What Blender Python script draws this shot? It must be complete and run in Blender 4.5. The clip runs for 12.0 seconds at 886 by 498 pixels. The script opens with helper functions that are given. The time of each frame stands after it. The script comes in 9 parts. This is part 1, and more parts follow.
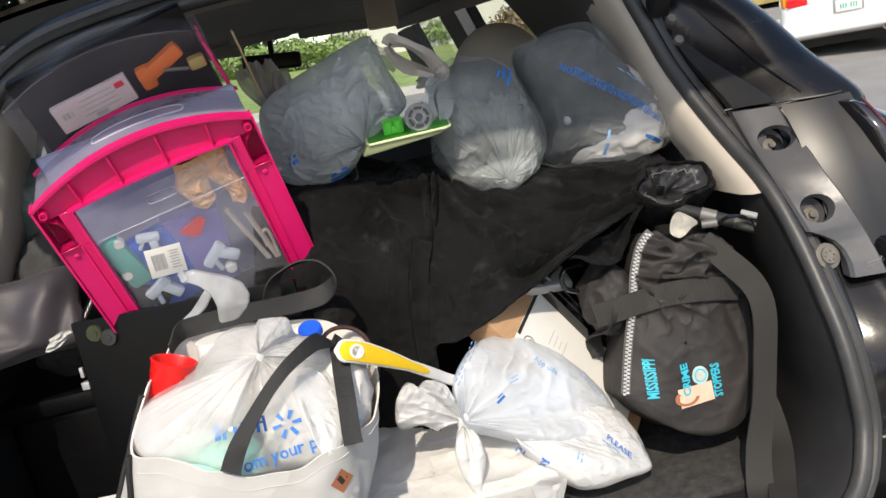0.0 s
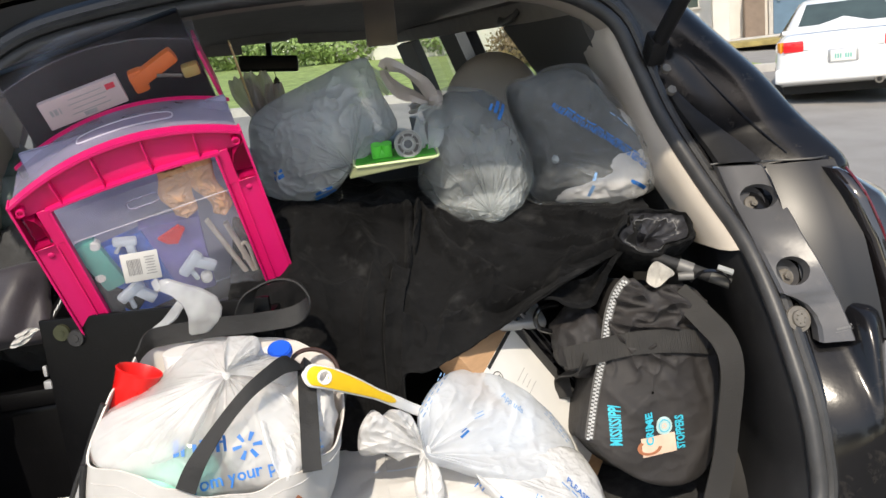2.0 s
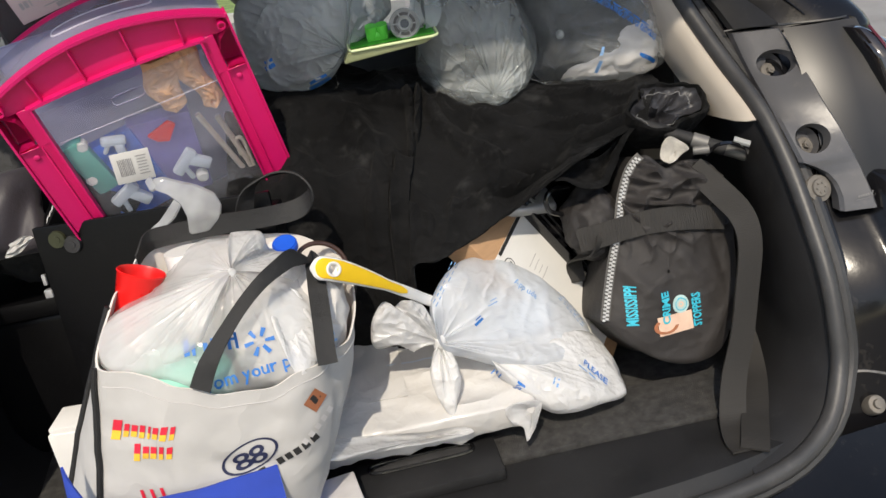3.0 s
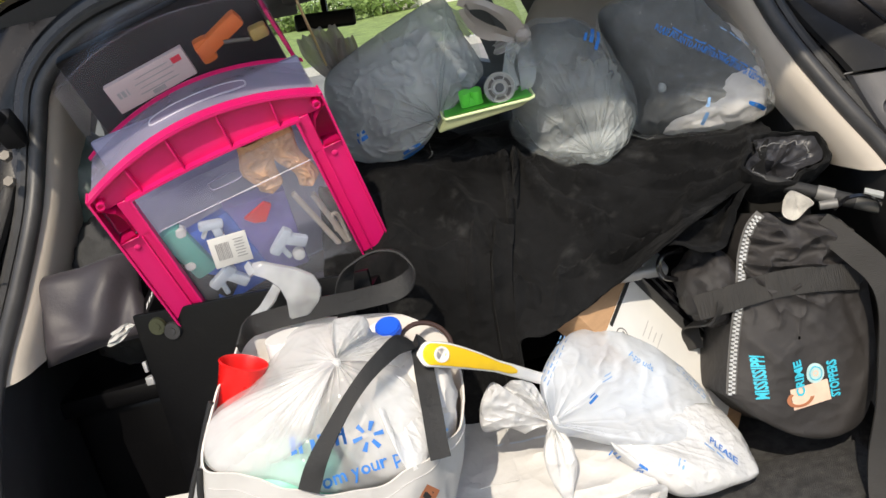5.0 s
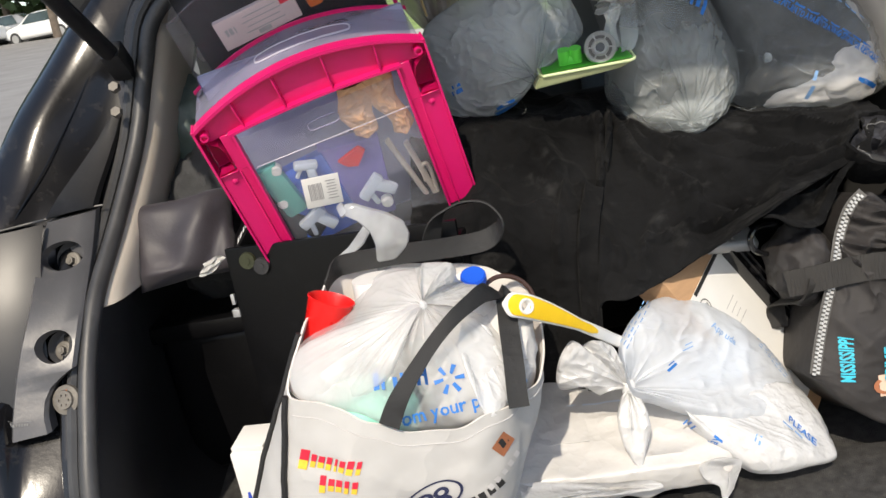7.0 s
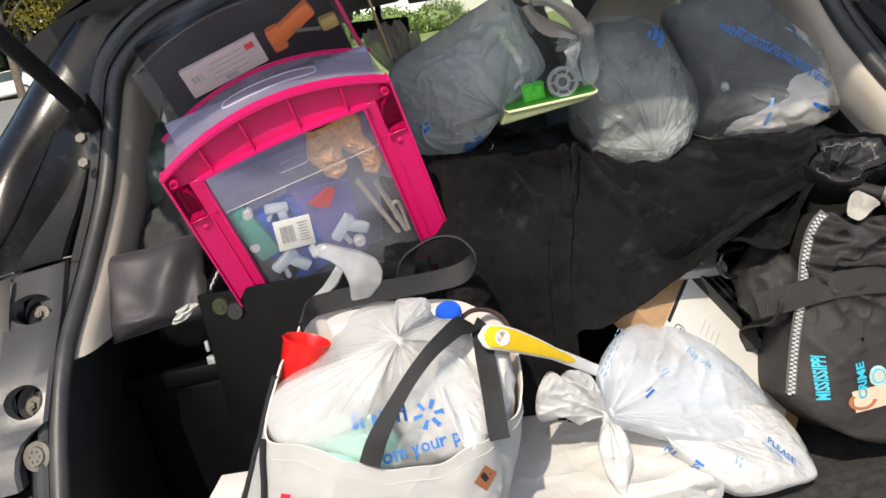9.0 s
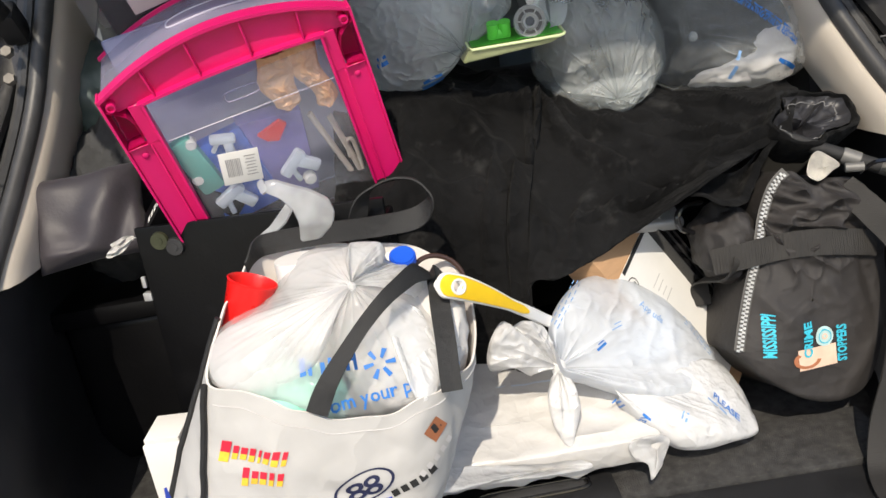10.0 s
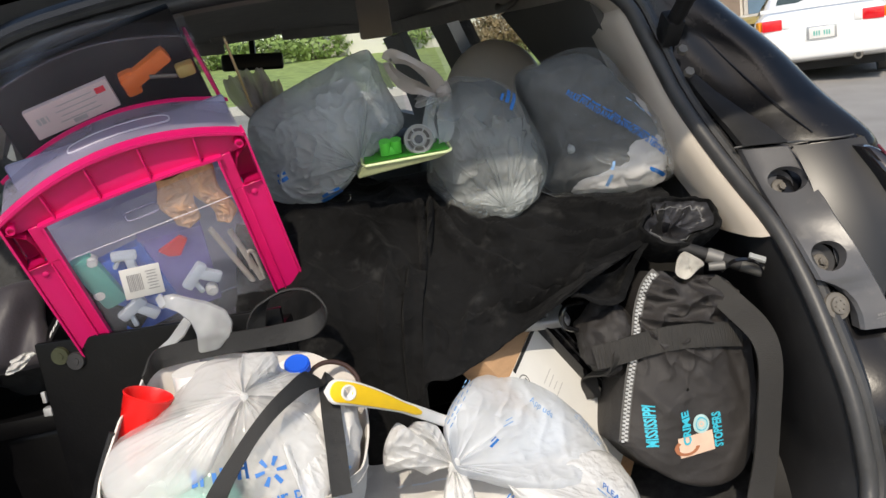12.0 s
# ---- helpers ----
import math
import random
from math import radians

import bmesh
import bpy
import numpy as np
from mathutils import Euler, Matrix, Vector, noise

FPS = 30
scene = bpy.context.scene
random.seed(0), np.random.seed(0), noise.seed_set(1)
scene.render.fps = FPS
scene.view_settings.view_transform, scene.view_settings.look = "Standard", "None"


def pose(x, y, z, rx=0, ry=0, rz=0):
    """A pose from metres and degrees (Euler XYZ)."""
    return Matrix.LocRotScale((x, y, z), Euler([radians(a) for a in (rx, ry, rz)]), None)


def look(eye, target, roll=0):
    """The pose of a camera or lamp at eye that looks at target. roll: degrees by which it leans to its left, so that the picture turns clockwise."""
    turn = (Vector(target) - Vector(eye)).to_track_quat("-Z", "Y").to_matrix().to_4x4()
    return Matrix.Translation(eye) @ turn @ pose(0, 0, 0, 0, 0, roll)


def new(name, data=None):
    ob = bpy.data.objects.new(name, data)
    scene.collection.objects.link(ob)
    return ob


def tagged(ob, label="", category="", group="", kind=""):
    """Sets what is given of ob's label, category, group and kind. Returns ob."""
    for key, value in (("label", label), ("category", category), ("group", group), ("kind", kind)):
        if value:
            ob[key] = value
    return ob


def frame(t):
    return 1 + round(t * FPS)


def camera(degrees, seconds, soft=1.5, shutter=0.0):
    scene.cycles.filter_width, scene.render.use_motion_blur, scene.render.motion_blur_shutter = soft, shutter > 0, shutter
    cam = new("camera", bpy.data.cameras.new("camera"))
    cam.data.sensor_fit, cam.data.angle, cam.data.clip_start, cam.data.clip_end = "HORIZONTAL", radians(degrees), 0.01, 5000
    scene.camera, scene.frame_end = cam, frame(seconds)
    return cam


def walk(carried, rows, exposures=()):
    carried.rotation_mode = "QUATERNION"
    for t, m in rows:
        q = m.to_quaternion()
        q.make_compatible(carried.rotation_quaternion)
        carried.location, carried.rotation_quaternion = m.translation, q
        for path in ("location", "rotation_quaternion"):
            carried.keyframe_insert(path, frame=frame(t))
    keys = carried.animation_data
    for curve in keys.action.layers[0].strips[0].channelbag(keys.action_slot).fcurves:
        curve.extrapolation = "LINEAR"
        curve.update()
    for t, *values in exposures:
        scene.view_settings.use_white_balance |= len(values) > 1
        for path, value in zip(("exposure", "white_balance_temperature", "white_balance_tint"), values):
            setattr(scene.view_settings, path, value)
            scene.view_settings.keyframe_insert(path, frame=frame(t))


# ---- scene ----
from mathutils.bvhtree import BVHTree

cam = camera(58.1, 12.0)
PATH = [
    (0, (0.001, 0.139, 1.405), (0.19, 2.07, 0.92), -12.0),
    (0.5, (-0.012, 0.164, 1.411), (0.072, 2.113, 0.973), -9.0),
    (1, (-0.005, 0.16, 1.424), (0.073, 2.094, 0.918), -7.2),
    (1.5, (0.005, 0.147, 1.442), (0.154, 2.092, 1.002), -6.2),
    (2, (0.011, 0.144, 1.434), (0.249, 2.074, 0.964), -6.6),
    (2.5, (0.01, 0.162, 1.418), (0.283, 2.053, 0.827), -8.4),
    (3, (-0.005, 0.181, 1.401), (0.203, 2.043, 0.702), -9.6),
    (3.2, (-0.012, 0.19, 1.391), (0.157, 2.044, 0.66), -10.1),
    (4.8, (-0.028, 0.242, 1.431), (-0.014, 2.144, 0.812), -12.2),
    (5, (-0.029, 0.252, 1.433), (0.018, 2.168, 0.862), -13.4),
    (5.5, (-0.018, 0.251, 1.428), (0.101, 2.185, 0.932), -15.0),
    (6, (-0.038, 0.259, 1.402), (0.023, 2.154, 0.766), -12.9),
    (6.5, (-0.068, 0.247, 1.406), (-0.178, 2.137, 0.761), -11.1),
    (7, (-0.065, 0.24, 1.415), (-0.186, 2.144, 0.814), -10.6),
    (7.2, (-0.059, 0.238, 1.419), (-0.179, 2.144, 0.825), -10.5),
    (8.8, (-0.066, 0.227, 1.437), (-0.139, 2.167, 0.957), -11.2),
    (9, (-0.066, 0.233, 1.406), (-0.102, 2.166, 0.897), -12.3),
    (9.5, (-0.08, 0.258, 1.402), (-0.013, 2.152, 0.762), -9.7),
    (10, (-0.083, 0.274, 1.405), (-0.001, 2.153, 0.724), -8.8),
    (10.5, (-0.068, 0.268, 1.415), (0.045, 2.162, 0.783), -9.0),
    (11, (-0.053, 0.282, 1.423), (0.108, 2.191, 0.847), -9.9),
    (11.5, (-0.034, 0.263, 1.421), (0.171, 2.167, 0.847), -8.0),
    (12, (-0.027, 0.215, 1.435), (0.247, 2.134, 0.943), -8.8),
]
EXPOSURES = [(0.0, 0.25, 7300, 10), (2.0, 0.30, 7300, 10), (2.5, 0.28, 7300, 10), (3.0, 0.0, 7300, 10), (5.0, 0.28, 7300, 10), (6.0, 0.22, 7300, 10), (9.0, 0.26, 7300, 10), (11.0, 0.25, 7300, 10), (12.0, 0.08, 7300, 10)]
walk(cam, [(t, look(eye, target, roll)) for t, eye, target, roll in PATH], EXPOSURES)

# ---- light ----
world = bpy.data.worlds.new("sky")
scene.world = world
world.use_nodes = True
wn = world.node_tree.nodes
sky = wn.new("ShaderNodeTexSky")
sky.sky_type = "NISHITA"
sky.sun_disc = False
sky.sun_elevation = radians(47)
sky.sun_rotation = radians(192)
wn["Background"].inputs[1].default_value = 0.22
world.node_tree.links.new(sky.outputs[0], wn["Background"].inputs[0])
sun_data = bpy.data.lights.new("sun", "SUN")
sun_data.energy, sun_data.angle, sun_data.color = 3.4, radians(0.6), (1.0, 0.95, 0.87)
sun = new("sun", sun_data)
SUN_FROM = Vector((-0.15, -0.70, 0.76))
sun.matrix_world = look(SUN_FROM * 20, (0, 0, 0))


# ---- materials ----
def shader(name):
    m = bpy.data.materials.new(name)
    m.use_nodes = True
    nt = m.node_tree
    return m, nt, nt.nodes["Principled BSDF"]


def tex_noise(nt, scale, detail=4.0, coord="Object", stretch=None, rough=0.55):
    tc = nt.nodes.new("ShaderNodeTexCoord")
    n = nt.nodes.new("ShaderNodeTexNoise")
    n.inputs["Scale"].default_value = scale
    n.inputs["Detail"].default_value = detail
    n.inputs["Roughness"].default_value = rough
    if stretch:
        mp = nt.nodes.new("ShaderNodeMapping")
        mp.inputs["Scale"].default_value = stretch
        nt.links.new(tc.outputs[coord], mp.inputs[0])
        nt.links.new(mp.outputs[0], n.inputs["Vector"])
    else:
        nt.links.new(tc.outputs[coord], n.inputs["Vector"])
    return n


def ramp(nt, src, stops):
    r = nt.nodes.new("ShaderNodeValToRGB")
    while len(r.color_ramp.elements) < len(stops):
        r.color_ramp.elements.new(0.5)
    for e, (p, c) in zip(r.color_ramp.elements, stops):
        e.position, e.color = p, (*c, 1) if len(c) == 3 else c
    nt.links.new(src, r.inputs[0])
    return r


def scaled(c, k):
    return tuple(min(1.0, v * k) for v in c)


def surface(name, col, rough=0.6, metal=0.0, var=0.15, scale=14, bump=0.15, bscale=260, dust=0.0, coat=0.0, dscale=33, dustcol=(0.45, 0.42, 0.38), stretch=None, bstretch=None, dist=0.002):
    """A painted, moulded or woven surface: colour varied at two scales, fine relief, optional dust specks."""
    m, nt, b = shader(name)
    n1 = tex_noise(nt, scale, 5, stretch=stretch)
    r1 = ramp(nt, n1.outputs[0], [(0.3, scaled(col, 1 - var)), (0.7, scaled(col, 1 + var))])
    out = r1.outputs[0]
    n2 = tex_noise(nt, bscale, 3, stretch=bstretch)
    if dust:
        n3 = tex_noise(nt, dscale, 9, rough=0.75)
        r3 = ramp(nt, n3.outputs[0], [(0.56, (0, 0, 0)), (0.8, (dust,) * 3)])
        mx = nt.nodes.new("ShaderNodeMixRGB")
        nt.links.new(r3.outputs[0], mx.inputs[0])
        nt.links.new(out, mx.inputs[1])
        mx.inputs[2].default_value = (*dustcol, 1)
        out = mx.outputs[0]
    nt.links.new(out, b.inputs["Base Color"])
    rr = nt.nodes.new("ShaderNodeMapRange")
    rr.inputs["To Min"].default_value, rr.inputs["To Max"].default_value = max(0.02, rough - 0.1), min(1, rough + 0.1)
    nt.links.new(n1.outputs[0], rr.inputs[0])
    nt.links.new(rr.outputs[0], b.inputs["Roughness"])
    b.inputs["Metallic"].default_value = metal
    b.inputs["Coat Weight"].default_value = coat
    b.inputs["Coat Roughness"].default_value = 0.06
    if bump:
        bp = nt.nodes.new("ShaderNodeBump")
        bp.inputs["Strength"].default_value, bp.inputs["Distance"].default_value = bump, dist
        nt.links.new(n2.outputs[0], bp.inputs["Height"])
        nt.links.new(bp.outputs[0], b.inputs["Normal"])
    return m


def film(name, col, opaque, rough=0.25, crease=0.5, glow_through=0.3, cscale=26.0, lo=None, folds=0.0):
    """Thin plastic film: part see-through, part milky, with creases."""
    m, nt, b = shader(name)
    n = tex_noise(nt, cscale, 2, rough=0.5)
    b.inputs["Coat Weight"].default_value, b.inputs["Coat Roughness"].default_value = 0.6, 0.08
    b.inputs["Base Color"].default_value = (*col, 1)
    b.inputs["Roughness"].default_value = rough
    tl = nt.nodes.new("ShaderNodeBsdfTranslucent")
    tl.inputs[0].default_value = (*col, 1)
    mx1 = nt.nodes.new("ShaderNodeMixShader")
    mx1.inputs[0].default_value = glow_through
    nt.links.new(b.outputs[0], mx1.inputs[1])
    nt.links.new(tl.outputs[0], mx1.inputs[2])
    tr = nt.nodes.new("ShaderNodeBsdfTransparent")
    mx2 = nt.nodes.new("ShaderNodeMixShader")
    lo = opaque * 0.72 if lo is None else lo
    r = ramp(nt, n.outputs[0], [(0.38, (lo,) * 3), (0.64, (min(1, opaque * 1.15),) * 3)])
    nt.links.new(r.outputs[0], mx2.inputs[0])
    nt.links.new(tr.outputs[0], mx2.inputs[1])
    nt.links.new(mx1.outputs[0], mx2.inputs[2])
    nt.links.new(mx2.outputs[0], nt.nodes["Material Output"].inputs[0])
    bp = nt.nodes.new("ShaderNodeBump")
    bp.inputs["Strength"].default_value, bp.inputs["Distance"].default_value = crease, 0.006
    n2 = tex_noise(nt, 55, 4, rough=0.6)
    nt.links.new(n2.outputs[0], bp.inputs["Height"])
    last = bp
    # sharp-edged facets of creased film, at two sizes
    for scale, dist in ((folds, 0.012), (folds * 2.6, 0.004)) if folds else ():
        tc = nt.nodes.new("ShaderNodeTexCoord")
        wn_ = tex_noise(nt, scale * 0.5, 3)
        add = nt.nodes.new("ShaderNodeVectorMath")
        add.operation = "MULTIPLY_ADD"
        add.inputs[1].default_value = (0.07, 0.07, 0.07)
        nt.links.new(wn_.outputs[1], add.inputs[0])
        nt.links.new(tc.outputs["Object"], add.inputs[2])
        vo = nt.nodes.new("ShaderNodeTexVoronoi")
        vo.inputs["Scale"].default_value = scale
        nt.links.new(add.outputs[0], vo.inputs["Vector"])
        b2_ = nt.nodes.new("ShaderNodeBump")
        b2_.inputs["Strength"].default_value, b2_.inputs["Distance"].default_value = 0.5, dist
        nt.links.new(vo.outputs["Distance"], b2_.inputs["Height"])
        nt.links.new(last.outputs[0], b2_.inputs["Normal"])
        last = b2_
    nt.links.new(last.outputs[0], b.inputs["Normal"])
    return m


def frosted(m, rough, share):
    """Let part of what is seen through a clear plastic blur with its distance behind it."""
    nt = m.node_tree
    out = nt.nodes["Material Output"].inputs[0].links[0].from_node
    clear = out.inputs[1].links[0].from_node
    rf = nt.nodes.new("ShaderNodeBsdfRefraction")
    rf.inputs["IOR"].default_value, rf.inputs["Roughness"].default_value = 1.01, rough
    mx = nt.nodes.new("ShaderNodeMixShader")
    mx.inputs[0].default_value = share
    nt.links.new(clear.outputs[0], mx.inputs[1])
    nt.links.new(rf.outputs[0], mx.inputs[2])
    nt.links.new(mx.outputs[0], out.inputs[1])


def glass(name, tint=(0.9, 0.95, 0.93), see=0.9):
    m, nt, b = shader(name)
    g = nt.nodes.new("ShaderNodeBsdfGlossy")
    g.inputs["Roughness"].default_value = 0.02
    tr = nt.nodes.new("ShaderNodeBsdfTransparent")
    tr.inputs[0].default_value = (*tint, 1)
    mx = nt.nodes.new("ShaderNodeMixShader")
    lw = nt.nodes.new("ShaderNodeLayerWeight")
    lw.inputs[0].default_value = 0.5
    pw = nt.nodes.new("ShaderNodeMath")
    pw.operation = "POWER"
    pw.inputs[1].default_value = 4.0
    nt.links.new(lw.outputs["Facing"], pw.inputs[0])
    sc = nt.nodes.new("ShaderNodeMapRange")
    sc.inputs["To Min"].default_value, sc.inputs["To Max"].default_value = 0.04, 0.8
    nt.links.new(pw.outputs[0], sc.inputs[0])
    nt.links.new(sc.outputs[0], mx.inputs[0])
    nt.links.new(tr.outputs[0], mx.inputs[1])
    nt.links.new(g.outputs[0], mx.inputs[2])
    nt.links.new(mx.outputs[0], nt.nodes["Material Output"].inputs[0])
    return m


M_PAINT = surface("black_paint", (0.005, 0.005, 0.006), 0.16, 0, 0.2, 6, 0.03, 90, dust=0.3, dscale=70, dustcol=(0.05, 0.047, 0.043))
M_PAINT.node_tree.nodes["Principled BSDF"].inputs["Specular IOR Level"].default_value = 0.28
M_GRIME = surface("grimy_black_paint", (0.006, 0.006, 0.007), 0.17, 0, 0.25, 7, 0.05, 120, dust=0.7, dscale=26, dustcol=(0.070, 0.062, 0.052), stretch=(1, 1, 0.4))
M_GRIME.node_tree.nodes["Principled BSDF"].inputs["Specular IOR Level"].default_value = 0.35
M_FLANK = surface("deep_black_plastic", (0.006, 0.006, 0.007), 0.38, 0, 0.1, 6, 0.0, 100)
M_COVER = surface("dark_pillar_plastic", (0.034, 0.034, 0.036), 0.4, 0, 0.12, 9, 0.05, 200, dust=0.2, dustcol=(0.16, 0.15, 0.14))
M_JAMB = surface("grey_black_jamb_plastic", (0.072, 0.072, 0.077), 0.34, 0, 0.15, 9, 0.08, 200, dust=0.35, dustcol=(0.22, 0.2, 0.18))
M_JAMBPAINT = surface("gutter_paint", (0.010, 0.010, 0.011), 0.25, 0, 0.2, 10, 0.05, 90, dust=0.3, dustcol=(0.10, 0.095, 0.09))
M_SILVERDIM = surface("scuffed_edge", (0.16, 0.155, 0.15), 0.5, 0.3, 0.35, 60, 0.2, 300)
M_INKDIM = surface("moulded_letters", (0.16, 0.16, 0.16), 0.6, 0, 0.2, 60, 0.0, 300)
M_RUBBER = surface("seal_rubber", (0.040, 0.040, 0.041), 0.45, 0, 0.25, 20, 0.15, 300, dust=0.3, dustcol=(0.16, 0.15, 0.14))
M_BLACKTRIM = surface("black_moulded_trim", (0.014, 0.014, 0.015), 0.5, 0, 0.2, 12, 0.35, 900, dust=0.25, dscale=55, dustcol=(0.10, 0.10, 0.095), dist=0.0008)
M_BLACKTRIM.node_tree.nodes["Principled BSDF"].inputs["Specular IOR Level"].default_value = 0.42
M_SEATCLOTH = surface("black_seat_cloth", (0.018, 0.018, 0.019), 0.95, 0, 0.2, 30, 0.5, 800)
M_BEIGE = surface("beige_trim", (0.48, 0.43, 0.37), 0.55, 0, 0.07, 8, 0.2, 700, dist=0.0008)
M_LINER = surface("headliner_cloth", (0.36, 0.345, 0.32), 0.95, 0, 0.08, 30, 0.3, 900, dist=0.0008)
M_GREYTRIM = surface("dark_grey_trim", (0.075, 0.073, 0.07), 0.65, 0, 0.12, 10, 0.25, 700, dist=0.0008)
M_CARPET = surface("cargo_carpet", (0.036, 0.035, 0.034), 0.97, 0, 0.5, 60, 1.0, 500, dust=0.8, dscale=170, dustcol=(0.14, 0.125, 0.10))
M_STEEL = surface("bolt_steel", (0.17, 0.155, 0.135), 0.6, 0.4, 0.25, 60, 0.2, 500)
M_REDLAMP = surface("red_lamp_plastic", (0.10, 0.004, 0.010), 0.12, 0, 0.1, 10, 0.0, 100, coat=0.8)
M_BRIGHTREDLAMP = surface("clear_red_lens", (0.45, 0.006, 0.02), 0.12, 0, 0.1, 10, 0.0, 100, coat=0.8)
M_SMOKE = surface("smoked_lamp_plastic", (0.014, 0.012, 0.013), 0.1, 0, 0.2, 10, 0.0, 100, coat=1.0)
M_GLASS = glass("window_glass")
M_MIRROR = surface("mirror_back", (0.012, 0.012, 0.013), 0.35, 0, 0.1, 10, 0.05, 200)

M_PINK = surface("magenta_plastic", (0.66, 0.008, 0.135), 0.34, 0, 0.06, 12, 0.08, 220)
M_CLEAR = film("clear_box_plastic", (0.74, 0.76, 0.84), 0.12, 0.14, 0.10, 0.2, 9.0, 0.04)
M_MILKRIM = film("milky_moulded_rim", (0.80, 0.77, 0.88), 0.85, 0.2, 0.05, 0.3, 8.0, 0.75)
# darker copy of the milky plastic: the handle slot's shade as colour
M_MILKSHADE = film("shaded_milky_plastic", (0.44, 0.38, 0.52), 0.66, 0.25, 0.1, 0.3, 8.0, 0.55)
M_MILK = film("milky_box_plastic", (0.62, 0.58, 0.76), 0.50, 0.25, 0.1, 0.35, 8.0, 0.40)
M_GREYFILM = film("grey_bag_film", (0.62, 0.66, 0.66), 0.84, 0.10, 0.03, 0.5, 7.0, 0.62, 11.0)
M_GREYFILM2 = film("thin_grey_bag_film", (0.74, 0.78, 0.77), 0.44, 0.09, 0.03, 0.45, 8.0, 0.20, 12.0)
M_GREYFILM3 = film("clear_grey_bag_film", (0.74, 0.76, 0.76), 0.30, 0.10, 0.03, 0.4, 8.0, 0.10, 12.0)
# clear plastic again, with the upper drawer's dimness put into its colour
M_CLEARSHADE = film("shaded_clear_plastic", (0.50, 0.48, 0.54), 0.12, 0.12, 0.05, 0.2, 7.0, 0.06)
M_WHITEFILM = film("white_bag_film", (0.86, 0.86, 0.86), 0.98, 0.25, 0.05, 0.38, 14.0, 0.94, 22.0)
M_WHITEFILM3 = film("loose_white_bag_film", (0.92, 0.92, 0.92), 0.62, 0.20, 0.03, 0.5, 10.0, 0.36)
M_WHITEFILM4 = film("fanned_white_bag_film", (0.92, 0.91, 0.91), 0.70, 0.26, 0.02, 0.5, 12.0, 0.52)
M_WHITEFILM5 = film("bluish_white_bag_film", (0.86, 0.89, 0.93), 0.88, 0.16, 0.03, 0.5, 9.0, 0.72, 12.0)
M_BEIGEFILM = film("brownish_bag_film", (0.44, 0.39, 0.35), 0.95, 0.3, 0.2, 0.25, 20.0, 0.85)
M_PALETEAL = surface("pale_green_tub", (0.24, 0.62, 0.50), 0.5, 0, 0.25, 14, 0.05, 200)
M_PALEBLUECLOTH = surface("pale_blue_wrap", (0.62, 0.68, 0.76), 0.6, 0, 0.1, 14, 0.3, 90)
M_WHITEWRAP = film("white_wrap", (0.62, 0.605, 0.585), 1.0, 0.3, 0.05, 0.05, 14.0, 1.0, 13.0)
# pale patches are dust and also the folds' sheen, painted into the colour
M_COAT = surface("black_brushed_cotton", (0.0082, 0.0083, 0.0087), 0.95, 0, 0.6, 8, 0.6, 600, dust=0.9, dscale=13, dustcol=(0.050, 0.050, 0.049))
M_COAT.node_tree.nodes["Principled BSDF"].inputs["Specular IOR Level"].default_value = 0.08
M_COAT.node_tree.nodes["Principled BSDF"].inputs["Sheen Weight"].default_value = 0.02
M_SATIN = surface("black_satin_lining", (0.03, 0.03, 0.034), 0.42, 0, 0.2, 30, 0.2, 120)
M_STITCH = surface("stitching", (0.035, 0.034, 0.033), 0.9, 0, 0.3, 300, 0.3, 900)
M_DUFFEL = surface("faded_black_nylon", (0.024, 0.0212, 0.0205), 0.66, 0, 0.22, 12, 0.5, 900, dust=0.12, dustcol=(0.14, 0.13, 0.12), dist=0.0012)
M_WEB = surface("ribbed_webbing", (0.018, 0.0165, 0.015), 0.75, 0, 0.12, 40, 0.5, 1500, bstretch=(0.05, 0.05, 1.0), dist=0.0012)
M_WEBX = surface("cross_ribbed_webbing", (0.024, 0.022, 0.020), 0.7, 0, 0.25, 40, 0.9, 620, bstretch=(1.0, 0.06, 0.06), dist=0.0022)
M_ZIP = surface("zip_teeth", (0.50, 0.50, 0.49), 0.45, 0.3, 0.3, 200, 0.1, 300)
M_TOTE = surface("white_nonwoven", (0.47, 0.46, 0.445), 0.78, 0, 0.06, 15, 0.25, 900, dist=0.0008)
M_TOTEIN = surface("white_nonwoven_inside", (0.70, 0.66, 0.62), 0.85, 0, 0.05, 15, 0.25, 900)
M_STRAP = surface("black_nonwoven_strap", (0.013, 0.013, 0.0135), 0.6, 0, 0.2, 30, 0.7, 1300, dist=0.001)
M_BLUECLOTH = surface("blue_nonwoven", (0.018, 0.055, 0.38), 0.75, 0, 0.12, 18, 0.3, 700)
M_CARD = surface("brown_cardboard", (0.42, 0.25, 0.135), 0.85, 0, 0.1, 22, 0.2, 200, stretch=(1, 1, 6))
M_PAPER = surface("white_paper", (0.72, 0.71, 0.68), 0.7, 0, 0.03, 20, 0.1, 300)
M_WRAPPER = surface("pale_wrapper", (0.62, 0.59, 0.53), 0.4, 0, 0.35, 30, 0.1, 200)
M_PAPERGREY = surface("grey_paper", (0.55, 0.53, 0.52), 0.8, 0, 0.1, 25, 0.1, 300)
M_BIN = surface("black_board", (0.0035, 0.0035, 0.004), 0.33, 0, 0.2, 8, 0.1, 240, dust=0.1, dustcol=(0.05, 0.05, 0.055))
M_BIN.node_tree.nodes["Principled BSDF"].inputs["Specular IOR Level"].default_value = 0.18
M_GLOSSBLK = surface("gloss_black_plastic", (0.008, 0.008, 0.009), 0.18, 0, 0.2, 10, 0.02, 200, coat=0.4)
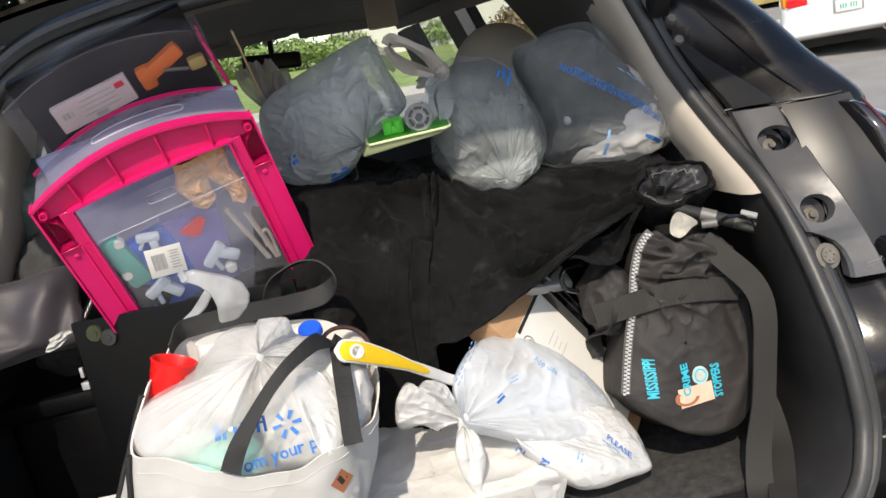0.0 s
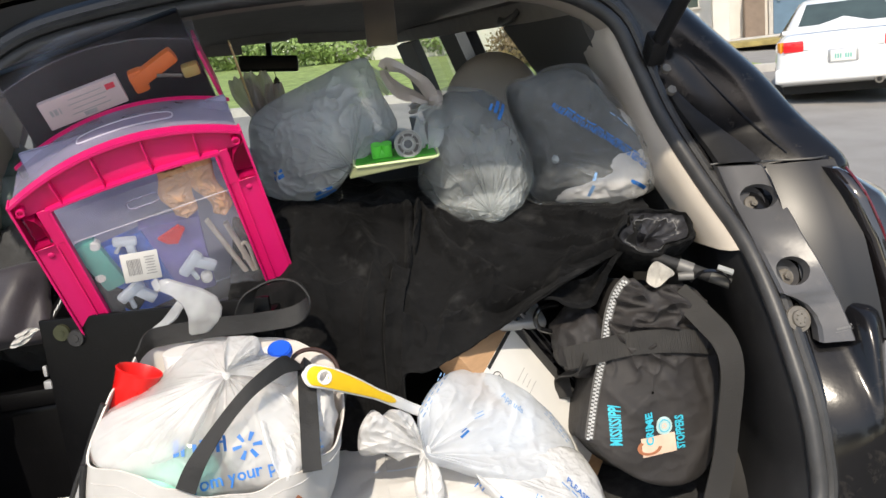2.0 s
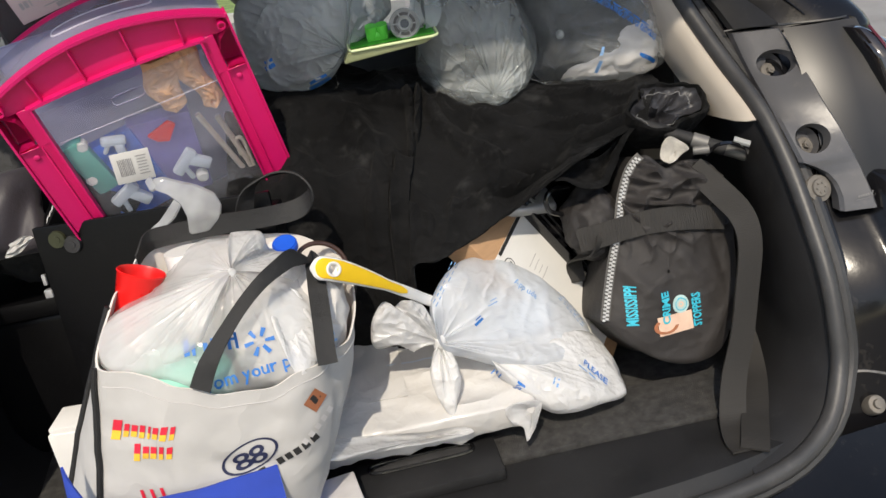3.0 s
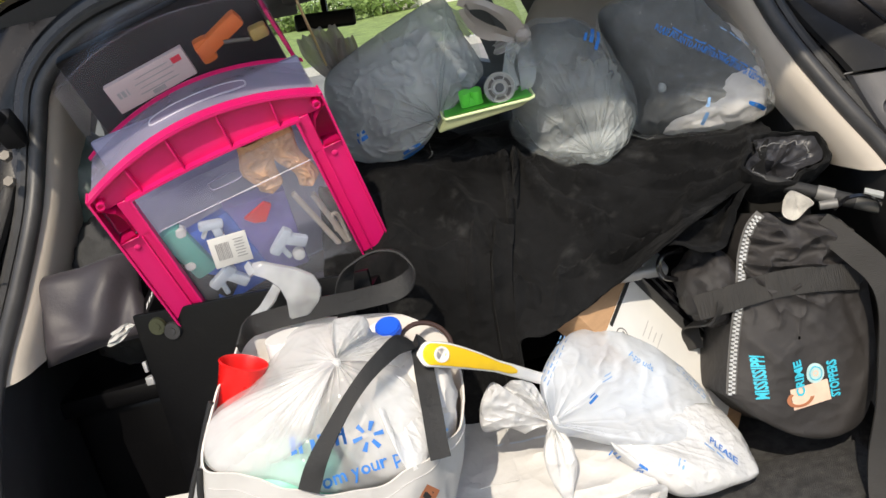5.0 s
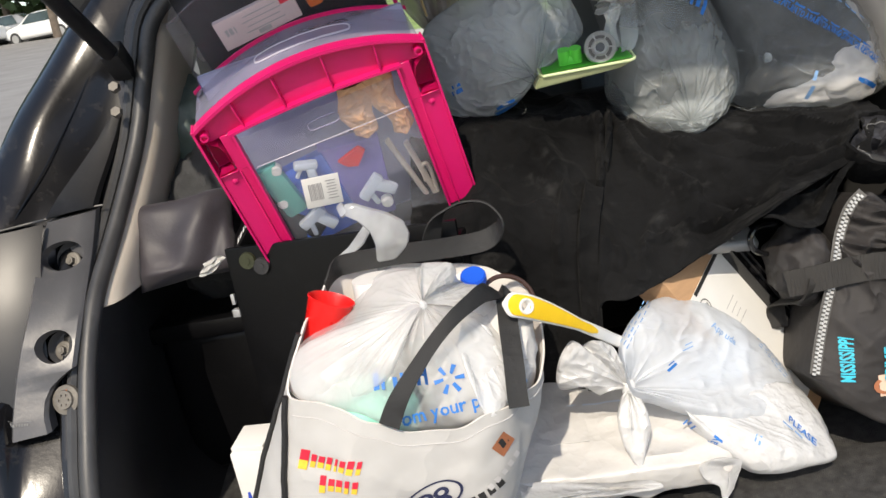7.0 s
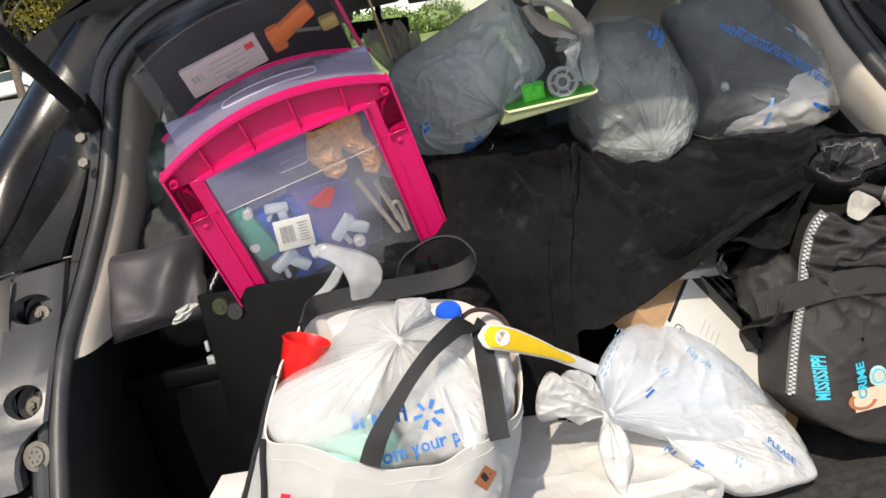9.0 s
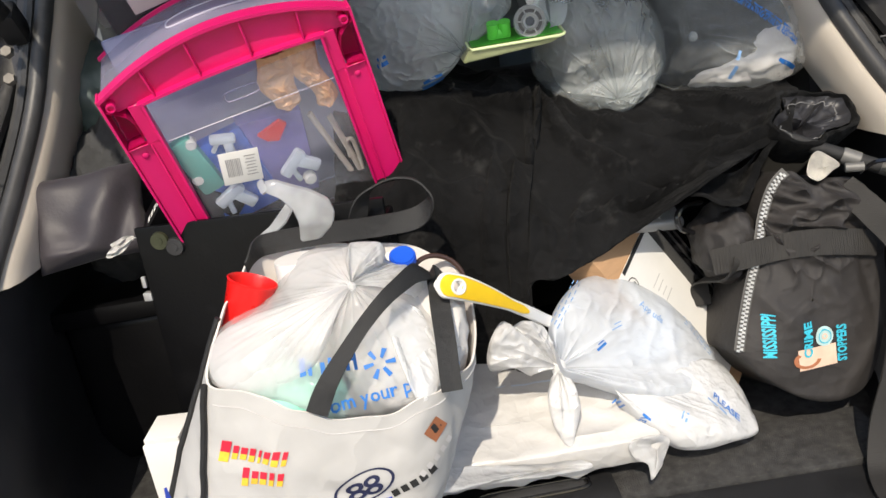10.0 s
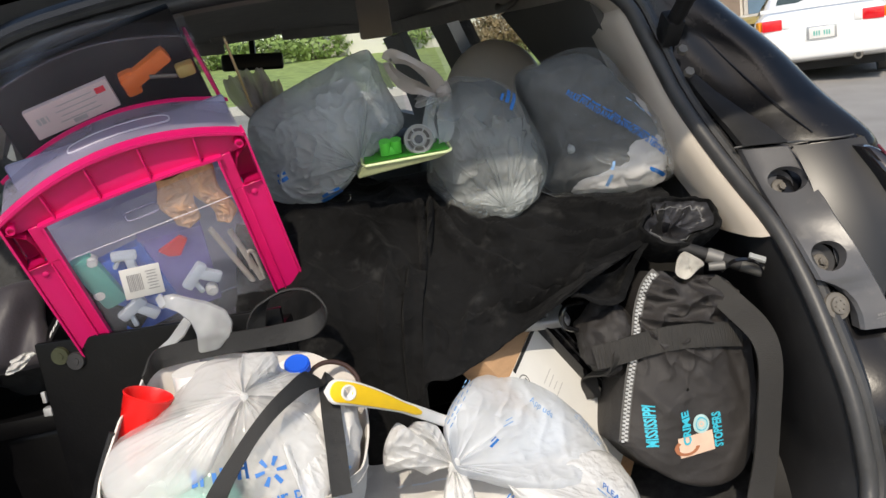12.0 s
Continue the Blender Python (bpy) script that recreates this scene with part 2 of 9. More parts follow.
M_SILVER = surface("silver_plastic", (0.50, 0.50, 0.50), 0.35, 0.5, 0.08, 20, 0.05, 200)
M_GREYMETAL = surface("grey_handle", (0.15, 0.147, 0.14), 0.5, 0.2, 0.15, 30, 0.1, 300)
M_GREEN = surface("green_plastic", (0.10, 0.62, 0.075), 0.35, 0, 0.06, 15, 0.05, 200)
M_PALEGREEN = surface("pale_green_plastic", (0.66, 0.76, 0.42), 0.45, 0, 0.05, 15, 0.05, 200)
M_GREYPLASTIC = surface("grey_roll_plastic", (0.34, 0.35, 0.34), 0.45, 0, 0.08, 20, 0.05, 200)
M_YELLOW = surface("yellow_grip", (0.93, 0.59, 0.02), 0.45, 0, 0.06, 30, 0.1, 300)
M_WHITEPLASTIC = surface("white_plastic", (0.82, 0.81, 0.79), 0.35, 0, 0.03, 20, 0.04, 200)
M_RED = surface("red_plastic", (0.78, 0.012, 0.012), 0.3, 0, 0.06, 15, 0.04, 200)
M_BLUE = surface("blue_plastic", (0.01, 0.10, 0.62), 0.35, 0, 0.08, 15, 0.04, 200)
M_TRIGGER = film("frosted_trigger_plastic", (0.74, 0.76, 0.77), 0.55, 0.2, 0.1, 0.45)
M_BROWNRING = surface("brown_ring", (0.06, 0.03, 0.022), 0.4, 0, 0.2, 30, 0.05, 200)
M_ORANGE = surface("orange_plastic", (0.80, 0.16, 0.015), 0.5, 0, 0.06, 15, 0.05, 200)
M_TAN = surface("tan_gloves", (0.62, 0.36, 0.21), 0.9, 0, 0.12, 40, 0.4, 300)
M_TEAL = surface("teal_plastic", (0.10, 0.42, 0.36), 0.4, 0, 0.12, 15, 0.05, 200)
M_VIOLET = surface("violet_box", (0.20, 0.16, 0.50), 0.5, 0, 0.25, 22, 0.05, 200)
M_SKYBLUE = surface("blue_packet", (0.03, 0.13, 0.62), 0.45, 0, 0.4, 25, 0.05, 200)
M_DARKCLOTH = surface("dark_clothes", (0.035, 0.036, 0.038), 0.9, 0, 0.4, 13, 0.6, 90)
M_GREYCLOTH = surface("grey_clothes", (0.24, 0.255, 0.255), 0.9, 0, 0.7, 9, 0.6, 90)
M_WHITECLOTH = surface("pale_clothes", (0.62, 0.60, 0.58), 0.9, 0, 0.12, 14, 0.6, 90)
M_DARKGREYCLOTH = surface("dark_grey_clothes", (0.075, 0.08, 0.082), 0.9, 0, 0.5, 12, 0.6, 90)
# pale green plastic halved: the dustpan underside's shade is put into the colour
M_PALEGREENSHADE = surface("shaded_pale_green_plastic", (0.34, 0.37, 0.20), 0.45, 0, 0.08, 15, 0.05, 200)
M_STICK = surface("pale_stick_plastic", (0.52, 0.47, 0.41), 0.5, 0, 0.12, 30, 0.05, 200)
M_LILAC = surface("lilac_sheet", (0.33, 0.34, 0.50), 0.6, 0, 0.25, 9, 0.1, 100)
M_CARDPINK = surface("pinkish_card", (0.60, 0.48, 0.48), 0.7, 0, 0.05, 20, 0.1, 300)
M_DULLYELLOW = surface("dull_yellow_plastic", (0.46, 0.33, 0.10), 0.5, 0, 0.1, 15, 0.05, 200)
M_BRASS = surface("pale_gold_metal", (0.55, 0.42, 0.22), 0.35, 0.7, 0.1, 40, 0.05, 200)
M_GREENBAG = surface("grey_green_bag", (0.075, 0.105, 0.098), 0.45, 0, 0.25, 14, 0.5, 60)
M_PILLOW = surface("grey_satin_cushion", (0.030, 0.025, 0.031), 0.55, 0, 0.2, 10, 0.2, 200)
M_PILLOW.node_tree.nodes["Principled BSDF"].inputs["Sheen Weight"].default_value = 0.15
M_INKBLUE = surface("blue_print", (0.012, 0.16, 0.52), 0.5, 0, 0.1, 50, 0.0, 200)
M_INKPALE = surface("pale_blue_print", (0.20, 0.38, 0.66), 0.5, 0, 0.1, 50, 0.0, 200)
M_INKNAVY = surface("navy_print", (0.015, 0.02, 0.06), 0.5, 0, 0.1, 50, 0.0, 200)
M_INKRED = surface("red_print", (0.72, 0.02, 0.05), 0.5, 0, 0.1, 50, 0.0, 200)
M_INKYELLOW = surface("yellow_print", (0.85, 0.50, 0.05), 0.5, 0, 0.2, 50, 0.0, 200)
M_INKCYAN = surface("cyan_print", (0.02, 0.44, 0.58), 0.6, 0, 0.12, 60, 0.1, 400)
M_INKPEACH = surface("peach_print", (0.72, 0.50, 0.38), 0.6, 0, 0.08, 60, 0.1, 400)
M_INKSEAL = surface("pale_cyan_print", (0.42, 0.58, 0.57), 0.6, 0, 0.12, 60, 0.1, 400)
M_INKRUST = surface("rust_print", (0.36, 0.13, 0.06), 0.6, 0, 0.1, 60, 0.1, 400)
M_INKBLACK = surface("black_print", (0.02, 0.02, 0.02), 0.6, 0, 0.1, 60, 0.0, 400)
M_INKGREY = surface("grey_print", (0.36, 0.35, 0.35), 0.6, 0, 0.1, 60, 0.0, 400)


def creased(m, scale, dist, strength=0.7):
    """Soft cloth folds: ridges of a coarse noise, under the fine weave."""
    nt = m.node_tree
    b = nt.nodes["Principled BSDF"]
    old = b.inputs["Normal"].links[0].from_socket
    nz = tex_noise(nt, scale, 3)
    sub, ab = nt.nodes.new("ShaderNodeMath"), nt.nodes.new("ShaderNodeMath")
    sub.operation, ab.operation = "SUBTRACT", "ABSOLUTE"
    sub.inputs[1].default_value = 0.5
    nt.links.new(nz.outputs[0], sub.inputs[0])
    nt.links.new(sub.outputs[0], ab.inputs[0])
    bp = nt.nodes.new("ShaderNodeBump")
    bp.invert = True
    bp.inputs["Strength"].default_value, bp.inputs["Distance"].default_value = strength, dist
    nt.links.new(ab.outputs[0], bp.inputs["Height"])
    nt.links.new(old, bp.inputs["Normal"])
    nt.links.new(bp.outputs[0], b.inputs["Normal"])


frosted(M_CLEAR, 0.26, 0.35)
creased(M_DUFFEL, 12, 0.012)
creased(M_COAT, 11, 0.05)
creased(M_TOTE, 9, 0.012)
creased(M_STRAP, 30, 0.004)


# ---- shape helpers ----
def link_mesh(name, bm, material, smooth=True, flat_angle=None):
    me = bpy.data.meshes.new(name)
    bm.normal_update()
    bm.to_mesh(me)
    bm.free()
    if smooth:
        me.polygons.foreach_set("use_smooth", [True] * len(me.polygons))
        me.set_sharp_from_angle(angle=radians(flat_angle or 40))
    for m in material if isinstance(material, (list, tuple)) else [material]:
        me.materials.append(m)
    return new(name, me)


def thing(name, base, label, category, group="", kind=""):
    e = new(name)
    e.empty_display_size = 0.05
    e.location = base
    return tagged(e, label, category, group, kind)


def world_shift(ob):
    """Where a thing stands; parts carry their meshes in world places."""
    return Vector(ob.location) if ob.type == "EMPTY" else Vector((0, 0, 0))


def part(name, bm, material, parent, label="", smooth=True, flat_angle=None, kind=""):
    ob = link_mesh(name, bm, material, smooth, flat_angle)
    ob.parent = parent
    ob.matrix_parent_inverse = Matrix.Translation(-world_shift(parent))
    return tagged(ob, label, kind=kind)


def solo(name, bm, material, label, category, group="", kind="", smooth=True, flat_angle=None):
    return tagged(link_mesh(name, bm, material, smooth, flat_angle), label, category, group, kind)


def add_box(bm, size, m=Matrix(), bevel=0.0, segs=2):
    r = bmesh.ops.create_cube(bm, size=1.0, matrix=m @ Matrix.Diagonal((*size, 1)))
    if bevel:
        es = list({e for v in r["verts"] for e in v.link_edges})
        bmesh.ops.bevel(bm, geom=es, offset=bevel, segments=segs, affect="EDGES", profile=0.6)
    return bm


def add_cyl(bm, r1, r2, h, m=Matrix(), n=24, caps=True):
    bmesh.ops.create_cone(bm, segments=n, radius1=r1, radius2=r2, depth=h, cap_ends=caps, matrix=m)
    return bm


def cr(points, n, closed=False):
    """n places along a smooth curve through the points."""
    p = [Vector(q) for q in points]
    k = len(p) - (0 if closed else 1)
    out = []
    for i in range(n):
        s = i / (n if closed else n - 1) * k
        a = min(int(s), k - 1)
        f = s - a
        if closed:
            q = [p[(a + d) % len(p)] for d in (-1, 0, 1, 2)]
        else:
            q = [p[max(0, min(len(p) - 1, a + d))] for d in (-1, 0, 1, 2)]
        out.append(0.5 * (2 * q[1] + (q[2] - q[0]) * f + (2 * q[0] - 5 * q[1] + 4 * q[2] - q[3]) * f * f + (3 * q[1] - q[0] - 3 * q[2] + q[3]) * f**3))
    return out


def skin(bm, rings, closed_ring=True, caps=False, closed_path=False):
    """Faces between rows of places."""
    rows = [[bm.verts.new(v) for v in r] for r in rings]
    n = len(rows[0])
    pairs = list(zip(rows, rows[1:])) + ([(rows[-1], rows[0])] if closed_path else [])
    for a, b in pairs:
        for i in range(n if closed_ring else n - 1):
            j = (i + 1) % n
            bm.faces.new((a[i], a[j], b[j], b[i]))
    if caps:
        bm.faces.new(list(reversed(rows[0])))
        bm.faces.new(rows[-1])
    return bm


def sweep(bm, path, radius, n=10, caps=True, closed=False, squash=1.0, up=Vector((0, 0, 1))):
    """A tube along the places; radius may be a function of 0..1."""
    rings = []
    m = len(path)
    prev = None
    for i, p in enumerate(path):
        t = (path[(i + 1) % m] - path[i - 1]) if closed else (path[min(i + 1, m - 1)] - path[max(i - 1, 0)])
        t = t.normalized()
        s = t.cross(prev if prev is not None else up)
        if s.length < 1e-4:
            s = t.cross(Vector((1, 0, 0)))
        s.normalize()
        w = s.cross(t).normalized()
        prev = w
        r = radius(i / (m - 1)) if callable(radius) else radius
        rings.append([p + r * (math.cos(a) * s + squash * math.sin(a) * w) for a in [2 * math.pi * k / n for k in range(n)]])
    return skin(bm, rings, True, caps and not closed, closed)


def ribbon(bm, path, width, across, thick=0.0018, sag=0.0):
    """A flat band: across is its breadth direction, one for all or one for each place."""
    rings = []
    m = len(path)
    for i, p in enumerate(path):
        t = (path[min(i + 1, m - 1)] - path[max(i - 1, 0)]).normalized()
        a = Vector(across[i] if isinstance(across[0], (list, tuple, Vector)) else across)
        a = (a - t * a.dot(t)).normalized()
        nrm = t.cross(a).normalized()
        w = width(i / (m - 1)) if callable(width) else width
        rings.append([p + a * w * s + nrm * (thick * o - sag * (1 - 4 * s * s)) for s, o in ((-0.5, -0.5), (0, -0.5), (0.5, -0.5), (0.5, 0.5), (0, 0.5), (-0.5, 0.5))])
    return skin(bm, rings, True, True)


def sheet(bm, f, nu, nv, thick=0.0):
    """A surface f(u, v) with u, v in 0..1, thickened along its normals."""
    g = [[Vector(f(i / (nu - 1), j / (nv - 1))) for i in range(nu)] for j in range(nv)]
    rows = [[bm.verts.new(p) for p in r] for r in g]
    for a, b in zip(rows, rows[1:]):
        for i in range(nu - 1):
            bm.faces.new((a[i], a[i + 1], b[i + 1], b[i]))
    if thick:
        bm.normal_update()
        bmesh.ops.solidify(bm, geom=list(bm.faces), thickness=thick)
    return bm


def fbm(p, octaves=4):
    total, amp, f = 0.0, 0.55, 1.0
    for _ in range(octaves):
        total += amp * noise.noise(p * f)
        amp *= 0.5
        f *= 2.05
    return total


def frame_of(x, z):
    """A turn whose x axis is x and whose z axis is near z."""
    x = Vector(x).normalized()
    z = Vector(z)
    z = (z - x * z.dot(x)).normalized()
    return Matrix((x, z.cross(x), z)).transposed()


def placed(o, x, z):
    return Matrix.Translation(o) @ frame_of(x, z).to_4x4()


def text_shape(body, size, bold=0.0):
    """Flat letters as places and faces, centred, in x and y."""
    cu = bpy.data.curves.new("letters", "FONT")
    cu.body, cu.size, cu.align_x, cu.align_y, cu.offset, cu.resolution_u = body, size, "CENTER", "CENTER", bold, 2
    ob = bpy.data.objects.new("letters", cu)
    me = bpy.data.meshes.new_from_object(ob)
    vs, fs = [v.co.copy() for v in me.vertices], [tuple(p.vertices) for p in me.polygons]
    bpy.data.objects.remove(ob)
    bpy.data.meshes.remove(me)
    bpy.data.curves.remove(cu)
    return vs, fs


def bar_shape(rects):
    """Flat rectangles x, y, w, h, cut into short steps so that they can follow a curved skin."""
    vs, fs = [], []
    for x, y, w, h in rects:
        k = max(1, int(w / 0.008))
        for i in range(k):
            a, b = x - w / 2 + w * i / k, x - w / 2 + w * (i + 1) / k
            n = len(vs)
            vs += [Vector((a, y - h / 2, 0)), Vector((b, y - h / 2, 0)), Vector((b, y + h / 2, 0)), Vector((a, y + h / 2, 0))]
            fs.append((n, n + 1, n + 2, n + 3))
    return vs, fs


def disc_shape(x, y, rx, ry, n=20, inner=0.0, a0=0.0, a1=360.0):
    vs, fs = [], []
    for i in range(n + 1):
        a = radians(a0 + (a1 - a0) * i / n)
        vs += [Vector((x + rx * inner * math.cos(a), y + ry * inner * math.sin(a), 0)), Vector((x + rx * math.cos(a), y + ry * math.sin(a), 0))]
    for i in range(n):
        fs.append((2 * i, 2 * i + 1, 2 * i + 3, 2 * i + 2))
    return vs, fs


def stamp(shape, m, tree=None, lift=0.0012, reach=0.2):
    """The flat shape laid at the pose m, or, with a tree, pressed on a skin along the pose's -z."""
    bm = bmesh.new()
    d = -(m.to_3x3() @ Vector((0, 0, 1))).normalized()
    vs = []
    for v in shape[0]:
        p = m @ v
        if tree:
            hit, nrm, _, _ = tree.ray_cast(p - d * reach, d, reach * 2.5)
            if hit is not None:
                p = hit + (nrm if nrm.dot(d) < 0 else -nrm) * lift
        vs.append(bm.verts.new(p))
    for f in shape[1]:
        bm.faces.new([vs[i] for i in f])
    return bm


def tree_of(ob):
    """A search tree of a part's mesh, in world places."""
    from_mesh = bmesh.new()
    from_mesh.from_mesh(ob.data)
    t = BVHTree.FromBMesh(from_mesh)
    from_mesh.free()
    return t


# ---- the car, seen through its open rear hatch ----
FLOOR = 0.72


def slope(x, y):
    """Height of the sloping car park."""
    return 0.0526 * max(0.0, y - 1.7) - 0.035 * x * min(1.0, max(0.0, y - 1.7) / 6)


def mid_x(y):
    """The car's middle line: it stands turned a few degrees to the left."""
    return -0.075 * max(0.0, y - 1.35)


# half of the opening's edge, from the sill's middle round to the top's middle
EDGE = [(0.0, 0.955, 0.695), (0.25, 0.957, 0.695), (0.45, 0.972, 0.702), (0.55, 1.005, 0.73), (0.597, 1.045, 0.785), (0.607, 1.068, 0.845), (0.611, 1.095, 0.905),
        (0.612, 1.13, 0.96), (0.612, 1.185, 1.037), (0.607, 1.247, 1.108), (0.592, 1.338, 1.183), (0.565, 1.43, 1.287), (0.538, 1.475, 1.39), (0.512, 1.497, 1.458),
        (0.44, 1.503, 1.507), (0.34, 1.503, 1.531), (0.17, 1.503, 1.551), (0.0, 1.503, 1.556)]


def edge(side, n=72):
    return [Vector((side * p.x, p.y, p.z)) for p in cr(EDGE, n)]


def edge_loop(n=72):
    r, l = edge(1, n), edge(-1, n)
    return r + list(reversed(l))[1:-1]


car = thing("car", (0, 1.6, 0), "black SUV with raised rear hatch and packed cargo area", "car")


def strip(name, material, side, i0, i1, profile, parent, label="", thick=0.0, n=72):
    """A panel that follows the opening's edge: profile gives (out, ahead) offsets, out away from the opening."""
    e = edge(side, n)
    bm = bmesh.new()
    rows = []
    for i in range(i0, i1):
        t = (e[min(i + 1, n - 1)] - e[max(i - 1, 0)]).normalized()
        out = Vector((t.z, 0, -t.x)) * side
        if out.length < 0.2:
            out = Vector((side, 0, 0))
        out.normalize()
        rows.append([e[i] + out * o + Vector((0, a, 0)) for o, a in (profile(i / n) if callable(profile) else profile)])
    skin(bm, rows, False)
    if thick:
        bm.normal_update()
        bmesh.ops.solidify(bm, geom=list(bm.faces), thickness=thick)
    return part(name, bm, material, parent, label)


# door seal: two lips of rubber
loop = edge_loop()
cen = Vector((0, 1.25, 1.12))
seal = part("hatch_seal", sweep(bmesh.new(), loop, 0.0125, 10, closed=True), M_RUBBER, car, "black rubber hatch seal")
outer = []
for i, p in enumerate(loop):
    t = (loop[(i + 1) % len(loop)] - loop[i - 1]).normalized()
    o = (p - cen) - t * (p - cen).dot(t)
    o.y = 0
    outer.append(p + o.normalized() * 0.021 + Vector((0, 0.004, 0)))
part("seal_lip", sweep(bmesh.new(), outer, 0.0085, 8, closed=True), M_RUBBER, seal)

BOLTS = [(0.640, 1.396, 1.250, 0.75), (0.645, 1.290, 1.162, 1.0), (0.645, 1.198, 1.066, 1.0)]
# half sections of the body beside the opening: height, then (x, y) from the gutter outwards and ahead
BODY = [(0.50, ((0.60, 1.03), (0.66, 1.02), (0.72, 1.03), (0.76, 1.07), (0.80, 1.20), (0.82, 1.6))),
        (0.66, ((0.60, 1.045), (0.65, 1.035), (0.705, 1.04), (0.735, 1.07), (0.80, 1.22), (0.83, 1.6))),
        (0.76, ((0.615, 1.065), (0.655, 1.055), (0.700, 1.055), (0.728, 1.075), (0.80, 1.24), (0.84, 1.6))),
        (0.88, ((0.630, 1.095), (0.662, 1.080), (0.700, 1.070), (0.728, 1.085), (0.82, 1.26), (0.85, 1.6))),
        (0.995, ((0.632, 1.185), (0.665, 1.178), (0.705, 1.165), (0.737, 1.125), (0.83, 1.27), (0.86, 1.6))),
        (1.03, ((0.634, 1.205), (0.672, 1.190), (0.715, 1.190), (0.745, 1.200), (0.83, 1.28), (0.86, 1.6))),
        (1.10, ((0.632, 1.255), (0.665, 1.240), (0.705, 1.235), (0.745, 1.235), (0.83, 1.30), (0.86, 1.6))),
        (1.17, ((0.622, 1.325), (0.655, 1.310), (0.700, 1.300), (0.745, 1.285), (0.83, 1.32), (0.86, 1.6))),
        (1.21, ((0.612, 1.360), (0.645, 1.345), (0.700, 1.325), (0.760, 1.300), (0.820, 1.33), (0.85, 1.6))),
        (1.275, ((0.592, 1.420), (0.632, 1.405), (0.682, 1.380), (0.735, 1.365), (0.790, 1.40), (0.82, 1.6))),
        (1.35, ((0.572, 1.465), (0.608, 1.455), (0.644, 1.435), (0.705, 1.415), (0.755, 1.46), (0.80, 1.62))),
        (1.42, ((0.548, 1.495), (0.575, 1.490), (0.605, 1.478), (0.665, 1.470), (0.71, 1.52), (0.76, 1.65))),
        (1.48, ((0.505, 1.515), (0.53, 1.512), (0.565, 1.505), (0.620, 1.505), (0.66, 1.55), (0.70, 1.66))),
        (1.545, ((0.44, 1.535), (0.47, 1.532), (0.51, 1.53), (0.56, 1.53), (0.60, 1.58), (0.64, 1.68)))]
# the grey plate: height, inner x, outer x, y at its inner and outer edge
PLATE = [(1.212, 0.614, 0.672, 1.338, 1.308), (1.19, 0.614, 0.676, 1.318, 1.285), (1.16, 0.615, 0.678, 1.290, 1.252), (1.12, 0.615, 0.678, 1.242, 1.210), (1.08, 0.616, 0.688, 1.200, 1.180), (1.045, 0.621, 0.698, 1.174, 1.164),
         (1.036, 0.638, 0.700, 1.170, 1.160), (1.026, 0.652, 0.702, 1.165, 1.154), (1.012, 0.660, 0.704, 1.156, 1.146), (0.995, 0.662, 0.706, 1.146, 1.136), (0.976, 0.659, 0.708, 1.137, 1.127)]


def cut_out(ob, cutters):
    """Sink the cutters' shapes into a part for good."""
    deps = bpy.context.evaluated_depsgraph_get
    for bm_c in cutters:
        me_c = bpy.data.meshes.new("cutter")
        bm_c.to_mesh(me_c)
        bm_c.free()
        oc = new("cutter", me_c)
        md = ob.modifiers.new("sink", "BOOLEAN")
        md.object, md.operation, md.solver = oc, "DIFFERENCE", "EXACT"
        me = bpy.data.meshes.new_from_object(ob.evaluated_get(deps()))
        ob.modifiers.clear()
        old = ob.data
        ob.data = me
        bpy.data.meshes.remove(old)
        bpy.data.objects.remove(oc)
        bpy.data.meshes.remove(me_c)
    ob.data.polygons.foreach_set("use_smooth", [True] * len(ob.data.polygons))
    ob.data.set_sharp_from_angle(angle=radians(32))


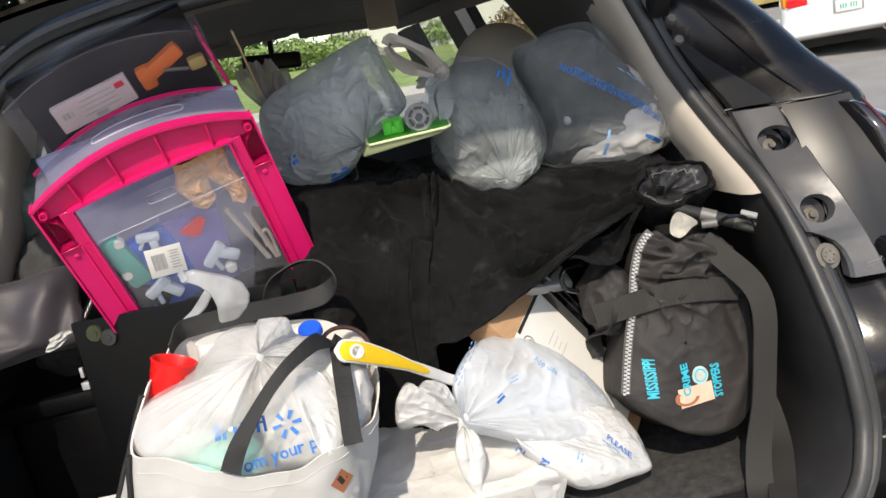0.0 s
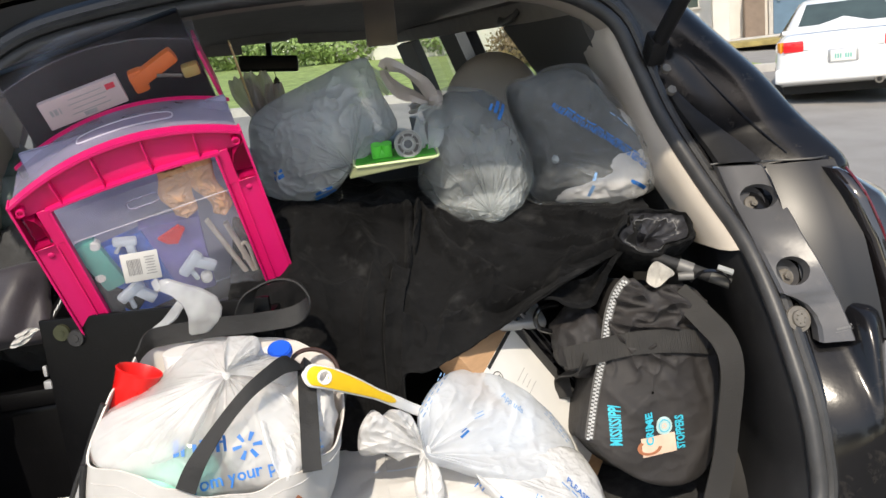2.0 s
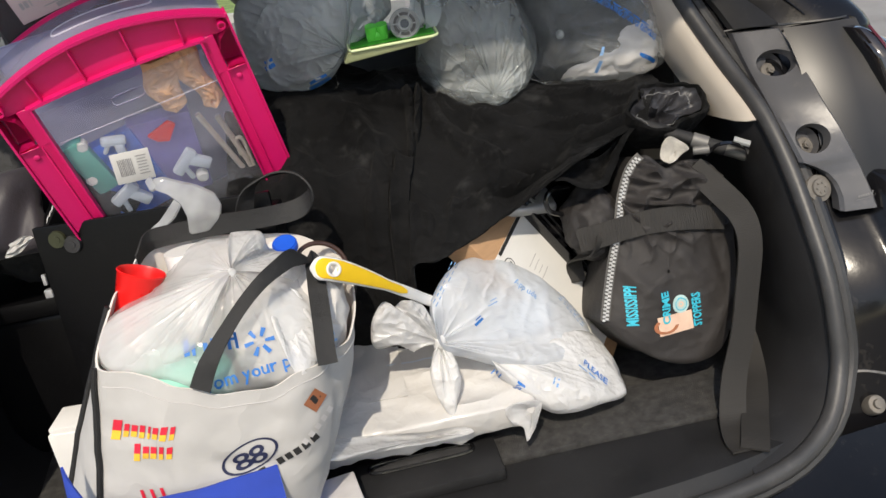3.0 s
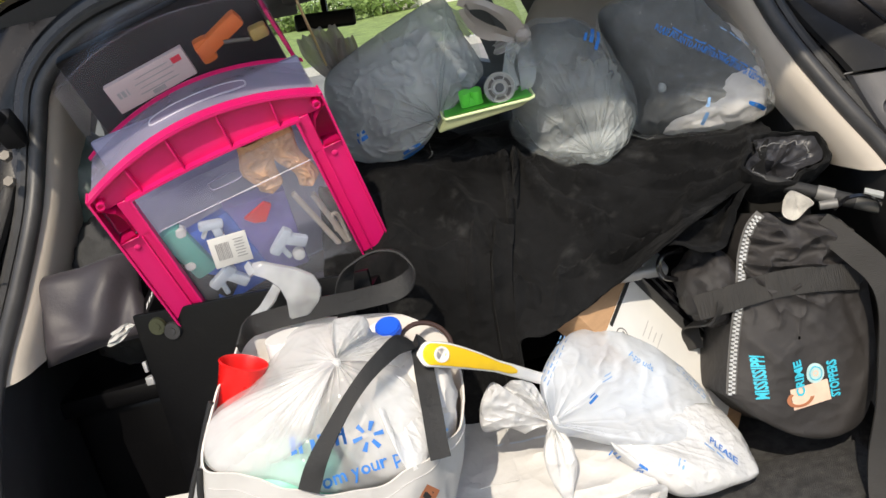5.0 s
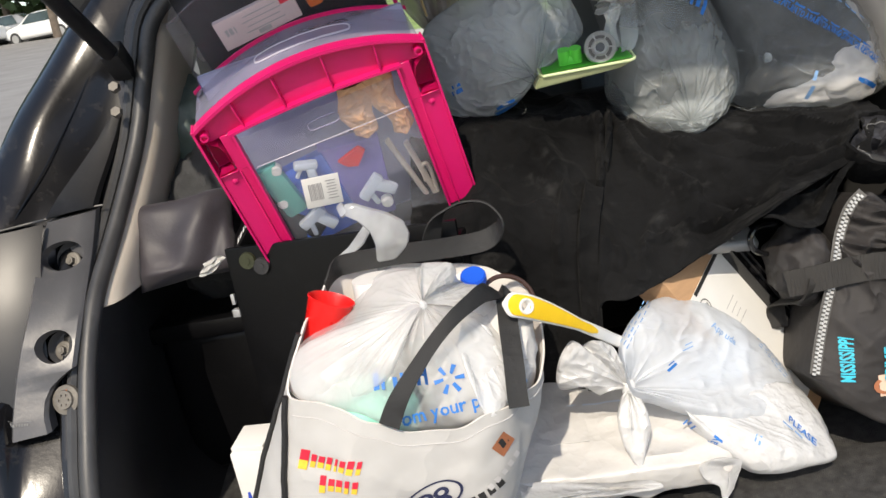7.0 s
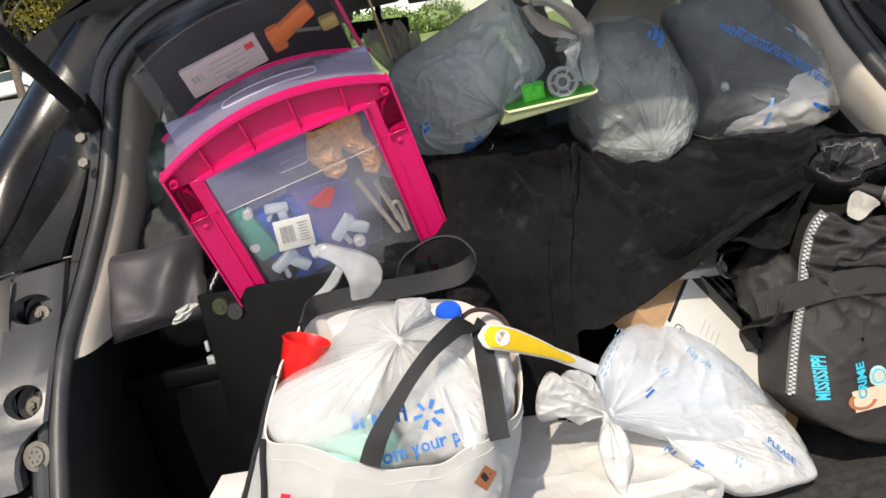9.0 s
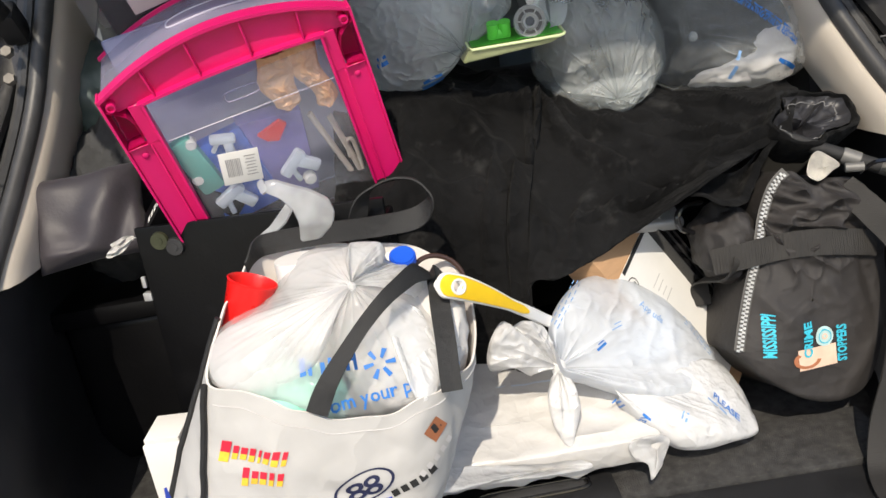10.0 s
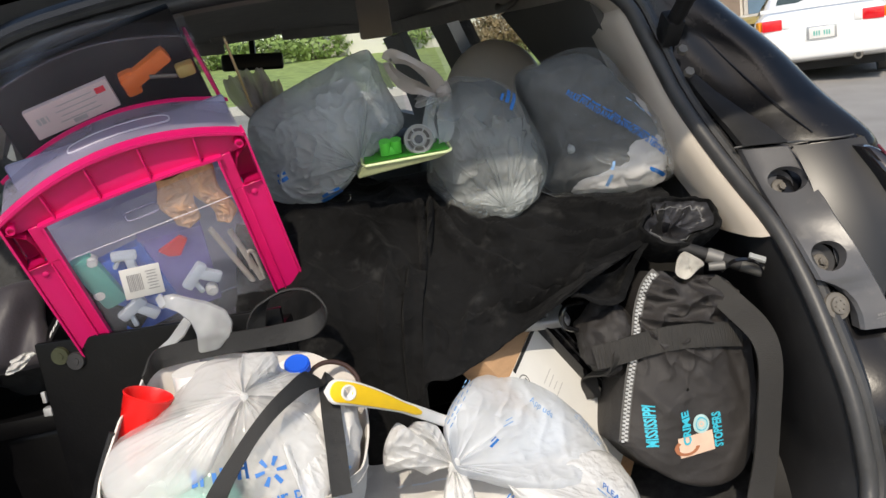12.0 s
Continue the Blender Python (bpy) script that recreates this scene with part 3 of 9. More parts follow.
for side, sname in ((1, "right"), (-1, "left")):
    # body-coloured gutter round the opening
    strip("jamb", M_JAMBPAINT, side, 0, 72, [(0.016, 0.012), (0.024, 0.006), (0.036, 0.008), (0.044, 0.020)], car, "black painted gutter beside the seal", 0.003)
    # body shell beside the opening
    bm = bmesh.new()
    rows = []
    cols = [cr([(side * st[1][c][0], st[1][c][1], st[0]) for st in BODY], 61) for c in range(6)]
    for i in range(61):
        pts = [col[i] for col in cols]
        rows.append([pts[0] + Vector((-side * 0.02, 0.02, 0))] + cr(pts, 22))
    skin(bm, rows, False)
    part("body_side", bm, M_GRIME, car, "black painted body beside the hatch opening", flat_angle=60)
    # moulded plate beside the seal, with recessed bolts
    bm = bmesh.new()
    rows = []
    for z, xi, xo, yi, yo in [tuple(p) for p in [[PLATE[min(len(PLATE) - 2, int(s))][c] + (PLATE[min(len(PLATE) - 2, int(s)) + 1][c] - PLATE[min(len(PLATE) - 2, int(s))][c]) * (s - min(len(PLATE) - 2, int(s))) for c in range(5)] for s in [i * (len(PLATE) - 1) / 44 for i in range(45)]]]:
        rows.append([Vector((side * x, y, z)) for x, y in ((xi + 0.001, yi + 0.020), (xi, yi + 0.002), (xi + 0.004, yi - 0.004), ((2 * xi + xo) / 3, yi - 0.004 + (yo - yi) * 0.25), ((xi + 2 * xo) / 3, yi - 0.004 + (yo - yi) * 0.6), (xo - 0.004, yo - 0.003), (xo, yo + 0.002), (xo + 0.002, yo + 0.030))])
    rows = [r[1:7] for r in rows]
    back = [[p + Vector((0, 0.016, 0)) for p in reversed(r)] for r in rows]
    skin(bm, [r + q for r, q in zip(rows, back)], True, True)
    bmesh.ops.recalc_face_normals(bm, faces=list(bm.faces))
    plate = part("side_plate", bm, M_JAMB, car, "smooth grey-black moulded plate with recessed bolts")
    frames_, cutters = [], []
    for bx, by, bz, k in BOLTS:
        m = placed((side * bx, by, bz), (1, 0.15 * side, 0), (0.12 * side, -0.86, 0.46))
        frames_.append((m, k))
        c_ = bmesh.new()
        add_cyl(c_, 0.0205 * k, 0.0235 * k, 0.08, m @ pose(0, 0, 0.008), 32)
        cutters.append(c_)
    cut_out(plate, cutters[1:])
    part("plate_print", stamp(bar_shape([(-0.012 + 0.0032 * i, 0.0, 0.0022, 0.003) for i in range(9)] + [(0, -0.004, 0.034, 0.0006)]), placed((side * 0.697, 1.142, 0.992), (side, 0.02, 0.1), (0, -1, 0.2)), tree_of(plate)), M_INKDIM, plate)
    for i_, (m, k) in enumerate(frames_):
        cup = bmesh.new()
        skin(cup, [[m @ Vector((r * k * math.cos(a), r * k * math.sin(a), h)) for a in [2 * math.pi * j / 32 for j in range(32)]] for r, h in ((0.0225, -0.002), (0.0210, -0.010), (0.0190, -0.0135), (0.0, -0.014))])
        cup = part("bolt_recess", cup, M_JAMB if i_ else M_PAINT, car, "dark round bolt recess")
        b = bmesh.new()
        off = m @ pose(0.004 * side, -0.004, -0.012)
        skin(b, [[off @ Vector((r * k * math.cos(a), r * k * math.sin(a), h)) for a in [2 * math.pi * j / 28 for j in range(28)]] for r, h in ((0.0128, 0.0), (0.0128, 0.002), (0.0118, 0.003), (0.0085, 0.0035), (0.008, 0.004), (0.0, 0.0042))])
        bolt = part("bolt", b, M_STEEL, cup, "dusty steel bolt with washer", flat_angle=30)
        b = bmesh.new()
        add_cyl(b, 0.0062 * k, 0.0058 * k, 0.007, off @ pose(0, 0, 0.006), 6)
        add_cyl(b, 0.003 * k, 0.003 * k, 0.0012, off @ pose(0, 0, 0.0100), 12)
        part("bolt_head", b, M_STEEL, car, flat_angle=30)
    # bolt in the bay below the plate's foot
    m = placed((side * 0.640, 1.158, 1.008), (1, 0.15 * side, 0), (0.1 * side, -0.9, 0.42))
    b = bmesh.new()
    skin(b, [[m @ Vector((r * math.cos(a), r * math.sin(a), h)) for a in [2 * math.pi * j / 28 for j in range(28)]] for r, h in ((0.020, -0.004), (0.019, 0.0), (0.013, 0.001), (0.012, 0.004), (0.0, 0.0045))])
    part("bay_bolt", b, M_STEEL, car, "dusty pressed bolt beside the seal", flat_angle=30)
    b = bmesh.new()
    for j in range(6):
        add_cyl(b, 0.0014, 0.0014, 0.002, m @ pose(0.007 * math.cos(j * 1.047), 0.007 * math.sin(j * 1.047), 0.005), 8)
    part("bolt_head", b, M_STEEL, car, flat_angle=30)
    if side < 0:
        b = bmesh.new()
        add_box(b, (0.010, 0.006, 0.024), placed((-0.634, 1.168, 1.010), (1, 0.1, 0.1), (0.1, -0.3, 1)), 0.002)
        part("orange_clip", b, M_ORANGE, car, "small orange plastic clip")
    # seam of the pillar above the plate
    seam = cr([(side * 0.604, 1.345, 1.216), (side * 0.645, 1.335, 1.217), (side * 0.672, 1.312, 1.216), (side * 0.70, 1.318, 1.213), (side * 0.76, 1.298, 1.212), (side * 0.815, 1.322, 1.212)], 30)
    part("pillar_seam", sweep(bmesh.new(), seam, 0.0018, 6), M_RUBBER, car, "dark seam across the pillar")
    # pillar cover above the seam, grey towards the seal
    bm = bmesh.new()
    rows = [[Vector((side * x, y, z)) for x, y in ((xi, yi + 0.01), (xi + 0.003, yi - 0.004), ((xi + xo) / 2, (yi + yo) / 2 - 0.006), (xo, yo - 0.002), (xo + 0.003, yo + 0.02))]
            for z, xi, xo, yi, yo in ((1.218, 0.613, 0.672, 1.342, 1.310), (1.24, 0.610, 0.662, 1.370, 1.345), (1.27, 0.600, 0.640, 1.400, 1.385), (1.30, 0.590, 0.618, 1.428, 1.420), (1.33, 0.580, 0.598, 1.448, 1.444))]
    skin(bm, rows, False)
    bmesh.ops.solidify(bm, geom=list(bm.faces), thickness=0.002)
    cover = part("pillar_cover", bm, M_COVER, car, "grey-black pillar cover")
    # crease of the pillar that catches the light
    path = cr([(side * 0.622, 1.462, 1.39), (side * 0.646, 1.431, 1.346), (side * 0.686, 1.374, 1.277), (side * 0.722, 1.322, 1.222)], 24)
    part("pillar_crease", sweep(bmesh.new(), path, 0.0012, 8), M_PAINT, car)
    # low bolt in the gutter and the seam of the bumper
    m = placed((side * 0.648, 1.040, 0.722), (1, 0, 0), (0, -0.8, 0.6))
    b = bmesh.new()
    skin(b, [[m @ Vector((r * math.cos(a), r * math.sin(a), h)) for a in [2 * math.pi * j / 24 for j in range(24)]] for r, h in ((0.014, -0.012), (0.0135, 0.004), (0.012, 0.007), (0.007, 0.008), (0.006, 0.012), (0.0, 0.0125))])
    part("gutter_bolt", b, M_STEEL, car, "dusty capped gutter bolt")
    seam = cr([(side * 0.612, 1.066, 0.762), (side * 0.635, 1.060, 0.768), (side * 0.660, 1.053, 0.764), (side * 0.70, 1.055, 0.745), (side * 0.728, 1.072, 0.735), (side * 0.745, 1.075, 0.70)], 30)
    part("bumper_seam", sweep(bmesh.new(), seam, 0.0022, 6), M_SILVERDIM, car, "pale scuffed seam of the bumper")
    # tail lamp: smoked shell with a red edge, standing out beyond the dark flank
    b = bmesh.new()
    ys = [(0.742, 1.235, 1.205, 0.02), (0.752, 1.200, 1.165, 0.07), (0.768, 1.178, 1.10, 0.09), (0.780, 1.158, 1.03, 0.085), (0.782, 1.150, 0.975, 0.07), (0.778, 1.150, 0.950, 0.05)]
    rows = []
    for x, y, z, w in ys:
        rows.append([Vector((side * (x + dx * w), y + dy, z)) for dx, dy in ((-0.04, 0.12), (0.0, 0.006), (0.08, -0.004), (0.55, -0.006), (1.0, 0.03), (1.15, 0.12), (0.5, 0.16))])
    skin(b, rows, True, True)
    bmesh.ops.bevel(b, geom=list(b.edges), offset=0.003, segments=1, affect="EDGES")
    lamp = part("tail_lamp", b, M_SMOKE, car, "smoked black tail lamp with a red edge")
    path = cr([(side * (x + 0.02), y - 0.004, z) for x, y, z, w in ys[:5]], 24)
    part("red_edge", sweep(bmesh.new(), path, 0.0022, 8), M_REDLAMP, lamp, "dark red lamp edge")
    b = bmesh.new()
    add_box(b, (0.020, 0.012, 0.014), placed((side * 0.728, 1.272, 1.200), (1, 0, 0), (0, 0, 1)), 0.004)
    part("red_lens", b, M_BRIGHTREDLAMP, lamp, "bright red lens corner")
    b = bmesh.new()
    skin(b, [[Vector((side * x, y + dy, z)) for x, dy in ((0.668, 0.016), (0.700, 0.0), (0.730, -0.004), (0.765, -0.012), (0.775, 0.02))] for z, y in ((1.214, 1.276), (1.165, 1.236), (1.10, 1.200), (1.03, 1.172), (0.965, 1.150))], False)
    part("lamp_flank", b, M_FLANK, lamp, "deep black flank of the lamp")
    # gas strut from the pillar up to the raised hatch
    a, bb = Vector((side * 0.568, 1.455, 1.405)), Vector((side * 0.615, 0.72, 1.95))
    strut = part("gas_strut", sweep(bmesh.new(), [a.lerp(bb, f) for f in (0, 0.25, 0.5, 0.6)], 0.013, 12), M_BLACKTRIM, car, "black gas strut of the raised hatch")
    part("strut_rod", sweep(bmesh.new(), [a.lerp(bb, f) for f in (0.6, 0.8, 1.0)], 0.0055, 10), M_STEEL, strut)
    b = bmesh.new()
    add_box(b, (0.03, 0.035, 0.05), placed(a, (1, 0, 0), (0, -0.6, 0.7)), 0.006)
    part("strut_bracket", b, M_BLACKTRIM, strut)
    for dz in (0.0, -0.035):
        b = bmesh.new()
        add_cyl(b, 0.009, 0.008, 0.008, placed((side * 0.578, 1.438 + dz * 0.5, 1.370 + dz), (1, 0, 0), (0, -0.8, 0.5)), 6)
        part("hinge_bolt", b, M_STEEL, car)
    # inside trim
    beige = strip("pillar_trim", M_BEIGE, side, 37, 72, lambda f: [(0.0, 0.006), (-0.010, 0.008), (-0.020, 0.016), (-0.027, 0.035), (-0.032, 0.08), (-0.034, 0.125), (-0.022, 0.15)] if f < 0.74 else [(0.0, 0.006), (-0.008, 0.010), (-0.012, 0.03), (-0.014, 0.06), (-0.010, 0.09), (0.0, 0.13), (0.03, 0.15)], car, "beige moulded pillar trim", 0.003)
    strip("side_trim", M_BLACKTRIM, side, 8, 38, [(0.0, 0.004), (-0.008, 0.02), (-0.020, 0.07), (-0.012, 0.14), (0.01, 0.25), (0.02, 0.42), (0.02, 0.95)], car, "black moulded cargo side trim", 0.003)
    # slot in the foot of the pillar trim
    slot = bmesh.new()
    m = placed((side * 0.578, 1.36, 1.148), (0.05, 0.86, 0.5), (-side, 0, 0))
    skin(slot, [[m @ Vector((w * math.copysign(abs(math.cos(a)) ** 0.6, math.cos(a)), h * math.copysign(abs(math.sin(a)) ** 0.6, math.sin(a)), d)) for a in [2 * math.pi * j / 24 for j in range(24)]]
                for w, h, d in ((0.040, 0.019, 0.002), (0.036, 0.0155, 0.003), (0.034, 0.013, -0.012))], True)
    part("grip_slot", slot, M_BEIGE, car, "beige recessed grip slot")
    b = bmesh.new()
    add_box(b, (0.066, 0.026, 0.002), m @ pose(0, 0, -0.004), 0.008)
    part("slot_floor", b, M_GREYTRIM, car)

    # interior wall ahead of the trim: rear pillar, belt panel, door pillars, roof rail
    def wall(y, z):
        f = max(0.0, (z - 1.15) / 0.4)
        return Vector((mid_x(y) + side * (0.63 - 0.11 * f - 0.03 * f * f), y, z))

    def panel(name, corners, mat_, label, thick=0.03, sub=6):
        bm = bmesh.new()
        a, b_, c, d = [Vector((p[0], p[1], 0)) for p in corners]
        def f(u, v):
            q = a.lerp(b_, u).lerp(d.lerp(c, u), v)
            return wall(q.x, q.y)
        sheet(bm, f, sub, sub)
        bm.normal_update()
        bmesh.ops.solidify(bm, geom=list(bm.faces), thickness=thick)
        return part(name, bm, mat_, car, label)

    panel("belt_panel", [(1.5, 0.72), (4.0, 0.72), (4.0, 1.17), (1.5, 1.17)], M_GREYTRIM, "dark grey door and side panels", 0.03, 12)
    panel("rear_side_pillar", [(1.56, 1.17), (1.76, 1.17), (2.01, 1.49), (1.56, 1.49)], M_GREYTRIM, "dark grey rear pillar trim")
    panel("middle_pillar", [(2.52, 1.17), (2.70, 1.17), (2.66, 1.50), (2.46, 1.50)], M_GREYTRIM, "dark grey middle pillar")
    panel("door_frame", [(2.40, 1.17), (2.52, 1.17), (2.46, 1.50), (2.34, 1.50)], M_GLOSSBLK, "black door frame")
    panel("front_pillar", [(3.22, 1.17), (3.62, 1.17), (3.45, 1.50), (3.12, 1.50)], M_GREYTRIM, "grey windscreen pillar")
    panel("roof_rail", [(1.60, 1.487), (3.40, 1.512), (3.40, 1.55), (1.60, 1.53)], M_LINER, "grey roof rail lining")
    bm = bmesh.new()
    sheet(bm, lambda u, v: wall(1.66 + 1.7 * u, 1.15 + 0.36 * v) + Vector((side * 0.02, 0, 0)), 4, 4)
    pane = part("side_window", bm, M_GLASS, car, "clear side window glass")
    pane.visible_shadow = False
    # grab handle on the roof rail
    for hy in (1.93,):
        c = wall(hy, 1.49) + Vector((-side * 0.02, 0, 0.02))
        path = cr([c + Vector(d) for d in ((0, -0.075, 0.01), (-side * 0.02, -0.068, -0.012), (-side * 0.03, 0, -0.022), (-side * 0.02, 0.068, -0.012), (0, 0.075, 0.01))], 20)
        part("grab_handle", sweep(bmesh.new(), path, 0.009, 10, squash=0.7), M_GREYMETAL, car, "grey grab handle")
        b = bmesh.new()
        add_box(b, (0.012, 0.19, 0.055), Matrix.Translation(c + Vector((side * 0.012, 0, 0.0))), 0.005)
        part("handle_recess", b, M_GREYTRIM, car)

# headliner with a beige rear edge, roof above it
bm = bmesh.new()
sheet(bm, lambda u, v: Vector((mid_x(1.5 + 1.85 * v) + (u - 0.5) * 1.06, 1.57 + 1.76 * v, 1.515 + 0.055 * math.sin(math.pi * u) ** 0.5 + 0.03 * math.sin(math.pi * (v * 0.85 + 0.15)))), 20, 16, 0.01)
part("headliner", bm, M_LINER, car, "grey cloth headliner")
bm = bmesh.new()
sheet(bm, lambda u, v: Vector((mid_x(1.5 + 2.1 * v) + (u - 0.5) * 1.2, 1.56 + 2.05 * v, 1.56 + 0.075 * math.sin(math.pi * u) ** 0.6 + 0.03 * math.sin(math.pi * v))), 20, 16, 0.008)
part("roof", bm, M_PAINT, car, "black painted roof")
# beige housing that hangs from the lining
b = bmesh.new()
add_box(b, (0.072, 0.016, 0.15), placed((0.162, 2.05, 1.545), (1, -0.06, -0.02), (0, 0, 1)), 0.007)
part("belt_housing", b, M_BEIGE, car, "beige flap hanging from the headliner")
# sun visors
for x0, w in ((0.115, 0.34), (-0.43, 0.34)):
    b = bmesh.new()
    add_box(b, (w, 0.022, 0.075), placed((x0, 3.22, 1.560), (1, 0.03, -0.05), (0, -0.5, 1)), 0.01)
    part("sun_visor", b, M_LINER, car, "grey cloth sun visor")
b = bmesh.new()
add_box(b, (0.22, 0.14, 0.05), placed((-0.185, 3.14, 1.572), (1, 0.03, 0), (0, 0, 1)), 0.02)
part("overhead_console", b, M_LINER, car, "grey overhead console")
mirror = thing("rear_view_mirror", (-0.178, 3.3, 1.47), "black rear-view mirror with a hanging air freshener", "mirror")
b = bmesh.new()
add_box(b, (0.222, 0.03, 0.060), placed((-0.178, 3.30, 1.476), (1, 0.06, -0.10), (0, 0.1, 1)), 0.013, 3)
part("mirror_body", b, M_MIRROR, mirror, "black mirror casing")
part("mirror_arm", sweep(bmesh.new(), [Vector((-0.172, 3.31, 1.50)), Vector((-0.170, 3.36, 1.56))], 0.012, 8), M_MIRROR, mirror)
b = bmesh.new()
prof = [(0.0, 0.0), (0.006, -0.012), (0.014, -0.02), (0.009, -0.024), (0.02, -0.036), (0.012, -0.04), (0.026, -0.056), (0.007, -0.056), (0.007, -0.068), (0.0, -0.068)]
tree_pts = prof + [(-x, z) for x, z in reversed(prof[1:-1])]
for dy in (0.0,):
    f = [b.verts.new((-0.158 + x * 0.9, 3.29, 1.430 + z * 0.9)) for x, z in tree_pts]
    g = [b.verts.new((-0.158 + x * 0.9, 3.294, 1.430 + z * 0.9)) for x, z in tree_pts]
    b.faces.new(f)
    b.faces.new(list(reversed(g)))
    for i in range(len(f)):
        b.faces.new((f[i], g[i], g[(i + 1) % len(f)], f[(i + 1) % len(f)]))
part("air_freshener", b, M_MIRROR, mirror, "dark tree-shaped air freshener", smooth=False)
part("hanging_string", sweep(bmesh.new(), [Vector((-0.158, 3.292, 1.430)), Vector((-0.165, 3.295, 1.458))], 0.0015, 6), M_MIRROR, mirror)

# windscreen, dashboard, bonnet
bm = bmesh.new()
sheet(bm, lambda u, v: Vector((mid_x(3.7) + (u - 0.5) * (1.04 + 0.2 * v), 3.36 + 0.62 * v + 0.06 * math.sin(math.pi * u), 1.55 - 0.47 * v + 0.02 * math.sin(math.pi * u))), 12, 6)
ws = part("windscreen", bm, M_GLASS, car, "clear windscreen")
ws.visible_shadow = False
b = bmesh.new()
add_box(b, (1.26, 0.62, 0.30), placed((mid_x(3.9), 3.95, 0.95), (1, 0.075, 0), (0, 0, 1)), 0.06, 3)
part("dashboard", b, M_GREYTRIM, car, "dark grey dashboard")
bm = bmesh.new()
sheet(bm, lambda u, v: Vector((mid_x(4.6) + (u - 0.5) * 1.5, 4.15 + 0.95 * v, 1.06 - 0.20 * v * v - 0.10 * abs(2 * u - 1) ** 3)), 14, 8, 0.01)
part("bonnet", bm, M_PAINT, car, "black painted bonnet")
# lower body, wheels, bumper
b = bmesh.new()
add_box(b, (1.60, 3.6, 0.50), placed((mid_x(3.2) * 0.9, 3.25, 0.47), (1, 0.075, 0), (0, 0, 1)), 0.09, 3)
part("lower_body", b, M_PAINT, car, "black painted lower body")
for wx in (0.72, -0.72):
    for wy in (1.75, 4.40):
        c = Vector((mid_x(wy) + wx, wy, 0.34 + slope(wx, wy)))
        b = bmesh.new()
        m = placed(c, (0, 1, 0.0), (1 if wx > 0 else -1, 0.0, 0))
        add_cyl(b, 0.34, 0.34, 0.22, m, 40)
        bmesh.ops.bevel(b, geom=[e_ for e_ in b.edges if len(e_.link_faces) == 2 and e_.calc_face_angle(0) > 0.6], offset=0.03, segments=3, affect="EDGES")
        w_ = part("wheel", b, M_RUBBER, car, "black tyre on an alloy rim")
        b = bmesh.new()
        add_cyl(b, 0.21, 0.19, 0.03, m @ pose(0, 0, 0.105), 30)
        part("rim", b, M_SILVER, w_)
bm = bmesh.new()
rows = []
for u in [i / 30 for i in range(31)]:
    x = -0.80 + 1.60 * u
    bow = 0.10 * (2 * abs(u - 0.5)) ** 3
    rows.append([Vector((x * 0.93, 1.00 + bow * 0.3, 0.705)), Vector((x * 0.94, 0.965 + bow * 0.4, 0.665)), Vector((x, 0.90 + bow * 1.1, 0.645)), Vector((x, 0.845 + bow * 1.3, 0.61)), Vector((x, 0.835 + bow * 1.4, 0.50)), Vector((x * 0.98, 0.87 + bow * 1.4, 0.36)), Vector((x * 0.97, 0.97 + bow * 1.2, 0.30))])
skin(bm, rows, False)
part("rear_bumper", bm, M_PAINT, car, "black painted rear bumper")

# raised hatch above
hatch = bmesh.new()
sheet(hatch, lambda u, v: Vector(((u - 0.5) * (1.24 + 0.10 * math.sin(math.pi * v)), 1.53 - 0.92 * v, 1.595 + 0.50 * math.sin(v * 1.35) + 0.03 * math.sin(math.pi * u))), 14, 14, 0.05)
hp = part("hatch", hatch, M_BLACKTRIM, car, "raised rear hatch, dark lining below")

hinge = bmesh.new()
sheet(hinge, lambda u, v: Vector(((u - 0.5) * 1.36, 1.535 + 0.16 * v, 1.600 + 0.02 * v - 0.085 * abs(2 * u - 1) ** 4)), 30, 6, 0.05)
part("hatch_hinge_cover", hinge, M_BLACKTRIM, hp, "black hinge cover of the hatch")

# cargo floor, threshold plate and floor hatch
floor_bm = bmesh.new()
add_box(floor_bm, (1.22, 1.05, 0.03), Matrix.Translation((0, 1.60, FLOOR - 0.015)), 0.004)
part("cargo_floor", floor_bm, M_CARPET, car, "black carpeted cargo floor")
b = bmesh.new()
add_box(b, (0.40, 0.115, 0.012), placed((0.30, 1.155, FLOOR + 0.006), (1, -0.03, 0), (0, 0, 1)), 0.005)
part("carpet_strip", b, M_CARPET, car, "dusty black carpet edge")
b = bmesh.new()
rows = []
for u in [i / 40 for i in range(41)]:
    x = -0.56 + 1.12 * u
    k = 0.055 * (2 * abs(u - 0.5)) ** 4
    rows.append([Vector((x, 0.962 + k, 0.702)), Vector((x, 0.975 + k, 0.722)), Vector((x, 1.0 + k, 0.724)), Vector((x, 1.03 + k, 0.718)), Vector((x, 1.10, 0.722)), Vector((x, 1.11, 0.70))])
skin(b, rows, False)
part("sill_plate", b, M_BLACKTRIM, car, "black moulded sill plate")
lid_m = placed((0.022, 1.10, FLOOR + 0.012), (1, 0.0, 0), (0, -0.05, 1))
b = bmesh.new()
add_box(b, (0.215, 0.085, 0.02), lid_m @ pose(0, 0.012, 0), 0.006, 2)
lid = part("floor_hatch", b, M_BLACKTRIM, car, "black plastic floor hatch with a long finger grip")
b = bmesh.new()
ring = []
for a in [2 * math.pi * j / 32 for j in range(32)]:
    ring.append(lid_m @ Vector((0.074 * math.copysign(abs(math.cos(a)) ** 0.35, math.cos(a)), 0.030 + 0.011 * math.copysign(abs(math.sin(a)) ** 0.5, math.sin(a)), 0.0115)))
sweep(b, ring, 0.0028, 8, closed=True)
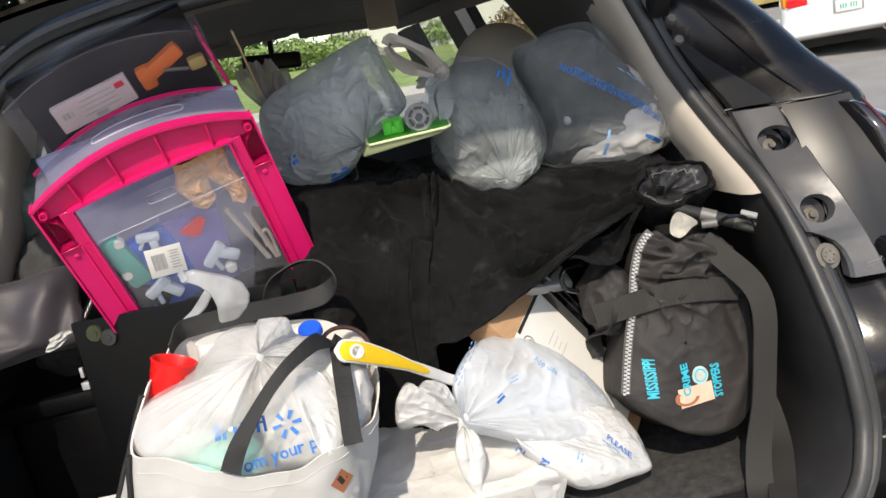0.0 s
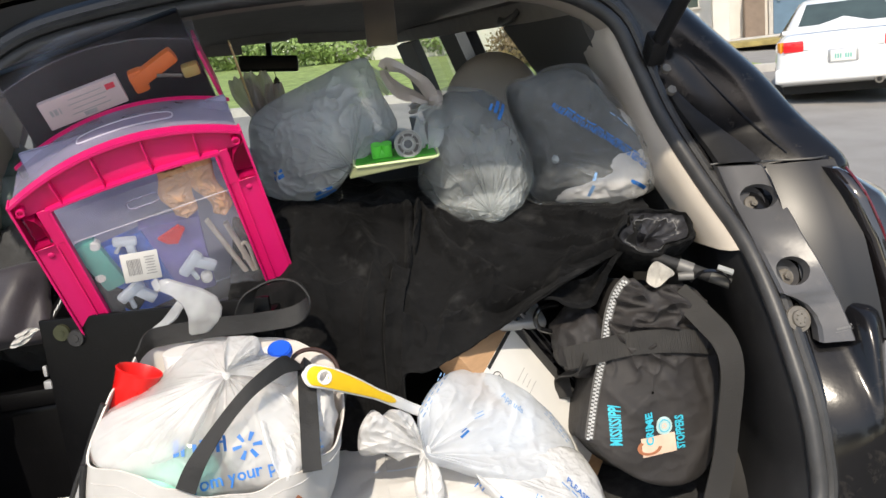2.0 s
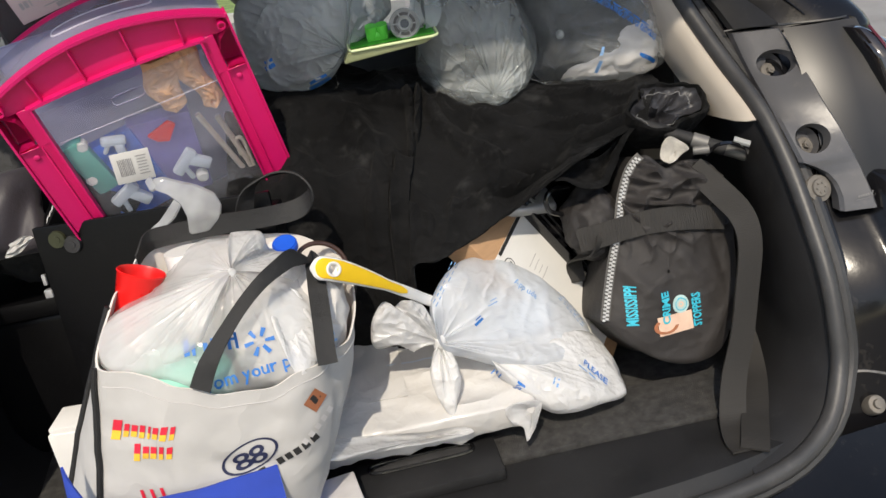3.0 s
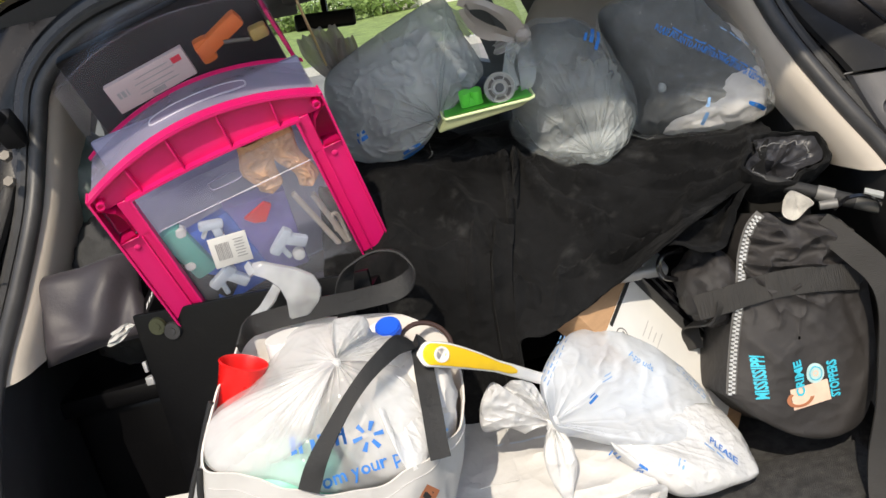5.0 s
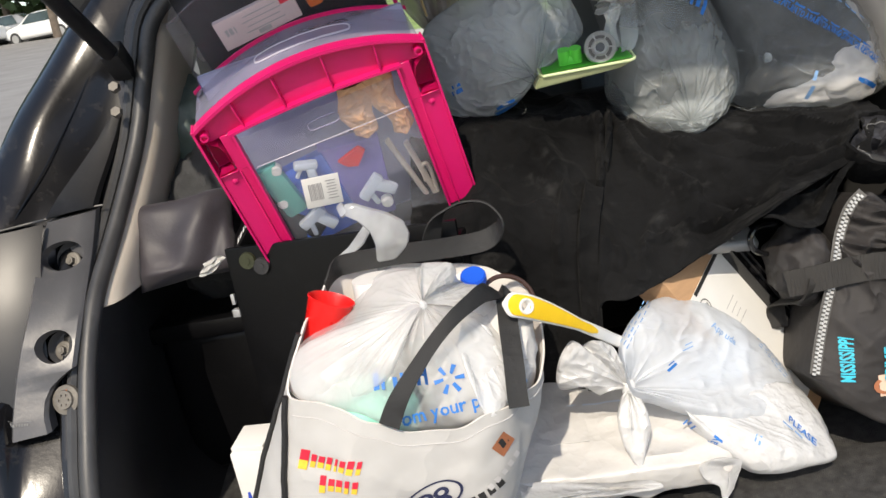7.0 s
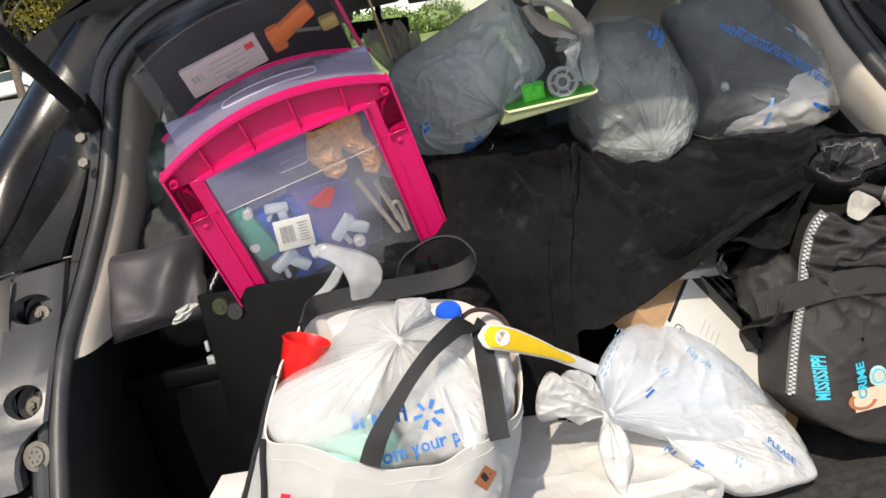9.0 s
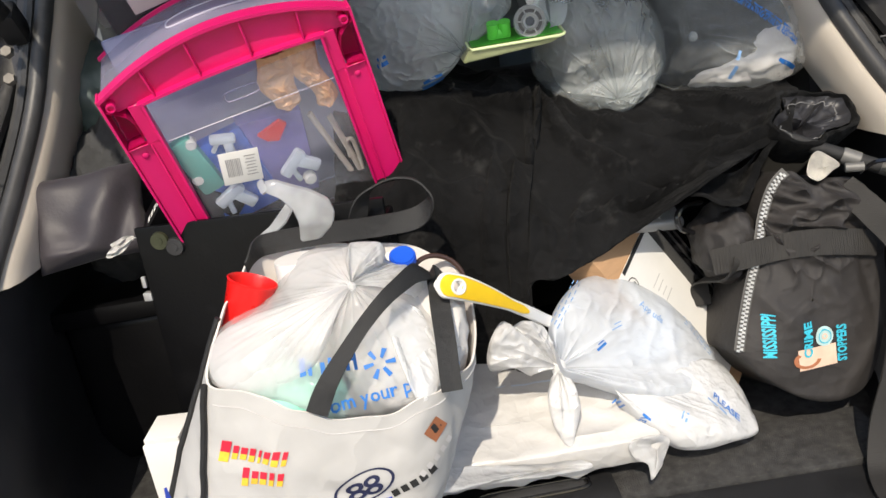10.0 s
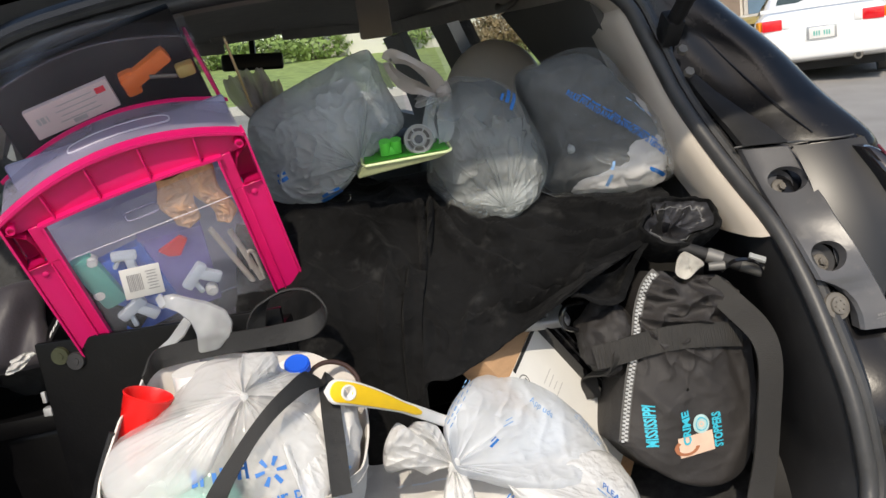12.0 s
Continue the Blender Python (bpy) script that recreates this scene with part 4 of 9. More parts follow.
part("finger_grip", b, M_GLOSSBLK, lid, "glossy long finger grip")
b = bmesh.new()
add_box(b, (0.135, 0.016, 0.004), lid_m @ pose(0, 0.030, 0.0105), 0.0015)
part("grip_floor", b, M_RUBBER, lid)

# rear seat back across the cargo area and one rounded beige headrest
b = bmesh.new()
add_box(b, (1.12, 0.16, 0.48), placed((-0.03, 1.80, 0.95), (1, 0.07, 0), (0, 0.15, 1)), 0.05, 4)
seat = part("rear_backrest", b, M_SEATCLOTH, car, "dark grey cloth seat back")
b = bmesh.new()
bmesh.ops.create_uvsphere(b, u_segments=36, v_segments=24, radius=1.0, matrix=placed((0.385, 1.93, 1.295), (1, 0.05, -0.09), (0, 0.1, 1)) @ Matrix.Diagonal((0.118, 0.055, 0.135, 1)))
part("headrest", b, M_BEIGE, seat, "rounded beige headrest")


# ---- the load ----
def pillow_bm(c, axes, w, h, thick, seed=0):
    """A stuffed cushion with drawn-in edges and soft folds."""
    bm = bmesh.new()
    off = Vector((seed, 0.7 * seed, 3))
    for sgn in (1, -1):
        def f(u, v):
            a, b_ = 2 * u - 1, 2 * v - 1
            e = max(0.0, (1 - a**4) * (1 - b_**4)) ** 0.45
            pin = 1 - 0.10 * (1 - abs(a)) * abs(b_) ** 3 - 0.10 * (1 - abs(b_)) * abs(a) ** 3
            n_ = noise.noise(Vector((a * 2, b_ * 2, 0)) + off)
            dent = strokes_at((a, b_), ((-0.1, -0.9, 0.60, 0.7, 0.30, 0.012), (0.35, -1.0, 0.85, 0.3, 0.18, -0.008), (-0.9, -0.75, 0.1, -0.9, 0.12, 0.008), (-0.8, 0.3, -0.2, -0.5, 0.3, -0.006)))
            return Vector(c) + axes @ Vector((a * w * pin, b_ * h * pin, sgn * (thick * e * (1 + 0.10 * n_) + (dent * e if sgn > 0 else 0))))
        sheet(bm, f, 40, 40)
    bmesh.ops.remove_doubles(bm, verts=list(bm.verts), dist=0.0004)
    return bm


def lump_bm(c, axes, radii, seed=0, rough=0.35, sub=4):
    bm = bmesh.new()
    bmesh.ops.create_icosphere(bm, subdivisions=sub, radius=1.0)
    off = Vector((seed * 2.3, seed * 5.1, 1.1))
    for v in bm.verts:
        d = v.co.normalized()
        r = 1 + rough * fbm(d * 1.8 + off, 4)
        v.co = Vector(c) + axes @ Vector((d.x * radii[0] * r, d.y * radii[1] * r, d.z * radii[2] * r))
    return bm


def ear_bm(base, tip, width, across, seed=0, thick=0.004, curl=0.02):
    """A crumpled flap of film that leaves a knot."""
    base, tip, across = Vector(base), Vector(tip), Vector(across).normalized()
    t = (tip - base)
    nrm = t.cross(across).normalized()
    off = Vector((seed * 1.9, 0.3, seed))
    bm = bmesh.new()

    def f(u, v):
        w = width * (0.18 + 0.95 * math.sin(min(1.0, v * 1.05) * 2.0) ** 1.0) * (1 - 0.25 * v * v)
        s = u - 0.5
        p = base + t * v + across * s * w
        p += nrm * (0.35 * w * math.cos(s * 15 + seed) * 0.22 + curl * v * v + 0.25 * width * noise.noise(Vector((s * 3, v * 3, seed)) + off))
        p += t * 0.12 * noise.noise(Vector((s * 5, 0, seed * 2)))
        return p

    sheet(bm, f, 22, 18)
    bmesh.ops.solidify(bm, geom=list(bm.faces), thickness=0.0012)
    return bm


def knot_bm(c, r, seed=0):
    return lump_bm(c, Matrix.Identity(3), (r, r, r * 1.2), seed, 0.5, 3)


def handle_loop(pts, w, across, seed=0):
    bm = bmesh.new()
    path = cr(pts, 26)
    off = Vector((seed, seed * 2, 0))
    path = [p + 0.004 * Vector((noise.noise(p * 40 + off), noise.noise(p * 40 + off * 2), noise.noise(p * 40 + off * 3))) for p in path]
    return ribbon(bm, path, lambda f: w * (0.7 + 0.5 * math.sin(f * 9 + seed) ** 2), across, 0.003, 0.004)


def gathered_bm(knot, ring, normal, bulge, n=40, depth=0.004, reach=0.45, seed=0, closed=True, skirt=0.05, na=240, nr=44, crinkle=0.0015, thick=0.0, dip=0.0, draw=0.16):
    """Film drawn together at a knot: a surface from the knot to the ring, puffed along the normal, with n sharp folds that run out from the knot."""
    rnd = random.Random(seed)
    knot, nrm = Vector(knot), Vector(normal).normalized()
    edge = cr(ring, na, closed)
    cen = sum(edge, Vector()) / na
    off = Vector((seed * 2.7, seed * 1.3, seed * 0.6))
    folds = [(rnd.random(), rnd.uniform(0.35, 1.0) * depth, rnd.uniform(0.5, 1.5) * reach, rnd.uniform(0.25, 0.6) / n) for _ in range(n)]
    fa = np.array([f[0] for f in folds])
    famp = np.array([f[1] for f in folds])
    frea = np.array([f[2] for f in folds])
    fw = np.array([f[3] for f in folds])
    bm = bmesh.new()
    rows = []
    for j in range(nr + 1):
        s = 0.015 + 0.985 * j / nr
        puff = bulge * 1.45 * s ** 0.7 * math.sqrt(max(0.0, 1 - s * s)) - dip * math.exp(-s / 0.12)
        row = []
        for i, e in enumerate(edge):
            a = i / na + 0.010 * noise.noise(Vector((e.x * 30, e.z * 30, s * 2)) + off)
            d = np.abs(fa - a)
            if closed:
                d = np.minimum(d, 1 - d)
            h = float(np.sum(famp * np.exp(-d / fw) * np.exp(-s / frea))) * min(1.0, s / 0.10) * (1 - 0.75 * s ** 5)
            p = knot.lerp(e, s)
            w = (1 - abs(noise.noise(p * 26 + off))) ** 5 - 0.25
            w2 = (1 - abs(noise.noise(p * 61 + off * 2))) ** 6 - 0.2
            row.append(p + nrm * (puff + h + crinkle * (w + 0.5 * w2) * min(1.0, s * 2)))
        rows.append(row)
    if skirt:
        for k in (0.3, 0.7, 1.0):
            rows.append([p + (cen - p) * draw * k * k - nrm * skirt * k for p in rows[nr]])
    skin(bm, rows, closed)
    if thick:
        bmesh.ops.solidify(bm, geom=list(bm.faces), thickness=thick)
    return bm


def strokes_at(p, strokes):
    """Height of drawn folds at a flat place: each stroke x0, y0, x1, y1, width, height."""
    h = 0.0
    for x0, y0, x1, y1, w, a in strokes:
        dx, dy = x1 - x0, y1 - y0
        k = max(0.0, min(1.0, ((p[0] - x0) * dx + (p[1] - y0) * dy) / (dx * dx + dy * dy)))
        d = math.hypot(p[0] - x0 - k * dx, p[1] - y0 - k * dy) / w
        if d < 3:
            h += a * math.exp(-d * d) * (0.45 + 0.55 * math.sin(math.pi * (0.1 + 0.8 * k)))
    return h


# --- black coat spread over the pile in the middle ---
coat = thing("coat", (0.2, 1.4, FLOOR), "dusty black cotton work coat spread over the load", "coat")
COAT_ROWS = (
    [(-0.24, 1.34, 0.80), (-0.03, 1.30, 0.80), (0.040, 1.275, 0.82), (0.0635, 1.246, 0.90), (0.068, 1.236, 0.985), (0.114, 1.224, 0.995), (0.216, 1.238, 1.036), (0.299, 1.226, 1.086), (0.404, 1.285, 1.103), (0.456, 1.300, 1.112)],
    [(-0.177, 1.310, 1.077), (-0.028, 1.285, 1.056), (0.049, 1.270, 1.041), (0.072, 1.262, 1.038), (0.080, 1.258, 1.046), (0.137, 1.255, 1.045), (0.238, 1.270, 1.060), (0.320, 1.268, 1.096), (0.414, 1.302, 1.116), (0.467, 1.320, 1.128)],
    [(-0.166, 1.375, 1.161), (-0.006, 1.353, 1.131), (0.077, 1.345, 1.117), (0.103, 1.340, 1.116), (0.112, 1.338, 1.116), (0.176, 1.335, 1.112), (0.274, 1.335, 1.111), (0.355, 1.338, 1.119), (0.436, 1.335, 1.133), (0.492, 1.360, 1.138)],
    [(-0.157, 1.470, 1.247), (0.022, 1.455, 1.216), (0.111, 1.455, 1.202), (0.139, 1.452, 1.198), (0.153, 1.450, 1.195), (0.221, 1.440, 1.172), (0.324, 1.450, 1.159), (0.408, 1.450, 1.150), (0.488, 1.440, 1.145), (0.532, 1.430, 1.143)],
    [(-0.19, 1.66, 1.25), (0.0, 1.66, 1.23), (0.09, 1.66, 1.20), (0.12, 1.66, 1.20), (0.14, 1.66, 1.19), (0.22, 1.66, 1.16), (0.33, 1.66, 1.15), (0.42, 1.66, 1.15), (0.50, 1.62, 1.14), (0.56, 1.60, 1.13)],
)
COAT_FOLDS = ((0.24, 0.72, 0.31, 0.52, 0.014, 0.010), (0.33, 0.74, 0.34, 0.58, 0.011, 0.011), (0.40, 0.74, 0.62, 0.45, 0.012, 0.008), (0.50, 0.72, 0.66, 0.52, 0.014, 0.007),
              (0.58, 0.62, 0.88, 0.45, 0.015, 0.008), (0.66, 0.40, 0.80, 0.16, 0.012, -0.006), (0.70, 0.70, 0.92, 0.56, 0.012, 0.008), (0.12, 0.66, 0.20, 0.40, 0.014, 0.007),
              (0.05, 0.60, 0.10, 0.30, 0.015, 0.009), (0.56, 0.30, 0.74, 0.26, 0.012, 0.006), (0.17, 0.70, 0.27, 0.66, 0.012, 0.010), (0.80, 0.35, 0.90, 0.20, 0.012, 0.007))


def spline(q, s):
    """A place at s along the smooth curve through q."""
    a = min(int(s), len(q) - 2)
    f = s - a
    p0, p1, p2, p3 = (q[max(0, min(len(q) - 1, a + d))] for d in (-1, 0, 1, 2))
    return 0.5 * (2 * p1 + (p2 - p0) * f + (2 * p0 - 5 * p1 + 4 * p2 - p3) * f * f + (3 * p1 - p0 - 3 * p2 + p3) * f**3)


COAT_V = [[Vector(p) for p in r] for r in COAT_ROWS]


def coat_f(u, v):
    p = spline([spline(r, u * (len(r) - 1)) for r in COAT_V], v * (len(COAT_V) - 1))
    n = noise.noise
    fold = (1 - abs(n(Vector((p.x * 9 + p.y * 4, p.y * 5 - p.x * 3, p.z * 3))))) ** 4
    fold2 = (1 - abs(n(Vector((p.x * 14 - p.y * 9 + 4, p.y * 7 + p.x * 8, p.z * 8 + 2))))) ** 5
    amp = 0.014 * fold + 0.012 * fold2 + 0.004 * n(p * 25) + 0.014 * n(p * 7) - 0.010
    amp *= min(1.0, 0.25 + v * 3)
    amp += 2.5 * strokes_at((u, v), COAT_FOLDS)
    # double front placket: two sewn steps with a gap between
    if v < 0.50:
        for c0, c1, h in ((0.150 + 0.05 * v, 0.208 + 0.02 * v, 0.007), (0.220 + 0.02 * v, 0.322, 0.011)):
            amp += h * min(1.0, max(0.0, (u - c0) / 0.003)) * min(1.0, max(0.0, (c1 - u) / 0.003)) * min(1.0, (0.50 - v) / 0.012)
    # frayed, turned lower edge
    if v < 0.02 and u > 0.5:
        amp += 0.003 * n(p * 90)
    return p + Vector((0, -0.55, 0.8)) * amp


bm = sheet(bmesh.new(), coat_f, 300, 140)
bmesh.ops.reverse_faces(bm, faces=list(bm.faces))
bm.normal_update()
bmesh.ops.solidify(bm, geom=list(bm.faces), thickness=0.004)
body = part("coat_body", bm, M_COAT, coat)


def on_coat(pts, n=60, lift=0.0010):
    return [Vector(coat_f(q.x, q.y)) + Vector((0, -0.6, 0.8)) * lift for q in cr([(a, b, 0) for a, b in pts], n)]


for line in (((0.108, 0.10), (0.111, 0.3), (0.116, 0.62)), ((0.115, 0.10), (0.118, 0.3), (0.123, 0.62)), ((0.575, 0.10), (0.68, 0.085), (0.78, 0.06)), ((0.232, 0.492), (0.28, 0.494), (0.318, 0.496))):
    part("seam_stitching", sweep(bmesh.new(), on_coat(line, 70), 0.0005, 5), M_STITCH, coat, "faint grey seam stitching")
# slack vent flap beside the placket
b = bmesh.new()
VENT = [Vector(p) for p in ((0.079, 1.250, 1.081), (0.106, 1.247, 1.055), (0.117, 1.236, 0.995), (0.095, 1.236, 0.984), (0.063, 1.240, 0.991))]
sheet(b, lambda u, v: VENT[0].lerp(VENT[1], u).lerp(VENT[4].lerp(VENT[2], u), v) + Vector((0, -0.5, 0.5)) * (0.004 * math.sin(u * 9 + v * 3) + 0.004 * noise.noise(Vector((u * 4, v * 4, 1))) + 0.003 * noise.noise(Vector((u * 30, v * 2, 4))) * v), 30, 30, 0.003)
part("vent_flap", b, M_COAT, coat, "frayed black vent flap")

# curled lip of the hem, its hollow dark
lip = cr([(0.287, 1.236, 1.071), (0.303, 1.222, 1.071), (0.328, 1.222, 1.058), (0.357, 1.235, 1.054), (0.382, 1.262, 1.073), (0.411, 1.284, 1.099), (0.428, 1.287, 1.116)], 60)
lip = [p + 0.003 * Vector((noise.noise(p * 50), noise.noise(p * 50 + Vector((3, 0, 0))), noise.noise(p * 60))) for p in lip]
part("hem_lip", sweep(bmesh.new(), lip, lambda f: 0.0040 + 0.0022 * math.sin(math.pi * f) ** 2, 12, squash=0.5), M_COAT, coat, "curled black hem")
b = bmesh.new()
BACK = cr([(0.299, 1.245, 1.087), (0.332, 1.262, 1.085), (0.368, 1.272, 1.084), (0.406, 1.290, 1.101)], 30)
sheet(b, lambda u, v: BACK[int(round(u * 29))].lerp(lip[int(round(u * 45))], v) + Vector((0, 0.02, -0.012)) * math.sin(math.pi * v), 30, 10)
part("turned_hem", b, M_COAT, coat, "dark inside of the turned hem")

# sleeve end lying open beside the pillar, its satin lining showing
CUFF = [(0.427, 1.300, 1.144), (0.481, 1.360, 1.157), (0.533, 1.372, 1.150), (0.568, 1.360, 1.139), (0.561, 1.325, 1.121), (0.527, 1.293, 1.110), (0.482, 1.280, 1.100), (0.445, 1.278, 1.113), (0.422, 1.285, 1.127)]
CUFF_N = Vector((0.02, -0.78, 0.62))
ring = cr(CUFF, 96, True)
ccen = sum(ring, Vector()) / 96
ring = [p + CUFF_N * (0.012 * noise.noise(p * 34)) + (p - ccen).normalized() * (0.009 * noise.noise(p * 30 + Vector((5, 1, 2))) + 0.004 * noise.noise(p * 70)) for p in ring]
b = bmesh.new()
rows = []
for p in ring:
    o = (p - ccen).normalized()
    j = 0.003 * noise.noise(p * 70)
    rows.append([p - o * 0.006 - CUFF_N * 0.012, p - o * 0.003 + CUFF_N * (0.000 + j), p + o * j + CUFF_N * 0.0015, p + o * 0.003 + CUFF_N * j, p + o * 0.007 - CUFF_N * 0.014, p + o * 0.004 - CUFF_N * 0.06])
rows.append(rows[0])
skin(b, rows, False)
part("cuff", b, M_COAT, coat, "crumpled black cuff")
part("sleeve_lining", gathered_bm(ccen - CUFF_N * 0.030 + Vector((-0.01, 0, -0.004)), [tuple(p - (p - ccen).normalized() * 0.008 - CUFF_N * 0.006) for p in ring[::4]], CUFF_N, -0.010, 26, 0.013, 1.1, 9, True, 0, 160, 26, 0.004), M_SATIN, coat, "shiny black satin lining with a frayed seam")
for i0, n_, k0 in ((4, 40, 0.62), (58, 30, 0.80)):
    pts = [ccen.lerp(ring[(i0 + i) % 96], k0 + 0.14 * noise.noise(Vector((i * 0.25, i0, 0)))) - CUFF_N * (0.008 - 0.006 * noise.noise(Vector((i * 0.3, 2, i0)))) for i in range(n_)]
    part("frayed_edge", sweep(bmesh.new(), pts, 0.0008, 5), M_INKDIM, coat, "pale frayed lining edge")

# --- three grey tied grocery bags on the pile ---
I3 = Matrix.Identity(3)


def axes_to(knot_dir, x=(1, 0, 0)):
    z = Vector(knot_dir).normalized()
    x = Vector(x)
    x = (x - z * x.dot(z)).normalized()
    return Matrix((x, z.cross(x), z)).transposed()


def sack_bm(c, outline, front, back, poles=(), seed=0, right=(1, 0, 0), up=(0, 0, 1), crease=1.0, nu=200, nv=76, flat=0.62, shrink=1.0):
    """A full, tied bag lying as it slumped: the outline is given across right and up, round c; poles are places (x, z, pleats, depth, reach) from which pleats run out."""
    r_ = Vector(right).normalized()
    u_ = Vector(up)
    u_ = (u_ - r_ * u_.dot(r_)).normalized()
    n_ = r_.cross(u_)
    off = Vector((seed * 3.3, seed * 1.9, seed * 0.7))
    ring = cr([(x, z, 0) for x, z in outline], nu, True)
    cen = sum(ring, Vector()) / nu
    bm = bmesh.new()
    rows = []
    for j in range(nv + 1):
        th = 0.02 + (math.pi - 0.04) * j / nv
        s = math.sin(th) ** flat
        d = math.cos(th)
        row = []
        for i, p in enumerate(ring):
            q = cen + (p - cen) * s * shrink
            x, z = q.x, q.y
            dep = (front if d > 0 else back) * math.copysign(abs(d) ** 0.8, d) * shrink
            h = 0.0
            for px, pz, n, amp, reach in poles:
                dx, dz = x - px, z - pz
                dist = math.hypot(dx, dz)
                a = math.atan2(dz, dx) + 0.25 * noise.noise(Vector((x * 9, z * 9, seed)))
                fade = math.exp(-dist / reach) * min(1.0, dist / 0.012)
                h += amp * fade * ((1 - abs(math.sin(0.5 * n * a + seed))) ** 2 - 0.3 + 0.5 * ((1 - abs(math.sin(0.23 * n * a + 2))) ** 3 - 0.2))
            w = (1 - abs(noise.noise(Vector((x * 14 + z * 9, z * 26 - x * 5, d)) + off))) ** 6
            w2 = (1 - abs(noise.noise(Vector((x * 34 - z * 12, z * 17 + x * 9, d)) + off * 2))) ** 8
            w3 = noise.noise(Vector((x * 11, z * 11, d * 0.8)) + off)
            h += crease * (0.0050 * (w - 0.25) + 0.0028 * (w2 - 0.2) + 0.006 * w3)
            side = math.sin(th)
            o = (p - cen).normalized() if (p - cen).length else Vector()
            pt = Vector(c) + r_ * (x + o.x * h * side * 0.6) + u_ * (z + o.y * h * side * 0.6) + n_ * (dep + h * (0.5 + 0.5 * abs(d)))
            row.append(pt)
        rows.append(row)
    skin(bm, rows, True, True)
    return bm


OUT1 = [(-0.112, 0.050), (-0.064, 0.078), (0.004, 0.104), (0.074, 0.126), (0.092, 0.117), (0.104, 0.070), (0.125, 0.014), (0.106, -0.012), (0.042, -0.052), (0.006, -0.086), (-0.060, -0.106), (-0.112, -0.070), (-0.120, -0.008)]
bag1 = thing("grocery_bag", (0.0, 1.5, 1.13), "full grey plastic grocery bag slumped beside the drawer unit", "bag", "grey grocery bags")
C1 = (0.0, 1.505, 1.318)
b1 = part("film", gathered_bm((0.038, 1.415, 1.282), [(C1[0] + x, C1[1] - 0.01, C1[2] + z) for x, z in OUT1], (0, -1, 0.12), 0.060, 34, 0.0075, 0.40, 3, True, 0.09, 260, 64, 0.0090), M_GREYFILM, bag1, "milky grey plastic film")
part("bundle", sack_bm((-0.014, 1.520, 1.308), OUT1, 0.070, 0.06, (), 4, shrink=0.78, crease=1.8, nu=90, nv=44), M_GREYCLOTH, bag1, "pale grey bundle inside")
for i, (tip, w) in enumerate((((-0.128, 1.55, 1.432), 0.05), ((-0.100, 1.56, 1.44), 0.05), ((-0.072, 1.55, 1.418), 0.035))):
    part("tied_handle", ear_bm((-0.095 + 0.012 * i, 1.54, 1.355), tip, w, (1, 0.2, 0), i + 5, curl=-0.01), M_BEIGEFILM, bag1, "brownish loose bag handle")
part("top_ear", ear_bm((0.090, 1.50, 1.43), (0.118, 1.50, 1.385), 0.03, (0.3, 0.3, 0.9), 8, curl=0.0), M_GREYFILM, bag1)

OUT2 = [(-0.086, 0.048), (-0.094, -0.004), (-0.096, -0.040), (-0.074, -0.072), (-0.022, -0.108), (0.020, -0.116), (0.076, -0.088), (0.100, -0.044), (0.098, 0.000), (0.078, 0.050), (0.062, 0.086), (0.032, 0.110), (-0.014, 0.122), (-0.040, 0.122), (-0.062, 0.096)]
bag2 = thing("grocery_bag", (0.24, 1.5, 1.12), "grey plastic grocery bag tied with a looped knot", "bag", "grey grocery bags")
C2 = (0.246, 1.500, 1.258)
b2 = part("film", gathered_bm((0.251, 1.412, 1.176), [(C2[0] + x, C2[1] - 0.01, C2[2] + z) for x, z in OUT2], (0, -1, 0.1), 0.058, 40, 0.0075, 0.55, 7, True, 0.09, 280, 64, 0.0065), M_GREYFILM2, bag2, "thin grey plastic film")
part("bundle", sack_bm((0.248, 1.512, 1.268), OUT2, 0.070, 0.07, (), 8, shrink=0.84, crease=1.8, nu=90, nv=44), M_DARKGREYCLOTH, bag2, "dark bundle inside")
# pale lump added to imitate sunlight on the film's bottom
part("lit_bottom_lump", lump_bm((0.262, 1.490, 1.180), I3, (0.066, 0.064, 0.026), 14, 0.1), M_GREYCLOTH, bag2)
part("knot", knot_bm((0.190, 1.462, 1.364), 0.013, 3), M_BEIGEFILM, bag2)
part("knot_loop", handle_loop([(0.190, 1.46, 1.365), (0.154, 1.46, 1.412), (0.118, 1.465, 1.430), (0.112, 1.47, 1.410), (0.145, 1.47, 1.378), (0.185, 1.465, 1.362)], 0.020, (0.1, -0.3, 1), 1), M_BEIGEFILM, bag2, "brownish looped bag handle")
part("knot_loop", handle_loop([(0.190, 1.455, 1.362), (0.168, 1.435, 1.350), (0.152, 1.42, 1.318), (0.152, 1.41, 1.295), (0.170, 1.41, 1.296), (0.182, 1.43, 1.332), (0.192, 1.455, 1.358)], 0.022, (1, 0.3, 0.2), 4), M_GREYFILM2, bag2, "grey hanging bag handle")
part("knot_end", ear_bm((0.190, 1.47, 1.364), (0.150, 1.50, 1.352), 0.026, (0.3, 0, 1), 12, curl=0.0), M_WHITEFILM, bag2)
part("bottom_flare", gathered_bm((0.251, 1.410, 1.177), [(0.162, 1.452, 1.208), (0.168, 1.440, 1.186), (0.194, 1.428, 1.169), (0.226, 1.420, 1.155), (0.266, 1.415, 1.153), (0.293, 1.430, 1.172)], (0, -0.9, 0.4), 0.010, 22, 0.0050, 0.9, 4, False, 0, 120, 30, 0.0030), M_GREYFILM2, bag2, "pale gathered film at the bag's end")

